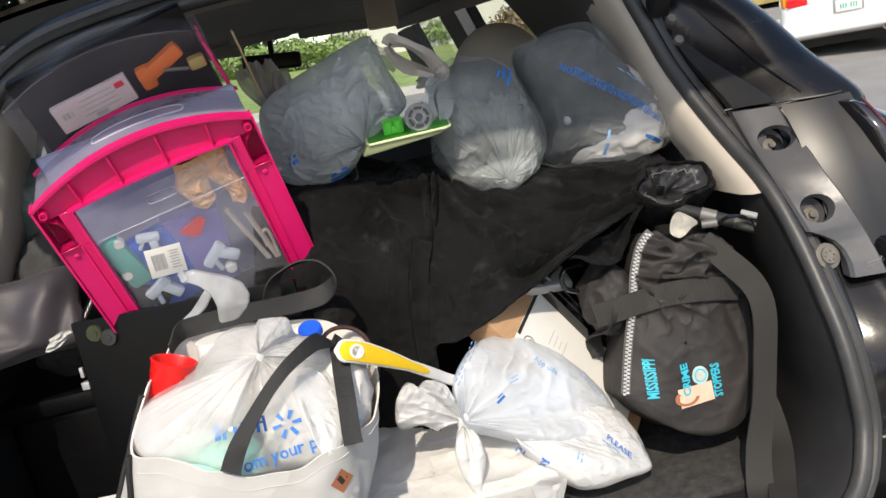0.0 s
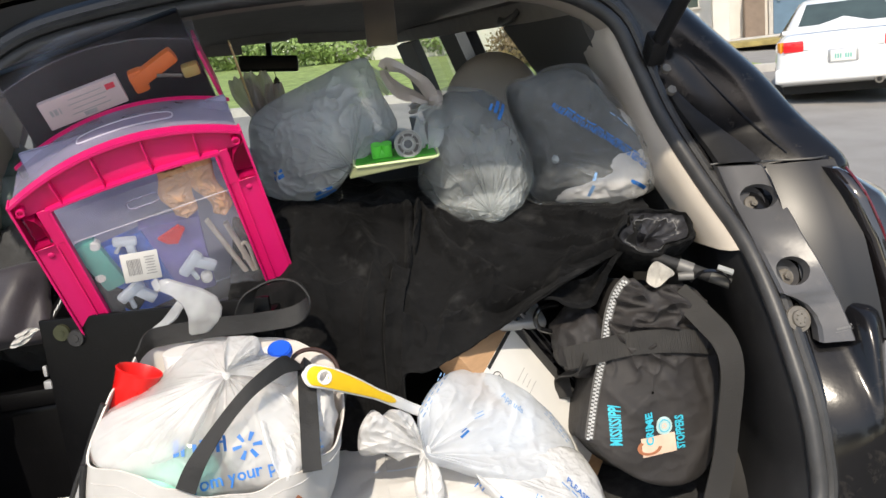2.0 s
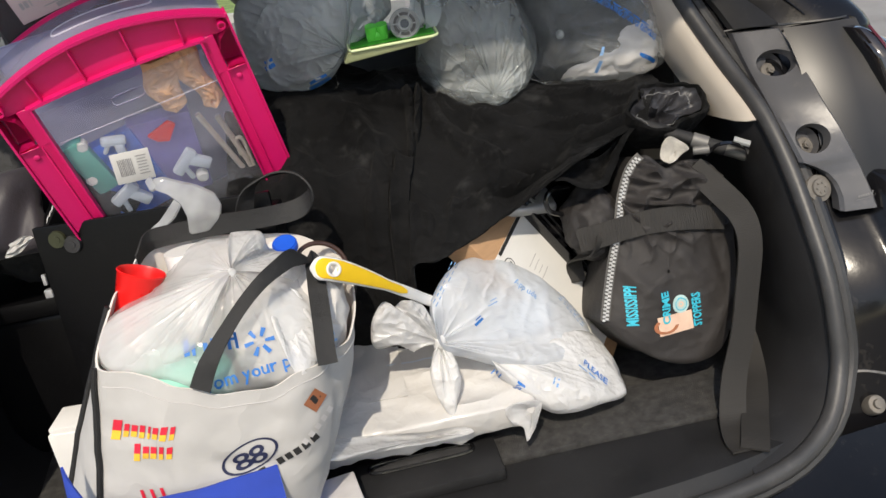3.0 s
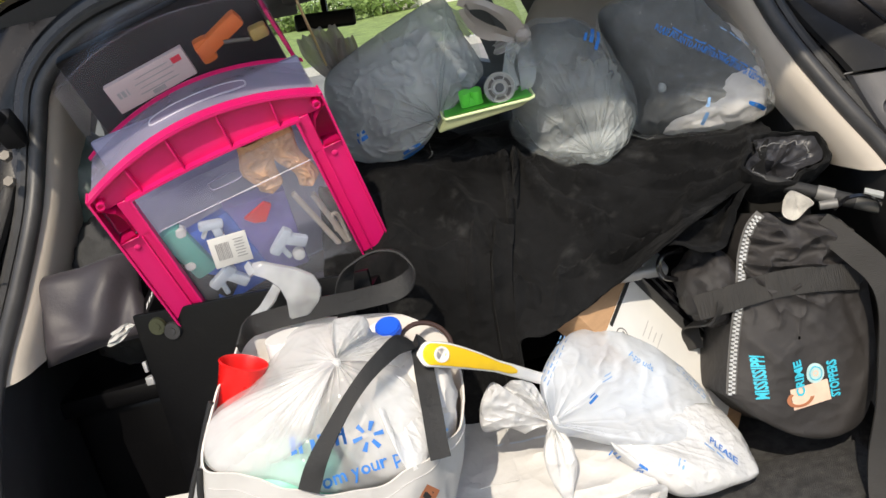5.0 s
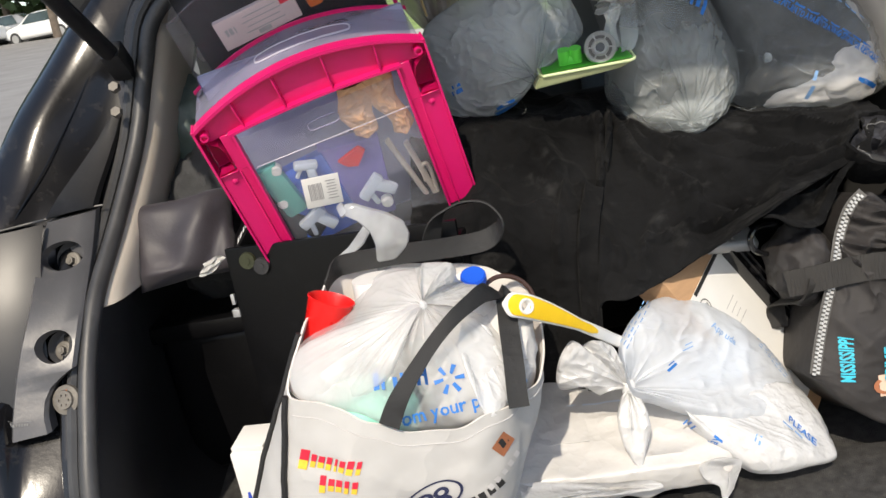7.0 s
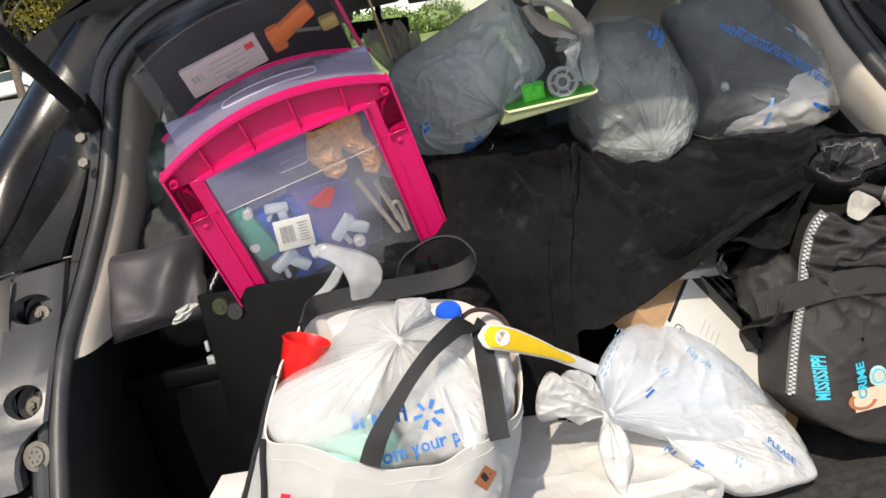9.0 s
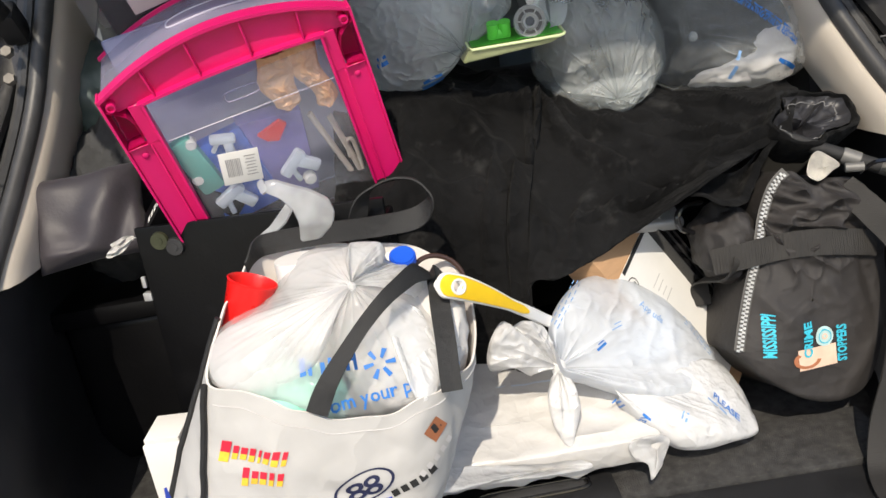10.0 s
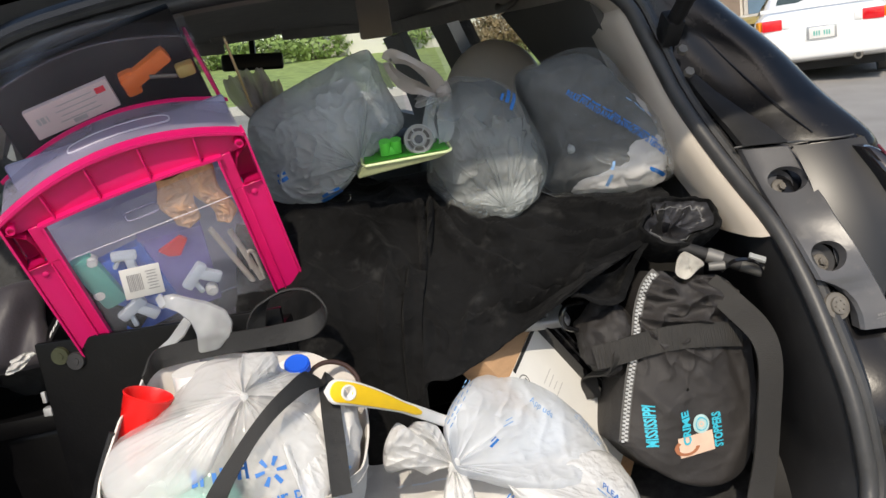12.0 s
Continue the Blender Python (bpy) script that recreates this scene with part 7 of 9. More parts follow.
# spray bottle between the tote and the file box
spray = thing("spray_bottle", (-0.215, 1.225, FLOOR), "frosted white trigger spray bottle behind the tote", "bottle")
b = bmesh.new()
prof = [(0.030, FLOOR), (0.036, FLOOR + 0.01), (0.036, 1.00), (0.030, 1.04), (0.014, 1.07), (0.012, 1.085)]
skin(b, [[Vector((-0.212 + r * math.cos(a), 1.222 + 0.6 * r * math.sin(a), z)) for a in [2 * math.pi * j / 28 for j in range(28)]] for r, z in prof], True, True)
part("bottle_body", b, M_TRIGGER, spray)
b = bmesh.new()
add_cyl(b, 0.0135, 0.0125, 0.034, Matrix.Translation((-0.207, 1.215, 1.098)), 20)
part("collar", b, M_TRIGGER, spray)
MSP = placed((-0.200, 1.205, 1.14), (1, 0.05, 0), (0.0, -0.95, 0.3))


def flat_shape(pts, y0, y1, bev=0.003):
    """A moulded flat shape with rounded edges."""
    b = bmesh.new()
    ring = [(a[0] + (b_[0] - a[0]) * k, a[1] + (b_[1] - a[1]) * k) for a, b_ in zip(pts, pts[1:] + pts[:1]) for k in (0.12, 0.5, 0.88)]
    skin(b, [[MSP @ Vector((x * k + cx * (1 - k), z * k + cz * (1 - k), y)) for x, z in ring] for cx, cz in [(sum(p[0] for p in ring) / len(ring), sum(p[1] for p in ring) / len(ring))] for k, y in ((0.86, y0), (0.97, y0 + bev), (1.0, (y0 + y1) / 2), (0.97, y1 - bev), (0.86, y1))], True, True)
    return b


part("spray_head", flat_shape([(-0.044, 0.036), (-0.040, 0.049), (-0.028, 0.049), (-0.010, 0.040), (0.012, 0.030), (0.031, 0.016), (0.036, 0.0), (0.031, -0.018), (0.013, -0.032), (-0.011, -0.032), (-0.009, -0.010), (-0.014, 0.010), (-0.028, 0.026)], -0.009, 0.009), M_TRIGGER, spray, "frosted spray head")
part("nozzle", flat_shape([(-0.050, 0.047), (-0.042, 0.053), (-0.036, 0.036), (-0.046, 0.032)], -0.008, 0.008, 0.002), M_TRIGGER, spray, "frosted square nozzle")
part("trigger", flat_shape([(-0.018, 0.020), (-0.012, 0.010), (-0.024, -0.006), (-0.042, -0.017), (-0.058, -0.020), (-0.058, -0.014), (-0.044, -0.006), (-0.032, 0.006)], -0.004, 0.004, 0.0015), M_TRIGGER, spray, "curved trigger")

# --- scrub brush with a yellow handle leaning into the white bag ---
brush = thing("scrub_brush", (0.05, 1.19, 0.95), "white scrub brush with a yellow rubber-grip handle", "brush")
hp_ = cr([(-0.0602, 1.0603, 1.0814), (-0.0354, 1.0751, 1.0675), (0.0004, 1.106, 1.0358), (0.0475, 1.1529, 0.9870), (0.0845, 1.197, 0.945), (0.15, 1.243, 0.892)], 90)
lay = Vector((-0.018, -0.855, 0.392))


def paddle(b, pts, wid, lo, hi, rim):
    """A flat handle with rounded edges along pts: half widths wid(metres from the tip), from lo to hi across its face."""
    s_, rows = 0.0, []
    for k, p in enumerate(pts):
        t = (pts[min(k + 1, len(pts) - 1)] - pts[max(k - 1, 0)]).normalized()
        if k:
            s_ += (p - pts[k - 1]).length
        n = (lay - t * lay.dot(t)).normalized()
        a = t.cross(n).normalized()
        w = wid(s_)
        r = min(rim, w * 0.45)
        rows.append([p + a * x + n * z for x, z in ((-w, lo + r), (-w, hi - r), (-w + r * 0.35, hi - r * 0.3), (-w + r, hi), (0, hi), (w - r, hi), (w - r * 0.35, hi - r * 0.3), (w, hi - r), (w, lo + r), (w - r, lo), (-w + r, lo))])
    return skin(b, rows, True, True)


def outline(s, r=0.0145):
    """Half width of the handle, a blunt round end that narrows to the neck."""
    w = r if s < 0.03 else r - 0.0068 * min(1.0, (s - 0.03) / 0.10) ** 1.3
    return max(0.002, w * math.sqrt(max(0.0, 1 - (1 - min(1.0, s / r)) ** 2)))


b = bmesh.new()
paddle(b, [hp_[0].lerp(hp_[1], k / 6) for k in range(6)] + hp_[1:], outline, -0.007, 0.0, 0.003)
bmesh.ops.recalc_face_normals(b, faces=list(b.faces))
core = part("handle_core", b, M_WHITEPLASTIC, brush, "white plastic handle core")
inner = [p for p in hp_ if (p - hp_[0]).length > 0.003 and p.x < 0.0475]
end_ = sum((q - p).length for p, q in zip(inner, inner[1:]))
b = bmesh.new()
paddle(b, [inner[0].lerp(inner[1], k / 6) for k in range(6)] + inner[1:], lambda s: max(0.0012, (outline(s, 0.0120)) * (1 if s < end_ - 0.02 else max(0.25, 1 - 0.6 * ((s - end_ + 0.02) / 0.02) ** 2))), -0.002, 0.0016, 0.0012)
bmesh.ops.recalc_face_normals(b, faces=list(b.faces))
grip = part("grip", b, M_YELLOW, brush, "yellow rubber grip")
hk = min(range(len(hp_)), key=lambda k: abs((hp_[k] - hp_[0]).length - 0.027))
ht = (hp_[hk + 1] - hp_[hk - 1]).normalized()
hm = placed(hp_[hk], ht, (lay - ht * lay.dot(ht)).normalized())
for ob_ in (core, grip):
    c_ = bmesh.new()
    add_cyl(c_, 0.0070, 0.0070, 0.05, hm, 28)
    cut_out(ob_, [c_])
b = bmesh.new()
skin(b, [[hm @ Vector((r * 1.12 * math.cos(a), r * 0.95 * math.sin(a), h)) for a in [2 * math.pi * j / 28 for j in range(28)]] for r, h in ((0.0098, 0.0014), (0.0094, 0.0026), (0.0074, 0.0026), (0.0064, 0.0014), (0.0058, -0.007))])
part("hanging_hole", b, M_WHITEPLASTIC, brush, "white-rimmed hanging hole")

# --- flat package wrapped in white film on the sill ---
pack = thing("wrapped_package", (0.03, 1.22, FLOOR), "flat package wrapped in crumpled white plastic on the cargo floor", "package")
FL, FR = [Vector(p) for p in ((-0.022, 1.118, 0.805), (0.190, 1.112, 0.807))]
PX = (FR - FL).normalized()
MQ = placed(FR - PX * 0.165, PX, (0, -0.26, 0.966)) @ Matrix.Translation((0, 0.098, -0.021))
b = bmesh.new()
add_box(b, (0.330, 0.196, 0.042), Matrix(), 0.006, 3)
bmesh.ops.subdivide_edges(b, edges=[e for e in b.edges if e.calc_length() > 0.03], cuts=26, use_grid_fill=True)
for v in b.verts:
    q = v.co.copy()
    w = (1 - abs(noise.noise(Vector((q.x * 10 + q.y * 8, q.y * 24 - q.x * 6, q.z * 12))))) ** 6
    w2 = (1 - abs(noise.noise(Vector((q.x * 36, q.y * 22 + q.x * 15, q.z * 20 + 4))))) ** 7
    out = Vector((q.x / 0.165, q.y / 0.098, q.z / 0.021))
    k = 0.0045 * noise.noise(q * 14) + 0.0045 * (w - 0.2) + 0.0025 * (w2 - 0.2)
    # film slack at the front lower edge
    if q.y < -0.09 and q.z < 0:
        k += 0.004 + 0.004 * noise.noise(Vector((q.x * 30, 2, 0)))
    v.co = MQ @ (q + Vector((out.x * 0.4, out.y * 0.6, out.z)) * k)
pk = part("wrapping", b, M_WHITEWRAP, pack, "crumpled white plastic wrapping")
PN = (MQ.to_3x3() @ Vector((0, 0, 1))).normalized()
CORNER = MQ @ Vector((0.160, -0.092, -0.004))
part("film_corner", gathered_bm(CORNER, [(0.152, 1.108, 0.782), (0.146, 1.108, 0.806), (0.167, 1.106, 0.814), (0.194, 1.110, 0.806), (0.191, 1.100, 0.794), (0.168, 1.092, 0.759), (0.166, 1.100, 0.776)], (0.2, -0.85, 0.5), 0.008, 5, 0.003, 0.9, 33, True, 0, 90, 22, 0.003, 0.0008), M_WHITEFILM, pack, "loose corner of white film")
part("film_corner", gathered_bm(MQ @ Vector((0.02, -0.095, -0.012)), [(0.084, 1.110, 0.793), (0.034, 1.108, 0.799), (-0.023, 1.105, 0.811), (-0.091, 1.085, 0.835), (-0.119, 1.060, 0.843), (-0.096, 1.040, 0.834), (-0.028, 1.085, 0.800), (0.044, 1.100, 0.786), (0.096, 1.106, 0.782)], (0.0, -0.6, 0.8), 0.006, 18, 0.004, 1.0, 35, True, 0, 130, 26, 0.003, 0.0008), M_WHITEFILM, pack, "slack film spread in front of the package")
pt = tree_of(pk)
MT = MQ @ Matrix.Translation((0, 0, 0.022))
part("film_edge", stamp(bar_shape([(-0.02 + 0.02 * i, 0.028 - 0.0005 * i, 0.02, 0.0035) for i in range(8)]), MT, pt, 0.0008, 0.03), M_PALEBLUECLOTH, pack, "pale blue folded edge of film")
b = bmesh.new()
sheet(b, lambda u, v: MQ @ Vector((-0.155 + 0.150 * u, 0.092 - 0.130 * v, 0.0245 + 0.0025 * noise.noise(Vector((u * 6, v * 5, 2))) - 0.003 * v * u)), 24, 18, 0.0012)
part("inner_sheet", b, M_WHITEWRAP, pack, "folded white sheet lying on the film")
b = bmesh.new()
add_box(b, (0.022, 0.004, 0.006), placed(CORNER + Vector((-0.012, -0.004, 0.004)), (1, -0.1, 0.25), PN), 0.001)
part("yellow_sticker", b, M_INKYELLOW, pack)

# papers and a white carton under the tote's edge
carton = thing("white_carton", (-0.37, 1.18, FLOOR), "white cardboard carton standing beside the tote", "carton")
b = bmesh.new()
add_box(b, (0.050, 0.055, 0.150), placed((-0.440, 1.222, FLOOR + 0.075), (1, -0.12, 0), (0, 0, 1)), 0.002)
part("carton_body", b, M_PAPER, carton)
b = bmesh.new()
add_box(b, (0.048, 0.052, 0.010), placed((-0.438, 1.223, FLOOR + 0.156), (1, -0.15, 0.02), (0, -0.1, 1)), 0.002)
part("carton_lid", b, M_PAPER, carton, "loose white carton lid")
stack = thing("paper_stack", (-0.1, 1.06, FLOOR), "stack of folded white papers under the tote", "papers")
for i in range(5):
    b = bmesh.new()
    add_box(b, (0.10, 0.09, 0.006), placed((-0.118 + 0.004 * (i % 3), 1.048 + 0.003 * (i % 2), FLOOR + 0.006 + i * 0.011), (1, 0.1 + 0.05 * (i % 3), 0.02 * (i % 2)), (0.0, 0.03, 1)), 0.002)
    part("paper", b, M_PAPER if i % 2 else M_PAPERGREY, stack)

# --- white grocery bag, knotted, beside the package ---
gb = thing("white_grocery_bag", (0.2, 1.26, FLOOR), "knotted white plastic grocery bag with blue print", "bag")
GN = Vector((0.0, -0.80, 0.60))
GK = Vector((0.079, 1.170, 0.893))
UP = [(0.075, 1.180, 0.915), (0.078, 1.200, 0.941), (0.105, 1.230, 0.963), (0.144, 1.250, 0.976), (0.192, 1.262, 0.961), (0.239, 1.270, 0.928), (0.282, 1.270, 0.882), (0.315, 1.260, 0.830), (0.312, 1.232, 0.799), (0.277, 1.195, 0.800), (0.220, 1.170, 0.816), (0.160, 1.165, 0.840), (0.111, 1.165, 0.867), (0.081, 1.168, 0.884)]
g1 = part("upper_film", gathered_bm(GK, UP, GN, 0.046, 24, 0.0070, 0.22, 41, True, 0.05, 280, 60, 0.0038), M_WHITEFILM5, gb, "thin bluish-white film")
LOW = [(0.167, 1.175, 0.837), (0.151, 1.165, 0.832), (0.165, 1.150, 0.816), (0.190, 1.138, 0.791), (0.218, 1.130, 0.769), (0.250, 1.127, 0.763), (0.286, 1.130, 0.764), (0.331, 1.150, 0.756), (0.338, 1.180, 0.769), (0.334, 1.210, 0.794), (0.311, 1.235, 0.824), (0.242, 1.220, 0.841)]
g2 = part("lower_film", gathered_bm(GK + Vector((0.055, 0.012, -0.03)), LOW, GN, 0.034, 22, 0.0045, 0.5, 43, True, 0.05, 240, 50, 0.0030), M_WHITEFILM, gb, "full white film")
part("pale_cloth", lump_bm((0.190, 1.235, 0.880), axes_to(GN), (0.066, 0.048, 0.022), 44, 0.2), M_PALEBLUECLOTH, gb, "pale blue bundle inside")
part("white_cloth", lump_bm((0.250, 1.205, 0.785), axes_to(GN), (0.070, 0.045, 0.026), 45, 0.2), M_WHITECLOTH, gb)
part("knot", knot_bm(GK + GN * 0.004, 0.010, 8), M_WHITEFILM, gb)
FLARE = [(0.077, 1.178, 0.915), (0.065, 1.180, 0.950), (0.042, 1.165, 0.970), (0.024, 1.175, 0.960), (0.012, 1.160, 0.977), (-0.008, 1.150, 0.952), (-0.010, 1.155, 0.916), (0.021, 1.165, 0.907), (0.042, 1.168, 0.890)]
part("knot_end", gathered_bm(GK, FLARE, GN, 0.022, 14, 0.0080, 0.8, 14, False, 0, 150, 34, 0.0070), M_WHITEFILM, gb, "flared white knot end")
HANG = [(0.067, 1.165, 0.884), (0.057, 1.150, 0.860), (0.061, 1.135, 0.828), (0.075, 1.125, 0.800), (0.085, 1.132, 0.817), (0.098, 1.148, 0.846), (0.094, 1.165, 0.876)]
part("knot_end", gathered_bm(GK, HANG, GN, 0.012, 9, 0.0060, 0.9, 19, False, 0, 110, 40, 0.0040), M_WHITEFILM, gb, "hanging white knot end")
gt1, gt2 = tree_of(g1), tree_of(g2)
gm = lambda o, x: placed(o, x, (0.0, -0.8, 0.6))
part("blue_letters", stamp(text_shape("App ude", 0.0125, 0.0001), gm((0.224, 1.210, 0.926), (0.55, 0.2, -0.75)), gt1), M_INKPALE, gb)
part("blue_mark", stamp(bar_shape([(0, 0, 0.014, 0.0034), (0.003, 0.0045, 0.009, 0.0016)]), gm((0.138, 1.175, 0.911), (0.8, 0, 0.6)), gt1), M_INKBLUE, gb)
part("blue_mark", stamp(bar_shape([(0, 0, 0.014, 0.0013), (0.004, 0.005, 0.010, 0.0013)]), gm((0.164, 1.190, 0.926), (0.9, 0, 0.4)), gt1), M_INKPALE, gb)
BARS = [(-0.024 + 0.008 * i + 0.002 * (j % 2), 0.0045 * j, 0.0055 - 0.001 * (i % 2), 0.0011) for i in range(7) for j in range(3)]
part("small_print", stamp(bar_shape(BARS), gm((0.289, 1.225, 0.865), (0.4, 0.1, -0.9)), gt1), M_INKPALE, gb)
part("small_print", stamp(bar_shape(BARS), gm((0.113, 1.215, 0.963), (0.55, 0, 0.85)), gt1), M_INKPALE, gb)
part("please_print", stamp(text_shape("PLEASE", 0.0115, 0.0002), gm((0.292, 1.145, 0.805), (0.45, 0.0, -0.85)), gt2), M_INKBLUE, gb, "blue print")
part("small_print", stamp(bar_shape([(-0.008, 0, 0.012, 0.002), (0.006, 0.001, 0.010, 0.002)]), gm((0.279, 1.145, 0.808), (0.45, 0.0, -0.85)), gt2), M_INKPALE, gb)
part("pay_print", stamp(text_shape("Pay", 0.0165, 0.0002), gm((0.175, 1.145, 0.819), (0.35, 0.0, 0.9)), gt2), M_INKBLUE, gb)
part("blue_mark", stamp(bar_shape([(0, 0, 0.016, 0.0026), (0.002, 0.006, 0.013, 0.0026), (-0.002, 0.011, 0.008, 0.0018)]), gm((0.153, 1.155, 0.831), (0.75, 0.0, 0.65)), gt2), M_INKBLUE, gb)
part("small_print", stamp(bar_shape([(0, 0, 0.010, 0.003), (0.002, 0.006, 0.008, 0.002)]), gm((0.233, 1.145, 0.814), (0.4, 0.0, 0.9)), gt2), M_INKPALE, gb)

# --- slim computer box with a white label, leaning ---
dbox = thing("computer_box", (0.28, 1.29, FLOOR), "brown cardboard computer box with a white label leaning in the load", "box")
BA = Vector((0.148, 1.232, 1.008))
BX = Vector((0.17, -0.008, -0.262)).normalized()
BY = Vector((0.064, 0.080, 0.036))
BY = (BY - BX * BY.dot(BX)).normalized()
MD = Matrix.Translation(BA) @ Matrix((BX, BY, BX.cross(BY))).transposed().to_4x4()
L_, W_, T_ = 0.325, 0.125, 0.05
b = bmesh.new()
add_box(b, (L_, W_, T_), MD @ pose(L_ / 2, W_ / 2, -T_ / 2), 0.0015)
part("carton", b, M_CARD, dbox, "brown cardboard carton")
b = bmesh.new()
add_box(b, (0.245, W_ - 0.004, 0.0012), MD @ pose(0.052 + 0.1225, W_ / 2, 0.0012), 0.0003, 1)
lab = part("white_label", b, M_PAPER, dbox, "large white printed label")
b = bmesh.new()
add_box(b, (0.006, W_ - 0.03, 0.0008), MD @ pose(0.055, W_ / 2 + 0.012, 0.0022), 0.0002, 1)
part("black_band", b, M_INKBLACK, lab)
part("round_logo", stamp(disc_shape(0, 0, 0.0115, 0.0115, 28, 0.88), MD @ pose(0.078, 0.028, 0.0026, 0, 0, 90)), M_INKBLACK, lab, "black ring logo")
part("round_logo", stamp(bar_shape([(-0.0055 + 0.0037 * i, 0, 0.0028, 0.0045) for i in range(4)]), MD @ pose(0.078, 0.028, 0.0026, 0, 0, 90)), M_INKBLACK, lab)
part("fine_print", stamp(bar_shape([(0.0, -0.010 * i, 0.03 - 0.006 * (i % 3), 0.0010) for i in range(4)]), MD @ pose(0.11, 0.070, 0.0026, 0, 0, 90)), M_INKGREY, lab)
part("bar_code", stamp(bar_shape([(-0.012 + 0.003 * i, 0, 0.0016, 0.012) for i in range(9)]), MD @ pose(0.275, 0.085, 0.0026, 0, 0, 90)), M_INKBLACK, lab)
b = bmesh.new()
add_box(b, (0.004, W_ * 0.9, 0.026), MD @ pose(-0.003, W_ / 2, -0.014, 0, -20, 0), 0.0006, 1)
part("open_flap", b, M_CARD, dbox, "open cardboard flap")
# dark slab and silver case beside it
lap = thing("laptop_case", (0.30, 1.36, 0.85), "slim glossy black case lying beside the computer box", "case")
b = bmesh.new()
add_box(b, (0.30, 0.16, 0.022), MD @ pose(0.155, W_ + 0.078, 0.008), 0.004, 2)
part("case_shell", b, M_GLOSSBLK, lap)
for dy in (0.010, 0.022):
    b = bmesh.new()
    add_box(b, (0.29, 0.003, 0.004), MD @ pose(0.155, W_ + dy, 0.0195), 0.001, 1)
    part("raised_rib", b, M_BLACKTRIM, lap)
b = bmesh.new()
add_box(b, (0.02, 0.004, 0.004), MD @ pose(0.05, W_ + 0.014, 0.021), 0.001)
part("latch", b, M_SILVER, lap)
sil = bmesh.new()
add_box(sil, (0.10, 0.08, 0.018), placed((0.255, 1.345, 1.022), (0.9, 0.1, -0.1), (0.1, -0.35, 0.9)), 0.008, 3)
solo("silver_case", sil, M_SILVER, "silver plastic case under the coat", "case")
solo("cable", sweep(bmesh.new(), cr([(0.315, 1.275, 1.046), (0.287, 1.262, 1.050), (0.275, 1.256, 1.038), (0.279, 1.256, 1.021), (0.299, 1.264, 1.009)], 30), 0.0040, 8), M_GLOSSBLK, "black cable loop beside the silver case", "cable")

# --- black duffel bag with a printed emblem ---
duf = thing("duffel_bag", (0.45, 1.30, FLOOR), "faded black nylon duffel bag with a cyan emblem", "bag")
DUF_FOLDS = ((0.395, 1.020, 0.470, 1.038, 0.007, 0.010), (0.410, 1.000, 0.520, 1.020, 0.007, 0.009), (0.450, 1.048, 0.530, 1.020, 0.008, 0.012), (0.400, 1.052, 0.450, 1.056, 0.007, 0.010), (0.380, 0.985, 0.440, 1.008, 0.006, -0.008),
             (0.440, 0.948, 0.470, 0.900, 0.011, 0.005), (0.360, 0.930, 0.410, 0.880, 0.011, 0.005), (0.470, 0.800, 0.530, 0.870, 0.013, 0.005), (0.480, 1.005, 0.525, 0.990, 0.007, -0.008), (0.380, 0.800, 0.450, 0.782, 0.010, 0.005), (0.500, 0.960, 0.515, 0.880, 0.008, -0.004))
DN = Vector((-0.05, -0.95, 0.30))
END = [(0.316, 1.185, 0.868), (0.335, 1.205, 0.913), (0.356, 1.222, 0.964), (0.374, 1.235, 1.008), (0.389, 1.245, 1.049), (0.424, 1.250, 1.078), (0.450, 1.236, 1.056), (0.482, 1.245, 1.060), (0.524, 1.250, 1.048), (0.544, 1.240, 1.007), (0.546, 1.225, 0.947), (0.538, 1.205, 0.881), (0.523, 1.190, 0.824), (0.492, 1.175, 0.780), (0.440, 1.162, 0.776), (0.393, 1.160, 0.794), (0.351, 1.165, 0.826), (0.328, 1.175, 0.854)]
b = gathered_bm((0.424, 1.185, 0.919), END, DN, 0.012, 1, 0.0, 0.5, 51, True, 0.20, 260, 90, 0.0, draw=-0.10)
for v in b.verts:
    q = v.co.copy()
    top = max(0.05, min(1.0, (q.z - 0.93) / 0.07))
    fold_ = (1 - abs(noise.noise(Vector((q.x * 13, q.y * 6, q.z * 30 + q.x * 8))))) ** 6 - 0.25
    fold2 = (1 - abs(noise.noise(Vector((q.x * 30 + q.z * 20, q.y * 12, q.z * 34 - q.x * 18))))) ** 5 - 0.25
    h = 0.016 * top * fold_ + 0.010 * max(0.06, top) * fold2 + 0.005 * noise.noise(q * 14) + strokes_at((q.x, q.z), DUF_FOLDS)
    v.co = q + DN * h
dbody = part("bag_body", b, M_DUFFEL, duf, "faded black nylon body")
dt = tree_of(dbody)


pocket = part("side_pocket", lump_bm((0.345, 1.275, 0.985), axes_to((0.1, 0.3, 1)), (0.044, 0.064, 0.056), 51, 0.26, 5), M_DUFFEL, duf, "slack crumpled end pocket")
DUF = [dt, tree_of(pocket)]


def on_duf(x, z, lift=0.001):
    o = Vector((x, 1.0, z + 0.08))
    best = None
    for t_ in DUF:
        h, n_, _, dist = t_.ray_cast(o, Vector((0, 1, -0.33)).normalized())
        if h is not None and (best is None or dist < best[0]):
            best = (dist, h + n_ * lift)
    return best[1] if best else Vector((x, 1.3, z))


def near_duf(p, lift=0.002):
    """Nearest place on the bag's body."""
    q, n_, _, _ = dt.find_nearest(Vector(p))
    return q + (n_ if n_.dot(DN) > 0 else -n_) * lift


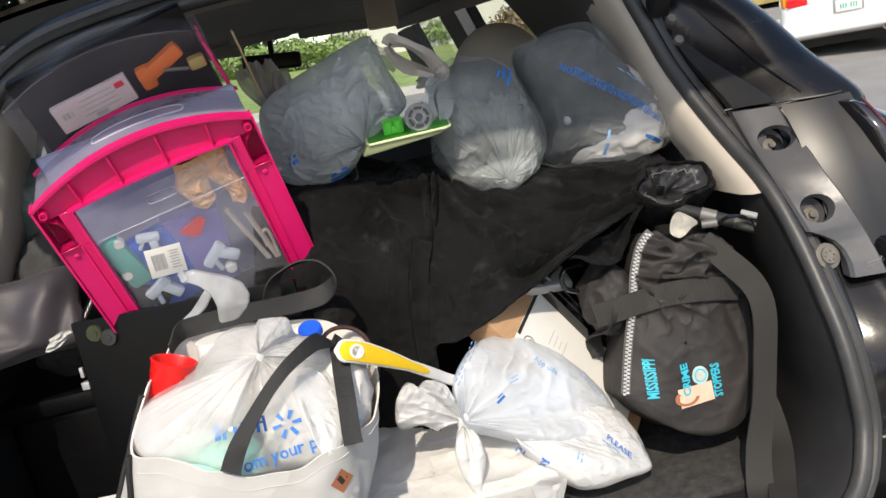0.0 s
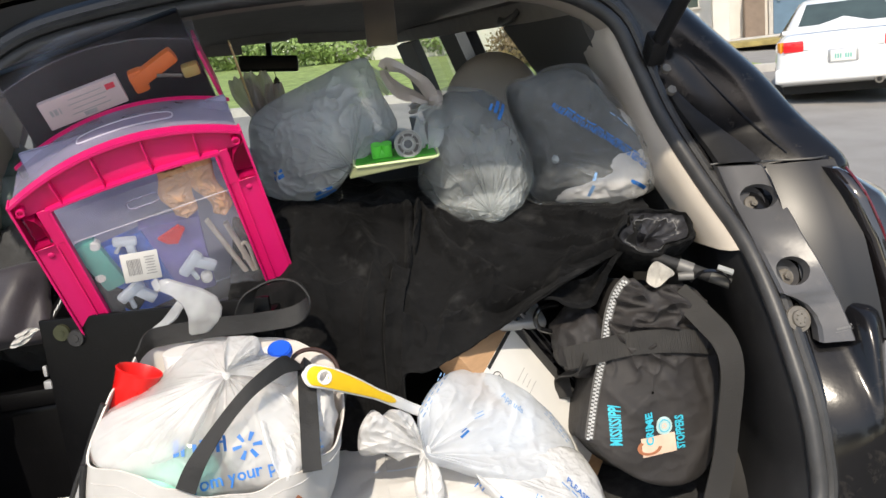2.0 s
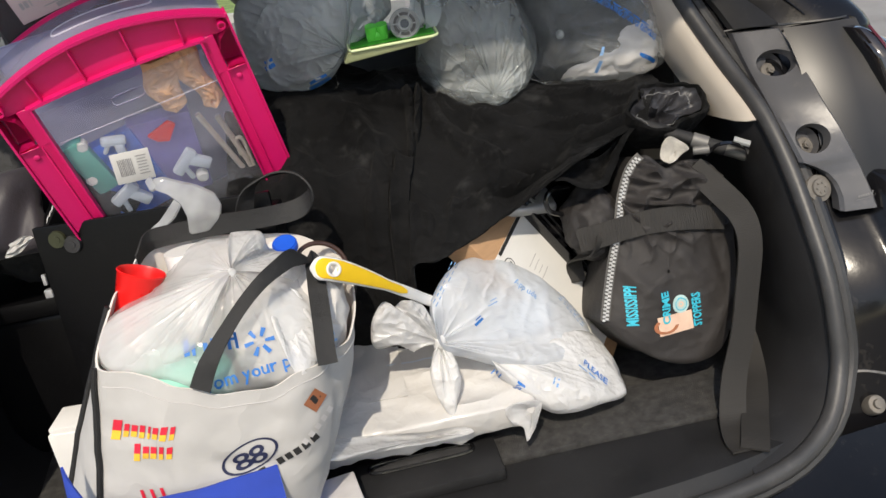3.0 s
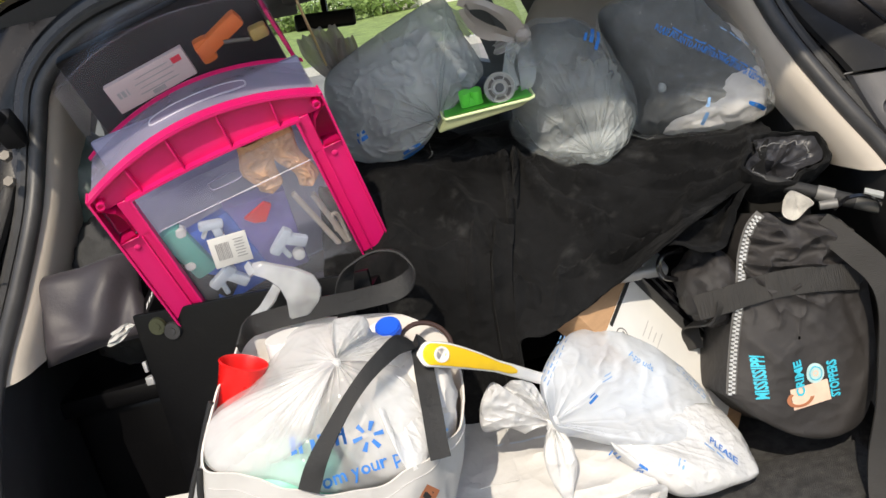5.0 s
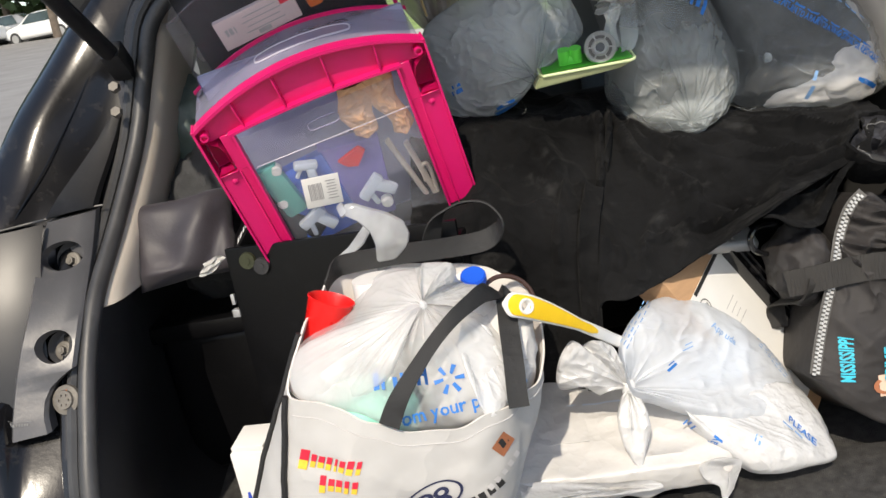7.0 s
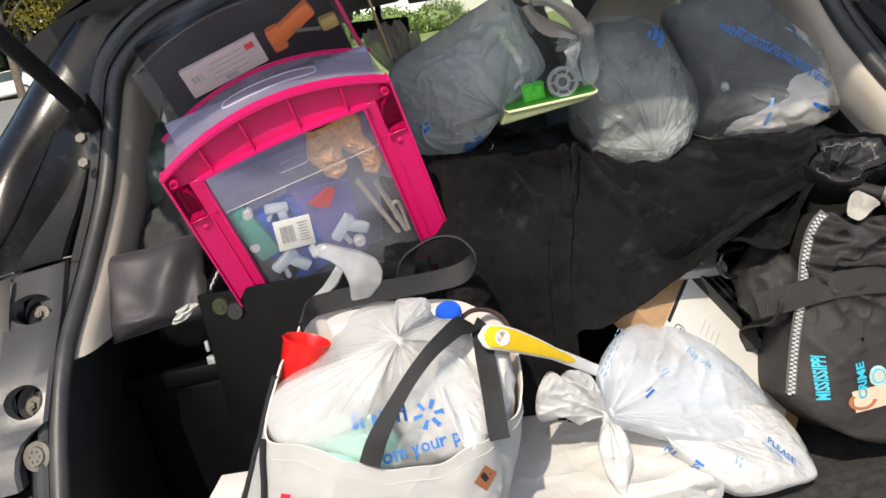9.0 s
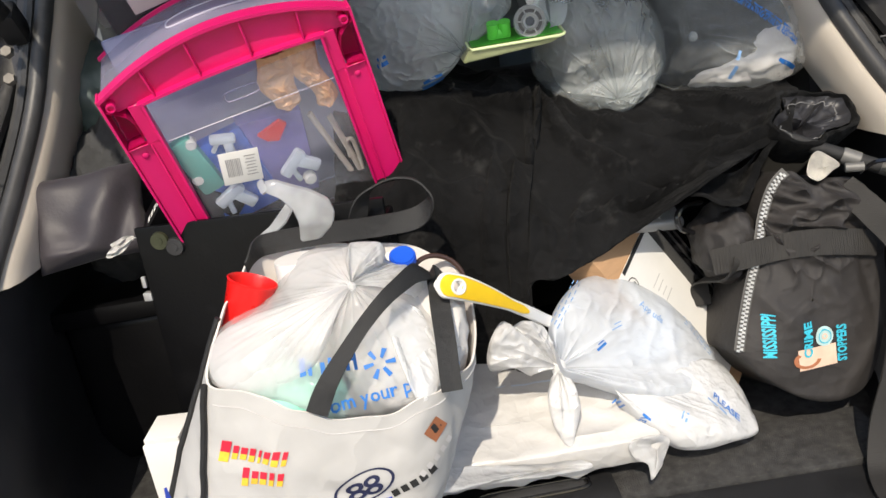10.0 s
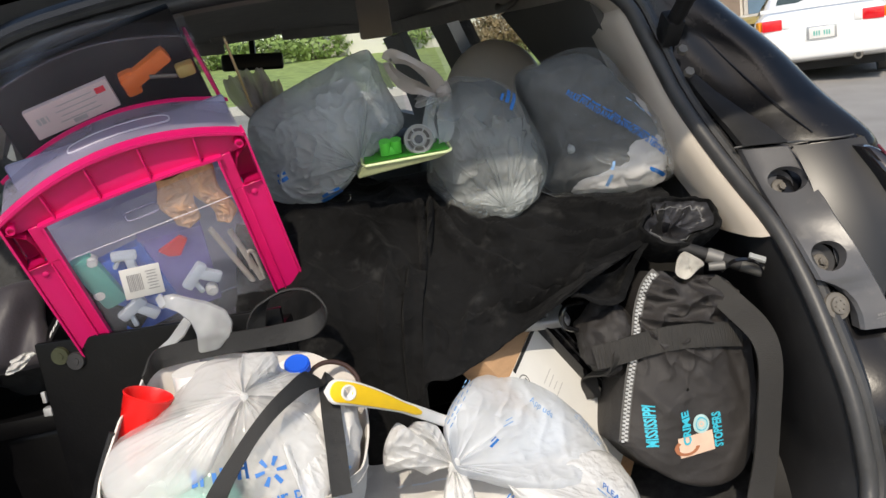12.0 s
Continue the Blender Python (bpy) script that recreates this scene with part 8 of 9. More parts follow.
zp = cr([near_duf(p) for p in ((0.313, 1.170, 0.872), (0.325, 1.185, 0.903), (0.339, 1.200, 0.937), (0.355, 1.215, 0.975), (0.373, 1.228, 1.014), (0.378, 1.235, 1.044), (0.395, 1.243, 1.068), (0.418, 1.245, 1.082))], 90)
for _ in range(12):
    zp = [zp[0]] + [(a + b_ * 2 + c_) / 4 for a, b_, c_ in zip(zp, zp[1:], zp[2:])] + [zp[-1]]
ln = [0.0]
for a, b_ in zip(zp, zp[1:]):
    ln.append(ln[-1] + (b_ - a).length)
even = []
for i in range(90):
    s_ = ln[-1] * i / 89
    k = max(j for j in range(len(ln) - 1) if ln[j] <= s_ + 1e-9)
    even.append(zp[k].lerp(zp[k + 1], min(1.0, (s_ - ln[k]) / max(1e-6, ln[k + 1] - ln[k]))))
zp = [p + DN * (0.004 + 0.007 * math.exp(-((p.z - 0.985) / 0.03) ** 2)) for p in even]
part("zip_tape", ribbon(bmesh.new(), zp, 0.013, (1, -0.2, 0.1), 0.002), M_GREYTRIM, duf, "black zip tape")
zb = bmesh.new()
for i in range(0, 88):
    p, t = zp[i], (zp[i + 1] - zp[i]).normalized()
    s_ = t.cross(Vector((0, -0.9, 0.3))).normalized()
    for sg in (-1, 1):
        if (i + (sg > 0)) % 2:
            continue
        add_box(zb, (0.0040, 0.0022, 0.0030), placed(p + s_ * 0.0021 * sg + Vector((0, -0.002, 0.001)), s_, t))
part("zip_teeth", zb, M_ZIP, duf, "pale chunky zip teeth", smooth=False, kind="stuff")
bp_ = cr([on_duf(x, z, 0.0025) for x, z in ((0.310, 0.974), (0.345, 0.978), (0.378, 0.980), (0.41, 0.980), (0.446, 0.978), (0.485, 0.972), (0.522, 0.963))], 50)
for _ in range(25):
    bp_ = [bp_[0]] + [(a + b_ * 2 + c_) / 4 for a, b_, c_ in zip(bp_, bp_[1:], bp_[2:])] + [bp_[-1]]
bp_ = [p + Vector((0, -0.006, 0.001)) for p in bp_]
part("web_band", ribbon(bmesh.new(), bp_, 0.034, (0, 0.25, 1), 0.003), M_WEBX, duf, "ribbed web band")
bp_ = cr([on_duf(x, z, 0.003) for x, z in ((0.350, 0.985), (0.333, 0.955), (0.322, 0.92), (0.322, 0.88))], 30)
part("web_band", ribbon(bmesh.new(), bp_, 0.026, (1, 0, 0.5), 0.003), M_WEB, duf)
sp = cr([(0.490, 1.235, 1.050), (0.512, 1.200, 1.020), (0.534, 1.178, 0.985), (0.536, 1.160, 0.945), (0.518, 1.140, 0.880), (0.500, 1.122, 0.828), (0.474, 1.100, 0.775), (0.455, 1.070, 0.735), (0.440, 1.030, 0.727), (0.438, 1.005, 0.727)], 60)
part("shoulder_strap", ribbon(bmesh.new(), sp, 0.036, cr([(0.7, -0.6, -0.3), (0.8, -0.5, -0.2), (0.95, -0.2, 0), (1, 0, 0), (1, 0.1, 0), (1, 0.15, 0.1), (1, 0.05, 0.1), (1, -0.1, 0.1), (1, -0.05, 0), (1, -0.05, 0)], 60), 0.003), M_WEB, duf, "long ribbed shoulder strap")
sp = cr([(0.448, 1.000, 0.729), (0.460, 1.020, 0.733), (0.482, 1.060, 0.736), (0.505, 1.100, 0.742), (0.530, 1.150, 0.752), (0.545, 1.20, 0.78), (0.550, 1.26, 0.83)], 40)
part("shoulder_strap", ribbon(bmesh.new(), sp, 0.036, (0.95, -0.25, 0.0), 0.003), M_WEB, duf)
# emblem: letters turned on edge beside peach and cyan patches
dm = lambda x, z, ax: placed(on_duf(x, z, 0.03), ax, DN)
tall = lambda shape, k: ([Vector((v.x, v.y * k, 0)) for v in shape[0]], shape[1])
part("emblem_letters", stamp(tall(text_shape("MISSISSIPPI", 0.0118, 0.0004), 2.0), dm(0.362, 0.848, (0.10, 0, 0.99)), dt, 0.0016), M_INKCYAN, duf, "cyan emblem letters")
part("emblem_ground", stamp(bar_shape([(0.0, 0.0, 0.056, 0.028)]), dm(0.419, 0.826, (1, 0.1, -0.02)), dt, 0.0010), M_INKPEACH, duf, "peach emblem ground")
part("emblem_arc", stamp(disc_shape(0, 0, 0.020, 0.012, 20, 0.70, 130, 350), dm(0.404, 0.826, (1, 0.1, -0.02)), dt, 0.0020), M_INKRUST, duf, "rust curved emblem line")
part("emblem_letters", stamp(text_shape("CRIME", 0.0160, 0.0006), dm(0.403, 0.840, (0.05, 0, 1)), dt, 0.0024), M_INKCYAN, duf)
part("emblem_letters", stamp(tall(text_shape("STOPPERS", 0.0108, 0.0004), 1.7), dm(0.451, 0.826, (0.04, 0, 1)), dt, 0.0024), M_INKCYAN, duf)
part("emblem_seal", stamp(disc_shape(0, 0, 0.0138, 0.0130, 24, 0.0), dm(0.428, 0.850, (1, 0.1, 0)), dt, 0.0018), M_INKSEAL, duf, "pale cyan round seal")
part("emblem_seal", stamp(disc_shape(0, 0, 0.0100, 0.0094, 24, 0.86), dm(0.428, 0.850, (1, 0.1, 0)), dt, 0.0030), M_INKCYAN, duf)
part("emblem_seal", stamp(disc_shape(0, 0, 0.0045, 0.0042, 18, 0.5), dm(0.428, 0.850, (1, 0.1, 0)), dt, 0.0030), M_INKPEACH, duf)

# --- folding umbrella, strap and tissue above the duffel ---
umb = thing("folding_umbrella", (0.55, 1.25, 1.05), "black folding umbrella with a grey handle", "umbrella")
ax0, ax1 = Vector((0.484, 1.285, 1.092)), Vector((0.576, 1.235, 1.051))
part("canopy_roll", sweep(bmesh.new(), [ax0.lerp(ax1, f) for f in (-0.5, 0.0, 0.2, 0.32)], 0.0095, 14), M_STRAP, umb, "rolled black canopy")
part("ferrule", sweep(bmesh.new(), [ax0.lerp(ax1, f) for f in (0.28, 0.29, 0.46, 0.48)], 0.0112, 16), M_GREYMETAL, umb, "grey collar")
part("handle", sweep(bmesh.new(), [ax0.lerp(ax1, f) for f in (0.48, 0.6, 0.72)], 0.0098, 14), M_STRAP, umb, "black handle")
b = sweep(bmesh.new(), [ax0.lerp(ax1, f) for f in (0.71, 0.72, 0.98, 1.0)], lambda f: 0.0094 - 0.0012 * max(0.0, f - 0.9) * 10, 18, caps=False)
bmesh.ops.solidify(b, geom=list(b.faces), thickness=0.0022)
part("end_cap", b, M_GREYMETAL, umb, "hollow worn grey end cap")
b = bmesh.new()
add_box(b, (0.024, 0.010, 0.005), placed((0.567, 1.232, 1.074), ax1 - ax0, (0.1, -0.5, 0.85)), 0.0012)
part("end_clip", b, M_GREYPLASTIC, umb, "pale broken end clip")
part("wrist_strap", ribbon(bmesh.new(), cr([(0.510, 1.230, 1.066), (0.515, 1.226, 1.072), (0.526, 1.224, 1.079), (0.543, 1.222, 1.079), (0.560, 1.224, 1.071), (0.570, 1.226, 1.059), (0.571, 1.230, 1.047)], 36), 0.0055, (0.2, 0.9, 0.5), 0.002), M_GLOSSBLK, umb, "black wrist strap")
b = bmesh.new()
add_cyl(b, 0.006, 0.0065, 0.022, placed((0.504, 1.232, 1.074), (0, 0, 1), (0.85, -0.3, -0.5)), 14)
part("grey_peg", b, M_GREYMETAL, umb)
solo("wrapper", gathered_bm((0.472, 1.250, 1.073), [(0.459, 1.258, 1.089), (0.475, 1.264, 1.093), (0.494, 1.250, 1.076), (0.481, 1.244, 1.070), (0.466, 1.240, 1.062), (0.456, 1.240, 1.062), (0.449, 1.248, 1.071)], (0.1, -0.8, 0.55), 0.001, 4, 0.0030, 0.9, 61, True, 0, 90, 24, 0.0015, 0.0008), M_WRAPPER, "pale plastic wrapper tucked beside the umbrella", "wrapper")


# ---- the car park, lawn and building around ----
def ground_mat():
    m, nt, b = shader("asphalt")
    n1, n2 = tex_noise(nt, 1.2, 6), tex_noise(nt, 160, 3)
    r = ramp(nt, n1.outputs[0], [(0.3, (0.20, 0.19, 0.18)), (0.7, (0.27, 0.26, 0.245))])
    nt.links.new(r.outputs[0], b.inputs["Base Color"])
    b.inputs["Roughness"].default_value = 0.9
    bp = nt.nodes.new("ShaderNodeBump")
    bp.inputs["Strength"].default_value, bp.inputs["Distance"].default_value = 0.5, 0.004
    nt.links.new(n2.outputs[0], bp.inputs["Height"])
    nt.links.new(bp.outputs[0], b.inputs["Normal"])
    return m


M_ASPHALT = ground_mat()
M_GRASS = surface("lawn", (0.24, 0.31, 0.10), 0.95, 0, 0.35, 3, 0.8, 60, dist=0.02)
M_DRYGRASS = surface("dry_lawn", (0.30, 0.24, 0.09), 0.95, 0, 0.3, 3, 0.8, 60, dist=0.02)
M_LEAF = surface("hedge_leaf", (0.19, 0.27, 0.08), 0.6, 0, 0.45, 2.2, 0.0, 60)
M_LEAFDARK = surface("tree_leaf", (0.045, 0.085, 0.025), 0.6, 0, 0.5, 0.9, 0.0, 60)
M_LEAFYELLOW = surface("yellow_leaf", (0.42, 0.36, 0.05), 0.6, 0, 0.3, 2, 0.0, 60)
M_LEAFRED = surface("reddish_leaf", (0.20, 0.14, 0.07), 0.6, 0, 0.4, 3, 0.0, 60)
M_BARK = surface("bark", (0.14, 0.11, 0.085), 0.95, 0, 0.3, 5, 0.8, 40, dist=0.02)
M_STUCCO = surface("pale_stucco", (0.62, 0.59, 0.54), 0.9, 0, 0.06, 1.5, 0.3, 150)
M_CONCRETE = surface("concrete_kerb", (0.45, 0.43, 0.40), 0.9, 0, 0.12, 4, 0.3, 120)
M_DOORBLUE = surface("blue_grey_door", (0.10, 0.17, 0.24), 0.5, 0, 0.1, 3, 0.05, 100)
M_BROWNDOOR = surface("brown_cabinet", (0.20, 0.15, 0.115), 0.7, 0, 0.15, 3, 0.1, 100)
M_CARWHITE = surface("white_car_paint", (0.80, 0.80, 0.79), 0.2, 0, 0.02, 2, 0.0, 60, coat=0.6)
M_CARSILVER = surface("silver_car_paint", (0.45, 0.46, 0.47), 0.25, 0.4, 0.04, 2, 0.0, 60, coat=0.6)
M_CARGLASS = surface("dark_car_glass", (0.05, 0.07, 0.065), 0.08, 0, 0.2, 2, 0.0, 60, coat=0.5)
M_AMBER = surface("amber_lens", (0.85, 0.28, 0.02), 0.2, 0, 0.05, 10, 0.0, 60, coat=0.6)
M_BRIGHTRED = surface("bright_red_lens", (0.72, 0.012, 0.02), 0.18, 0, 0.08, 10, 0.0, 60, coat=0.6)
M_UNDER = surface("dark_underbody", (0.015, 0.015, 0.015), 0.8, 0, 0.2, 5, 0.1, 60)

b = bmesh.new()
rows_y = [-900, -300, -60, -10, 1.7, 4, 7.7, 10, 14, 20, 30, 50, 90]
cols_x = [-900, -300, -90, -45, -20, -10, -4, 0, 4, 10, 20, 45, 90, 300, 900]
skin(b, [[Vector((x, y, slope(max(-45, min(45, x)), min(y, 50)))) for x in cols_x] for y in rows_y + [900]], False)
solo("ground", b, M_ASPHALT, "sunlit grey asphalt car park", "ground", kind="structure")


def strip_ground(name, y0, y1, x0, x1, up, mat_, label, cat):
    b = bmesh.new()
    k = 24
    top = [[Vector((x0 + (x1 - x0) * i / k, y, slope(max(-45, min(45, x0 + (x1 - x0) * i / k)), min(y, 50)) + h)) for i in range(k + 1)] for y, h in ((y0, 0.0), (y0, up), (y0 + (y1 - y0) * 0.5, up), (y1, up), (y1, 0.0))]
    skin(b, top, False)
    return solo(name, b, mat_, label, cat, kind="structure")


strip_ground("lawn", 15.3, 70, -4.6, 9.0, 0.10, M_GRASS, "bright green mown lawn beyond the car park", "lawn")
strip_ground("kerb", 15.1, 15.3, -4.6, 9.0, 0.15, M_CONCRETE, "pale concrete kerb along the lawn", "kerb")


def foliage(bm, c, r, n, size, seed, hole=0.0):
    rnd = random.Random(seed)
    for _ in range(n):
        d = Vector((rnd.gauss(0, 1), rnd.gauss(0, 1), rnd.gauss(0, 1))).normalized()
        k = rnd.uniform(0.55, 1.0) * (1 + 0.35 * noise.noise(d * 2.2 + Vector((seed, 0, 0))))
        p = Vector(c) + Vector((d.x * r[0], d.y * r[1], d.z * r[2])) * k
        a = Vector((rnd.gauss(0, 1), rnd.gauss(0, 1), rnd.gauss(0, 1))).normalized()
        t = a.cross(d + Vector((0.01, 0.02, 0.03))).normalized()
        w = size * rnd.uniform(0.6, 1.4)
        q = [p - a * w, p + t * w * 0.5, p + a * w, p - t * w * 0.5]
        bm.faces.new([bm.verts.new(v) for v in q])
    return bm


def bush(c, r, mat_, label, seed, n=1500, size=0.07):
    c = (c[0], c[1], c[2] + slope(c[0], c[1]) + 0.08)
    t = thing("bush", (c[0], c[1], slope(c[0], c[1])), label, "bush", "garden bushes")
    b = foliage(bmesh.new(), c, r, n, size, seed)
    part("leaves", b, mat_, t, smooth=False, kind="stuff")
    b = bmesh.new()
    for k in range(5):
        a = 2.5 * k
        sweep(b, [Vector((c[0] + 0.1 * math.cos(a), c[1] + 0.1 * math.sin(a), slope(c[0], c[1]) + 0.05)), Vector((c[0] + r[0] * 0.5 * math.cos(a), c[1] + r[1] * 0.5 * math.sin(a), c[2]))], 0.03, 6)
    part("stems", b, M_BARK, t)
    return t


for i in range(12):
    x = -10.5 + 1.9 * i
    bush((x, 30.5 + 0.8 * math.sin(i * 2.1), 0.50 + 0.08 * math.sin(i * 1.7)), (1.35, 0.9, 0.62), M_LEAF, "light green garden bush on the lawn", 100 + i, 1700, 0.085)


def tree(x, y, h, r, mat_, seed, label="broad leafy tree round the car park; those behind the camera are unseen, added for reflections", n=2600, size=0.16):
    g = slope(x, y)
    t = thing("tree", (x, y, g), label, "tree", "trees round the car park")
    b = bmesh.new()
    rnd = random.Random(seed)
    top = Vector((x + rnd.uniform(-0.4, 0.4), y, g + h * 0.62))
    sweep(b, cr([(x, y, g - 0.05), (x + 0.1, y, g + h * 0.25), tuple(top)], 10), lambda f: 0.26 * (1 - 0.75 * f), 10)
    tips = []
    for k in range(7):
        a = k * 0.9 + rnd.uniform(0, 0.5)
        s = Vector((x, y, g + h * (0.28 + 0.05 * k)))
        e = Vector((x + math.cos(a) * r * 0.7, y + math.sin(a) * r * 0.7, g + h * (0.5 + 0.06 * k)))
        sweep(b, cr([tuple(s), tuple(s.lerp(e, 0.5) + Vector((0, 0, 0.3))), tuple(e)], 8), lambda f: 0.09 * (1 - 0.8 * f), 6)
        tips.append(e)
    part("trunk", b, M_BARK, t)
    b = bmesh.new()
    for k, e in enumerate(tips + [top]):
        foliage(b, e, (r * 0.55, r * 0.55, r * 0.42), n // 8, size, seed * 10 + k)
    part("crown", b, mat_, t, smooth=False, kind="stuff")
    return t


for i, (x, y, h, r) in enumerate(((-30, 34, 12, 4.6), (-24, 38, 13, 5), (-19, 40, 11, 4.4), (-36, 29, 11, 4.4), (-40, 24, 12, 4.6), (-13, 42, 12, 5), (-4, 44, 12, 5), (5, 46, 12, 5), (-44, 18, 12, 5), (-28, 30, 9, 3.6))):
    tree(x, y, h, r, M_LEAFDARK, 300 + i)
# unseen trees behind and beside the camera, added to shape reflections in paint and film
for i, (x, y, h, r) in enumerate(((-20, -15, 12, 5), (-11, -19, 13, 5.5), (-2, -20, 12, 5.5), (7, -19, 13, 5.5), (16, -16, 12, 5), (25, -10, 12, 5), (-29, -8, 12, 5), (-33, 2, 12, 5), (30, 0, 12, 5))):
    tree(x * 1.3, y * 1.3, h * 0.62, r * 0.8, M_LEAFDARK, 330 + i, n=3000, size=0.3)
for i, (x, y, h, r) in enumerate(((-15, 50, 15, 4.6), (-19, 51, 16, 5.0), (-23, 50, 15, 4.8), (-27, 51, 16, 5.0), (-31, 49, 15, 5.0), (-35, 47, 15, 5.0), (-21, 47, 11, 4.0), (-26, 47, 11, 4.0))):
    tree(x, y, h, r, M_LEAFDARK, 360 + i, n=9000, size=0.24)
tree(-18.2, 45.0, 5.4, 2.2, M_LEAFYELLOW, 350, "small yellowing tree beside the car park", 1800, 0.09)
for i, (x, y) in enumerate(((4.9, 20.5), (6.2, 20.9), (5.5, 21.6), (7.4, 21.2))):
    bush((x, y, 0.55), (0.75, 0.6, 0.6), M_LEAFRED, "reddish clipped bush before the building", 400 + i, 1100, 0.06)

# dense far wood behind the car park
wood = bmesh.new()
rnd = random.Random(77)
for k in range(46):
    x = -48 + 0.95 * k + rnd.uniform(-1, 1)
    y = 56 + 4 * math.sin(k) - 0.25 * max(0, -30 - x)
    foliage(wood, (x, y, slope(x, 50) + rnd.uniform(1.5, 7.5)), (3.0, 2.0, rnd.uniform(2.5, 4.5)), 420, 0.42, 700 + k)
solo("far_wood", wood, M_LEAFDARK, "dense dark green wood beyond the car park", "wood", kind="stuff", smooth=False)

# pale building with a blue-grey door and a brown cabinet
house = thing("building", (22, 24, 0), "pale rendered low building with a blue-grey door and a porch column", "building")
HM = placed((17.5, 24.5, slope(13, 25) - 0.05), (0.93, -0.36, 0), (0, 0, 1))


def hbox(name, size, x, y, z, mat_, label="", bev=0.01, parent=None):
    b = bmesh.new()
    add_box(b, size, HM @ pose(x, y, z), bev, 1)
    return part(name, b, mat_, parent or house, label)


hbox("wall", (32, 0.3, 5.2), -2.0, 0.0, 2.6, M_STUCCO, "pale rendered wall")
hbox("roof", (33, 5.0, 0.35), -2.0, 1.6, 5.35, M_CONCRETE, "flat roof edge")
hbox("plinth", (32, 1.8, 0.16), -2.0, -0.9, 0.08, M_CONCRETE, "pale concrete walk")
for x in (-8.5, -4.6, 0.6, 4.5):
    hbox("porch_column", (0.5, 0.5, 4.9), x, -1.5, 2.45, M_STUCCO, "pale square porch column")
d_ = hbox("door", (1.25, 0.08, 2.4), -2.2, -0.19, 1.36, M_DOORBLUE, "blue-grey door")
b = bmesh.new()
add_cyl(b, 0.05, 0.05, 0.08, HM @ pose(-2.65, -0.27, 1.25, 90, 0, 0), 14)
part("door_knob", b, M_SILVER, d_)
hbox("door", (1.25, 0.08, 2.4), 1.8, -0.19, 1.36, M_DOORBLUE, "blue-grey door")
hbox("door_frame", (0.14, 0.12, 2.5), -2.9, -0.2, 1.38, M_CONCRETE)
hbox("door_frame", (0.14, 0.12, 2.5), -1.5, -0.2, 1.38, M_CONCRETE)
hbox("utility_cabinet", (0.62, 0.5, 1.25), -3.45, -0.4, 0.78, M_BROWNDOOR, "brown utility cabinet")
for x in (-5.8, 6.5, 9.0):
    w_ = hbox("window", (1.3, 0.06, 1.2), x, -0.17, 1.9, M_CARGLASS, "dark window")
    hbox("sill", (1.45, 0.14, 0.07), x, -0.2, 1.27, M_CONCRETE, parent=w_)
hbox("grass_strip", (14, 2.6, 0.14), 0.0, -4.3, 0.07, M_DRYGRASS, "dry grass strip before the walk")


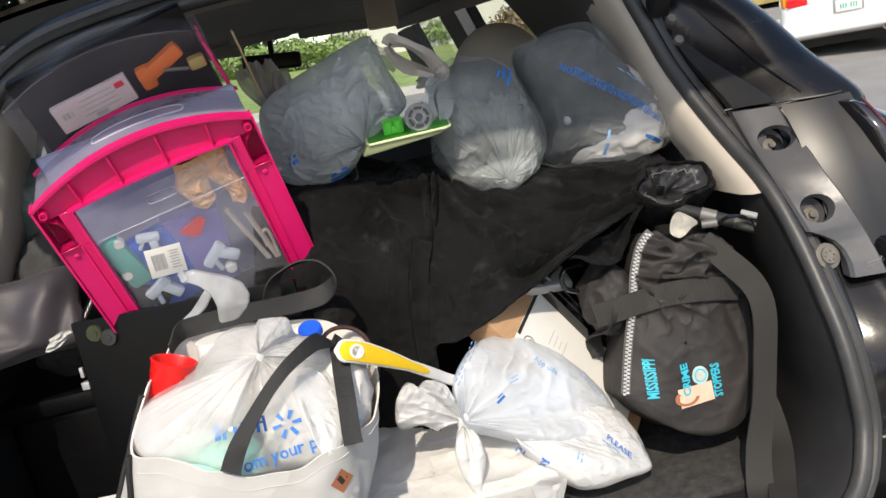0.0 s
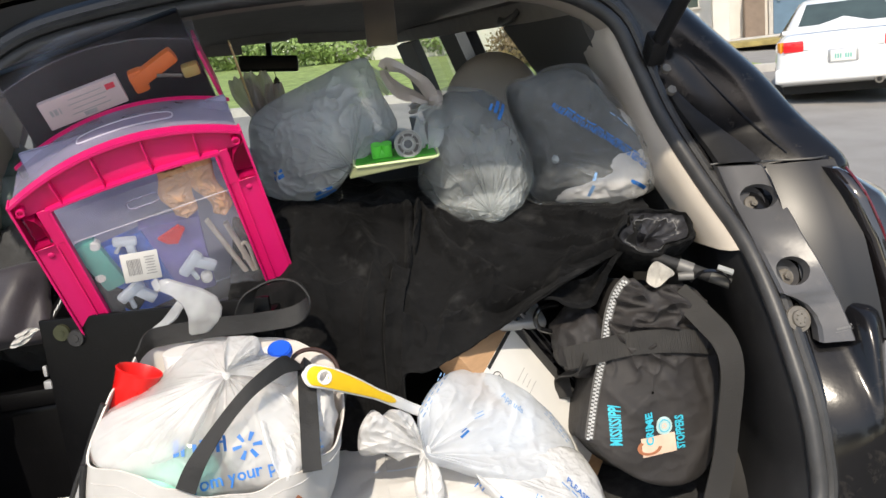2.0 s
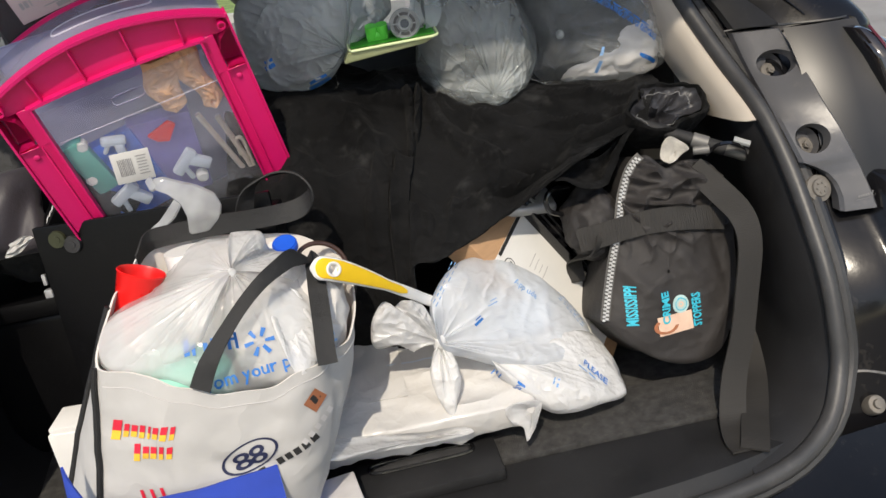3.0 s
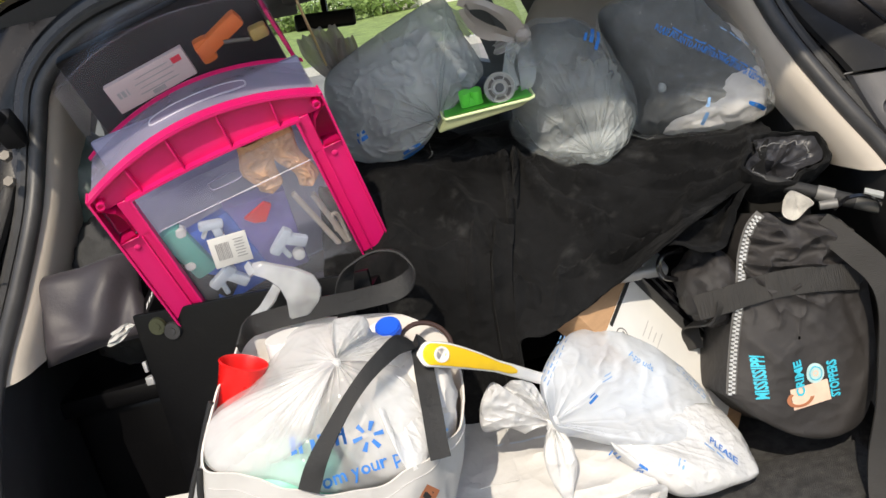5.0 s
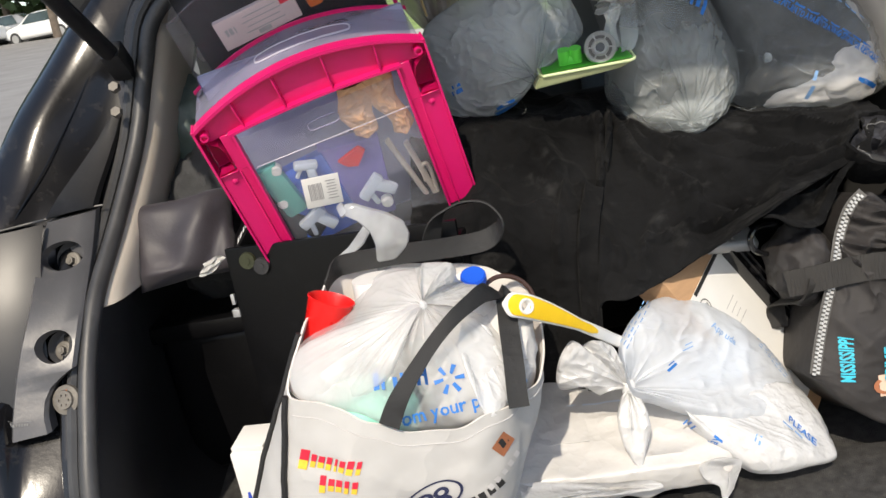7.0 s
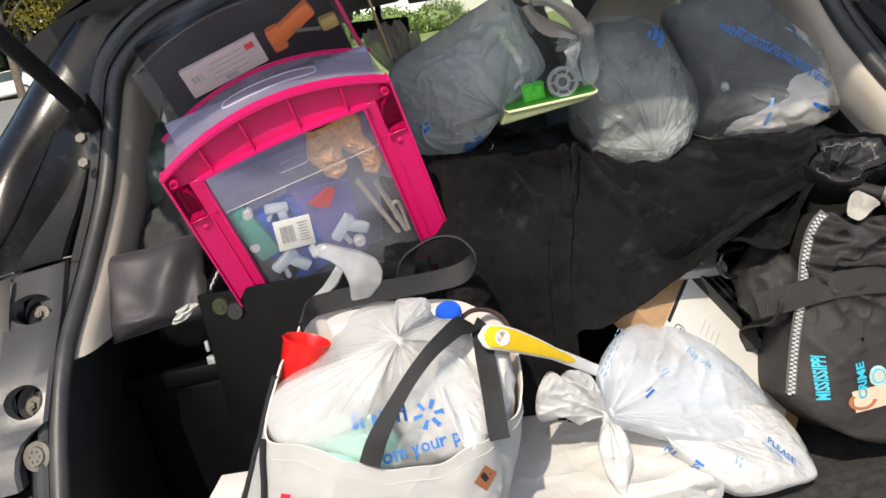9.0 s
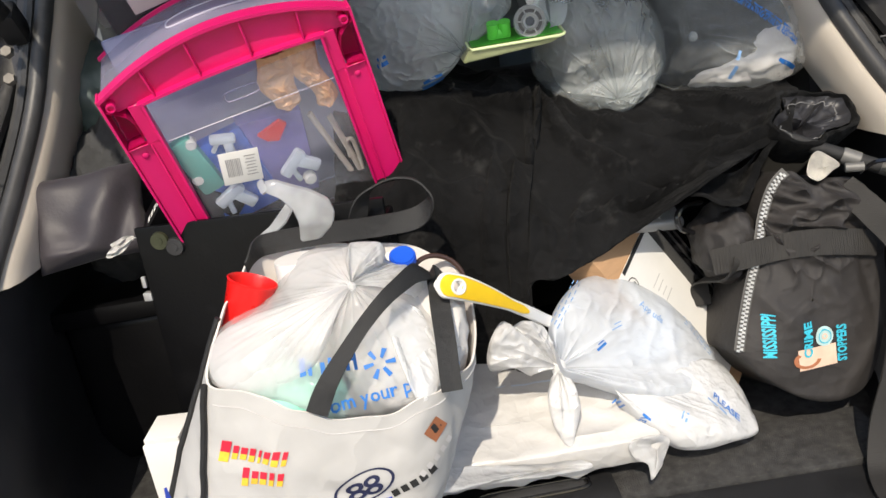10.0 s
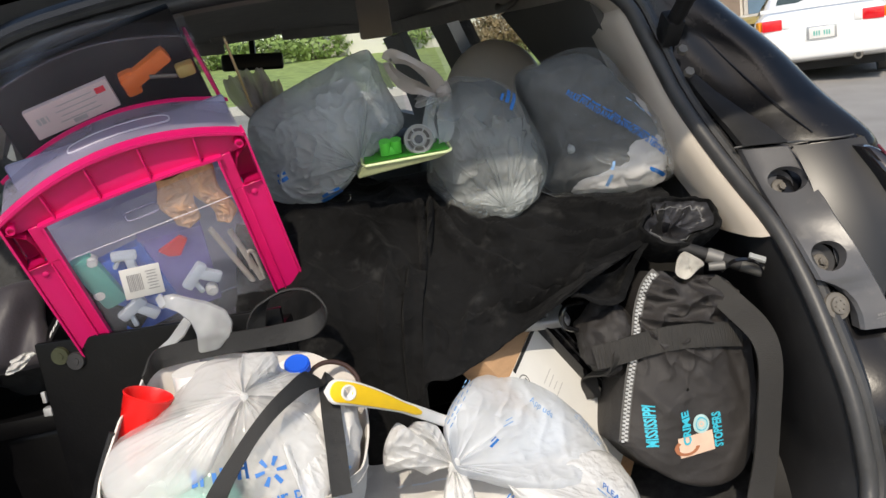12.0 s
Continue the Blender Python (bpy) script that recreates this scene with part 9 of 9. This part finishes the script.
def parked_car(name, o, heading, paint, label, lights=True, k=1.0):
    """A saloon seen from behind: o is the middle of its rear edge on the ground, heading its way forward."""
    f = Vector((*heading, 0)).normalized()
    r = Vector((f.y, -f.x, 0))
    m = Matrix.Translation(o) @ Matrix((r, f, Vector((0, 0, 1)))).transposed().to_4x4()
    t = thing(name, o, label, "car", "parked cars")
    # body as rings along its length: (distance, half width, bottom, belt, roof half width, roof height)
    rows = []
    for y, w, z0, zb, wr, zr in ((0.0, 0.70, 0.42, 0.72, 0.62, 0.80), (0.06, 0.80, 0.32, 0.76, 0.70, 0.92), (0.35, 0.85, 0.26, 0.84, 0.72, 0.98), (0.75, 0.865, 0.24, 0.87, 0.70, 1.02), (1.25, 0.87, 0.24, 0.88, 0.60, 1.32),
                                 (1.65, 0.87, 0.24, 0.88, 0.56, 1.41), (2.3, 0.87, 0.24, 0.88, 0.55, 1.43), (2.9, 0.87, 0.24, 0.88, 0.57, 1.36), (3.5, 0.865, 0.24, 0.87, 0.68, 0.98), (4.1, 0.84, 0.26, 0.78, 0.70, 0.88), (4.5, 0.74, 0.36, 0.62, 0.60, 0.70)):
        half = [(0.0, z0), (w * 0.9, z0), (w, z0 + 0.08), (w, (z0 + zb) / 2), (w * 0.985, zb), (wr, zr - 0.02), (wr * 0.9, zr), (0.0, zr + 0.01)]
        rows.append([m @ Vector((x * k, y, z)) for x, z in half] + [m @ Vector((-x * k, y, z)) for x, z in reversed(half[1:-1])])
    b = bmesh.new()
    skin(b, rows, True, True)
    bmesh.ops.subdivide_edges(b, edges=list(b.edges), cuts=1, use_grid_fill=True, smooth=0.25)
    part("body", b, paint, t, flat_angle=55)
    # rear window, side windows
    b = bmesh.new()
    b.faces.new([b.verts.new(m @ Vector(p)) for p in ((-0.58, 0.80, 1.055), (0.58, 0.80, 1.055), (0.49, 1.255, 1.345), (-0.49, 1.255, 1.345))])
    part("rear_window", b, M_CARGLASS, t, "dark rear window", smooth=False)
    for s in (1, -1):
        b = bmesh.new()
        b.faces.new([b.verts.new(m @ Vector(p)) for p in ((s * 0.862, 1.15, 0.93), (s * 0.862, 3.15, 0.93), (s * 0.60, 2.75, 1.36), (s * 0.60, 1.55, 1.37))])
        part("side_window", b, M_CARGLASS, t, smooth=False)
        for wy in (0.95, 3.75):
            b = bmesh.new()
            mm = m @ pose(s * 0.78, wy, 0.31, 0, 90, 0)
            add_cyl(b, 0.31, 0.31, 0.2, mm, 28)
            w_ = part("wheel", b, M_RUBBER, t)
            b = bmesh.new()
            add_cyl(b, 0.2, 0.2, 0.21, mm, 20)
            part("rim", b, M_SILVER, w_)
    if lights:
        for s in (1, -1):
            for name_, x, w, mat_ in (("brake_lamp", 0.60, 0.25, M_BRIGHTRED), ("turn_lamp", 0.755, 0.07, M_AMBER), ("reverse_lamp", 0.43, 0.10, M_CARWHITE)):
                b = bmesh.new()
                add_box(b, (w, 0.10, 0.145 if name_ != "reverse_lamp" else 0.12), m @ pose(s * x, 0.035 if abs(x) < 0.7 else 0.075, 0.81, 0, 0, -s * (4 if x < 0.7 else 28)), 0.02, 2)
                part(name_, b, mat_, t, {"brake_lamp": "red brake lamp", "turn_lamp": "amber turn lamp"}.get(name_, ""))
        b = bmesh.new()
        add_box(b, (0.36, 0.03, 0.17), m @ pose(0, -0.005, 0.66), 0.01)
        p_ = part("plate_recess", b, M_CARSILVER, t)
        b = bmesh.new()
        add_box(b, (0.30, 0.01, 0.145), m @ pose(0, -0.024, 0.655), 0.004)
        part("number_plate", b, M_PAPER, t, "pale number plate with plain bars")
        part("plate_bars", stamp(bar_shape([(-0.09 + 0.03 * i, 0, 0.018, 0.06) for i in range(3)] + [(0.03 + 0.03 * i, 0, 0.018, 0.06) for i in range(3)]), m @ pose(0, -0.0305, 0.65, 90, 0, 0)), M_TEAL, p_)
        b = bmesh.new()
        add_box(b, (1.66, 0.16, 0.20), m @ pose(0, 0.02, 0.43), 0.05, 3)
        part("bumper", b, paint, t, "white bumper")
        b = bmesh.new()
        add_cyl(b, 0.055, 0.055, 0.10, m @ pose(0.42, 0.0, 0.315, 90, 0, 0), 18)
        e_ = part("exhaust_pipe", b, M_STEEL, t, "steel exhaust pipe")
        b = bmesh.new()
        add_cyl(b, 0.030, 0.030, 0.105, m @ pose(0.42, -0.003, 0.315, 90, 0, 0), 14)
        part("pipe_mouth", b, M_UNDER, e_)
        b = bmesh.new()
        add_box(b, (1.5, 0.03, 0.05), m @ pose(0, 0.22, 1.0), 0.012, 2)
        part("boot_spoiler", b, paint, t)
    b = bmesh.new()
    add_box(b, (1.5, 4.0, 0.16), m @ pose(0, 2.3, 0.24), 0.02)
    part("underbody", b, M_UNDER, t)
    return t


parked_car("parked_car", (6.75, 9.97, slope(6.75, 9.97)), (0.57, 0.82), M_CARWHITE, "white saloon car parked across the lane, red tail lamps")
for i, (x, y) in enumerate(((-17.6, 40.5), (-19.8, 41.2), (-22.0, 40.6), (-24.4, 41.6))):
    parked_car("parked_car", (x, y, slope(x, y)), (-0.95, 0.25), M_CARSILVER if i % 2 else M_CARWHITE, "pale car parked far across the car park", False)
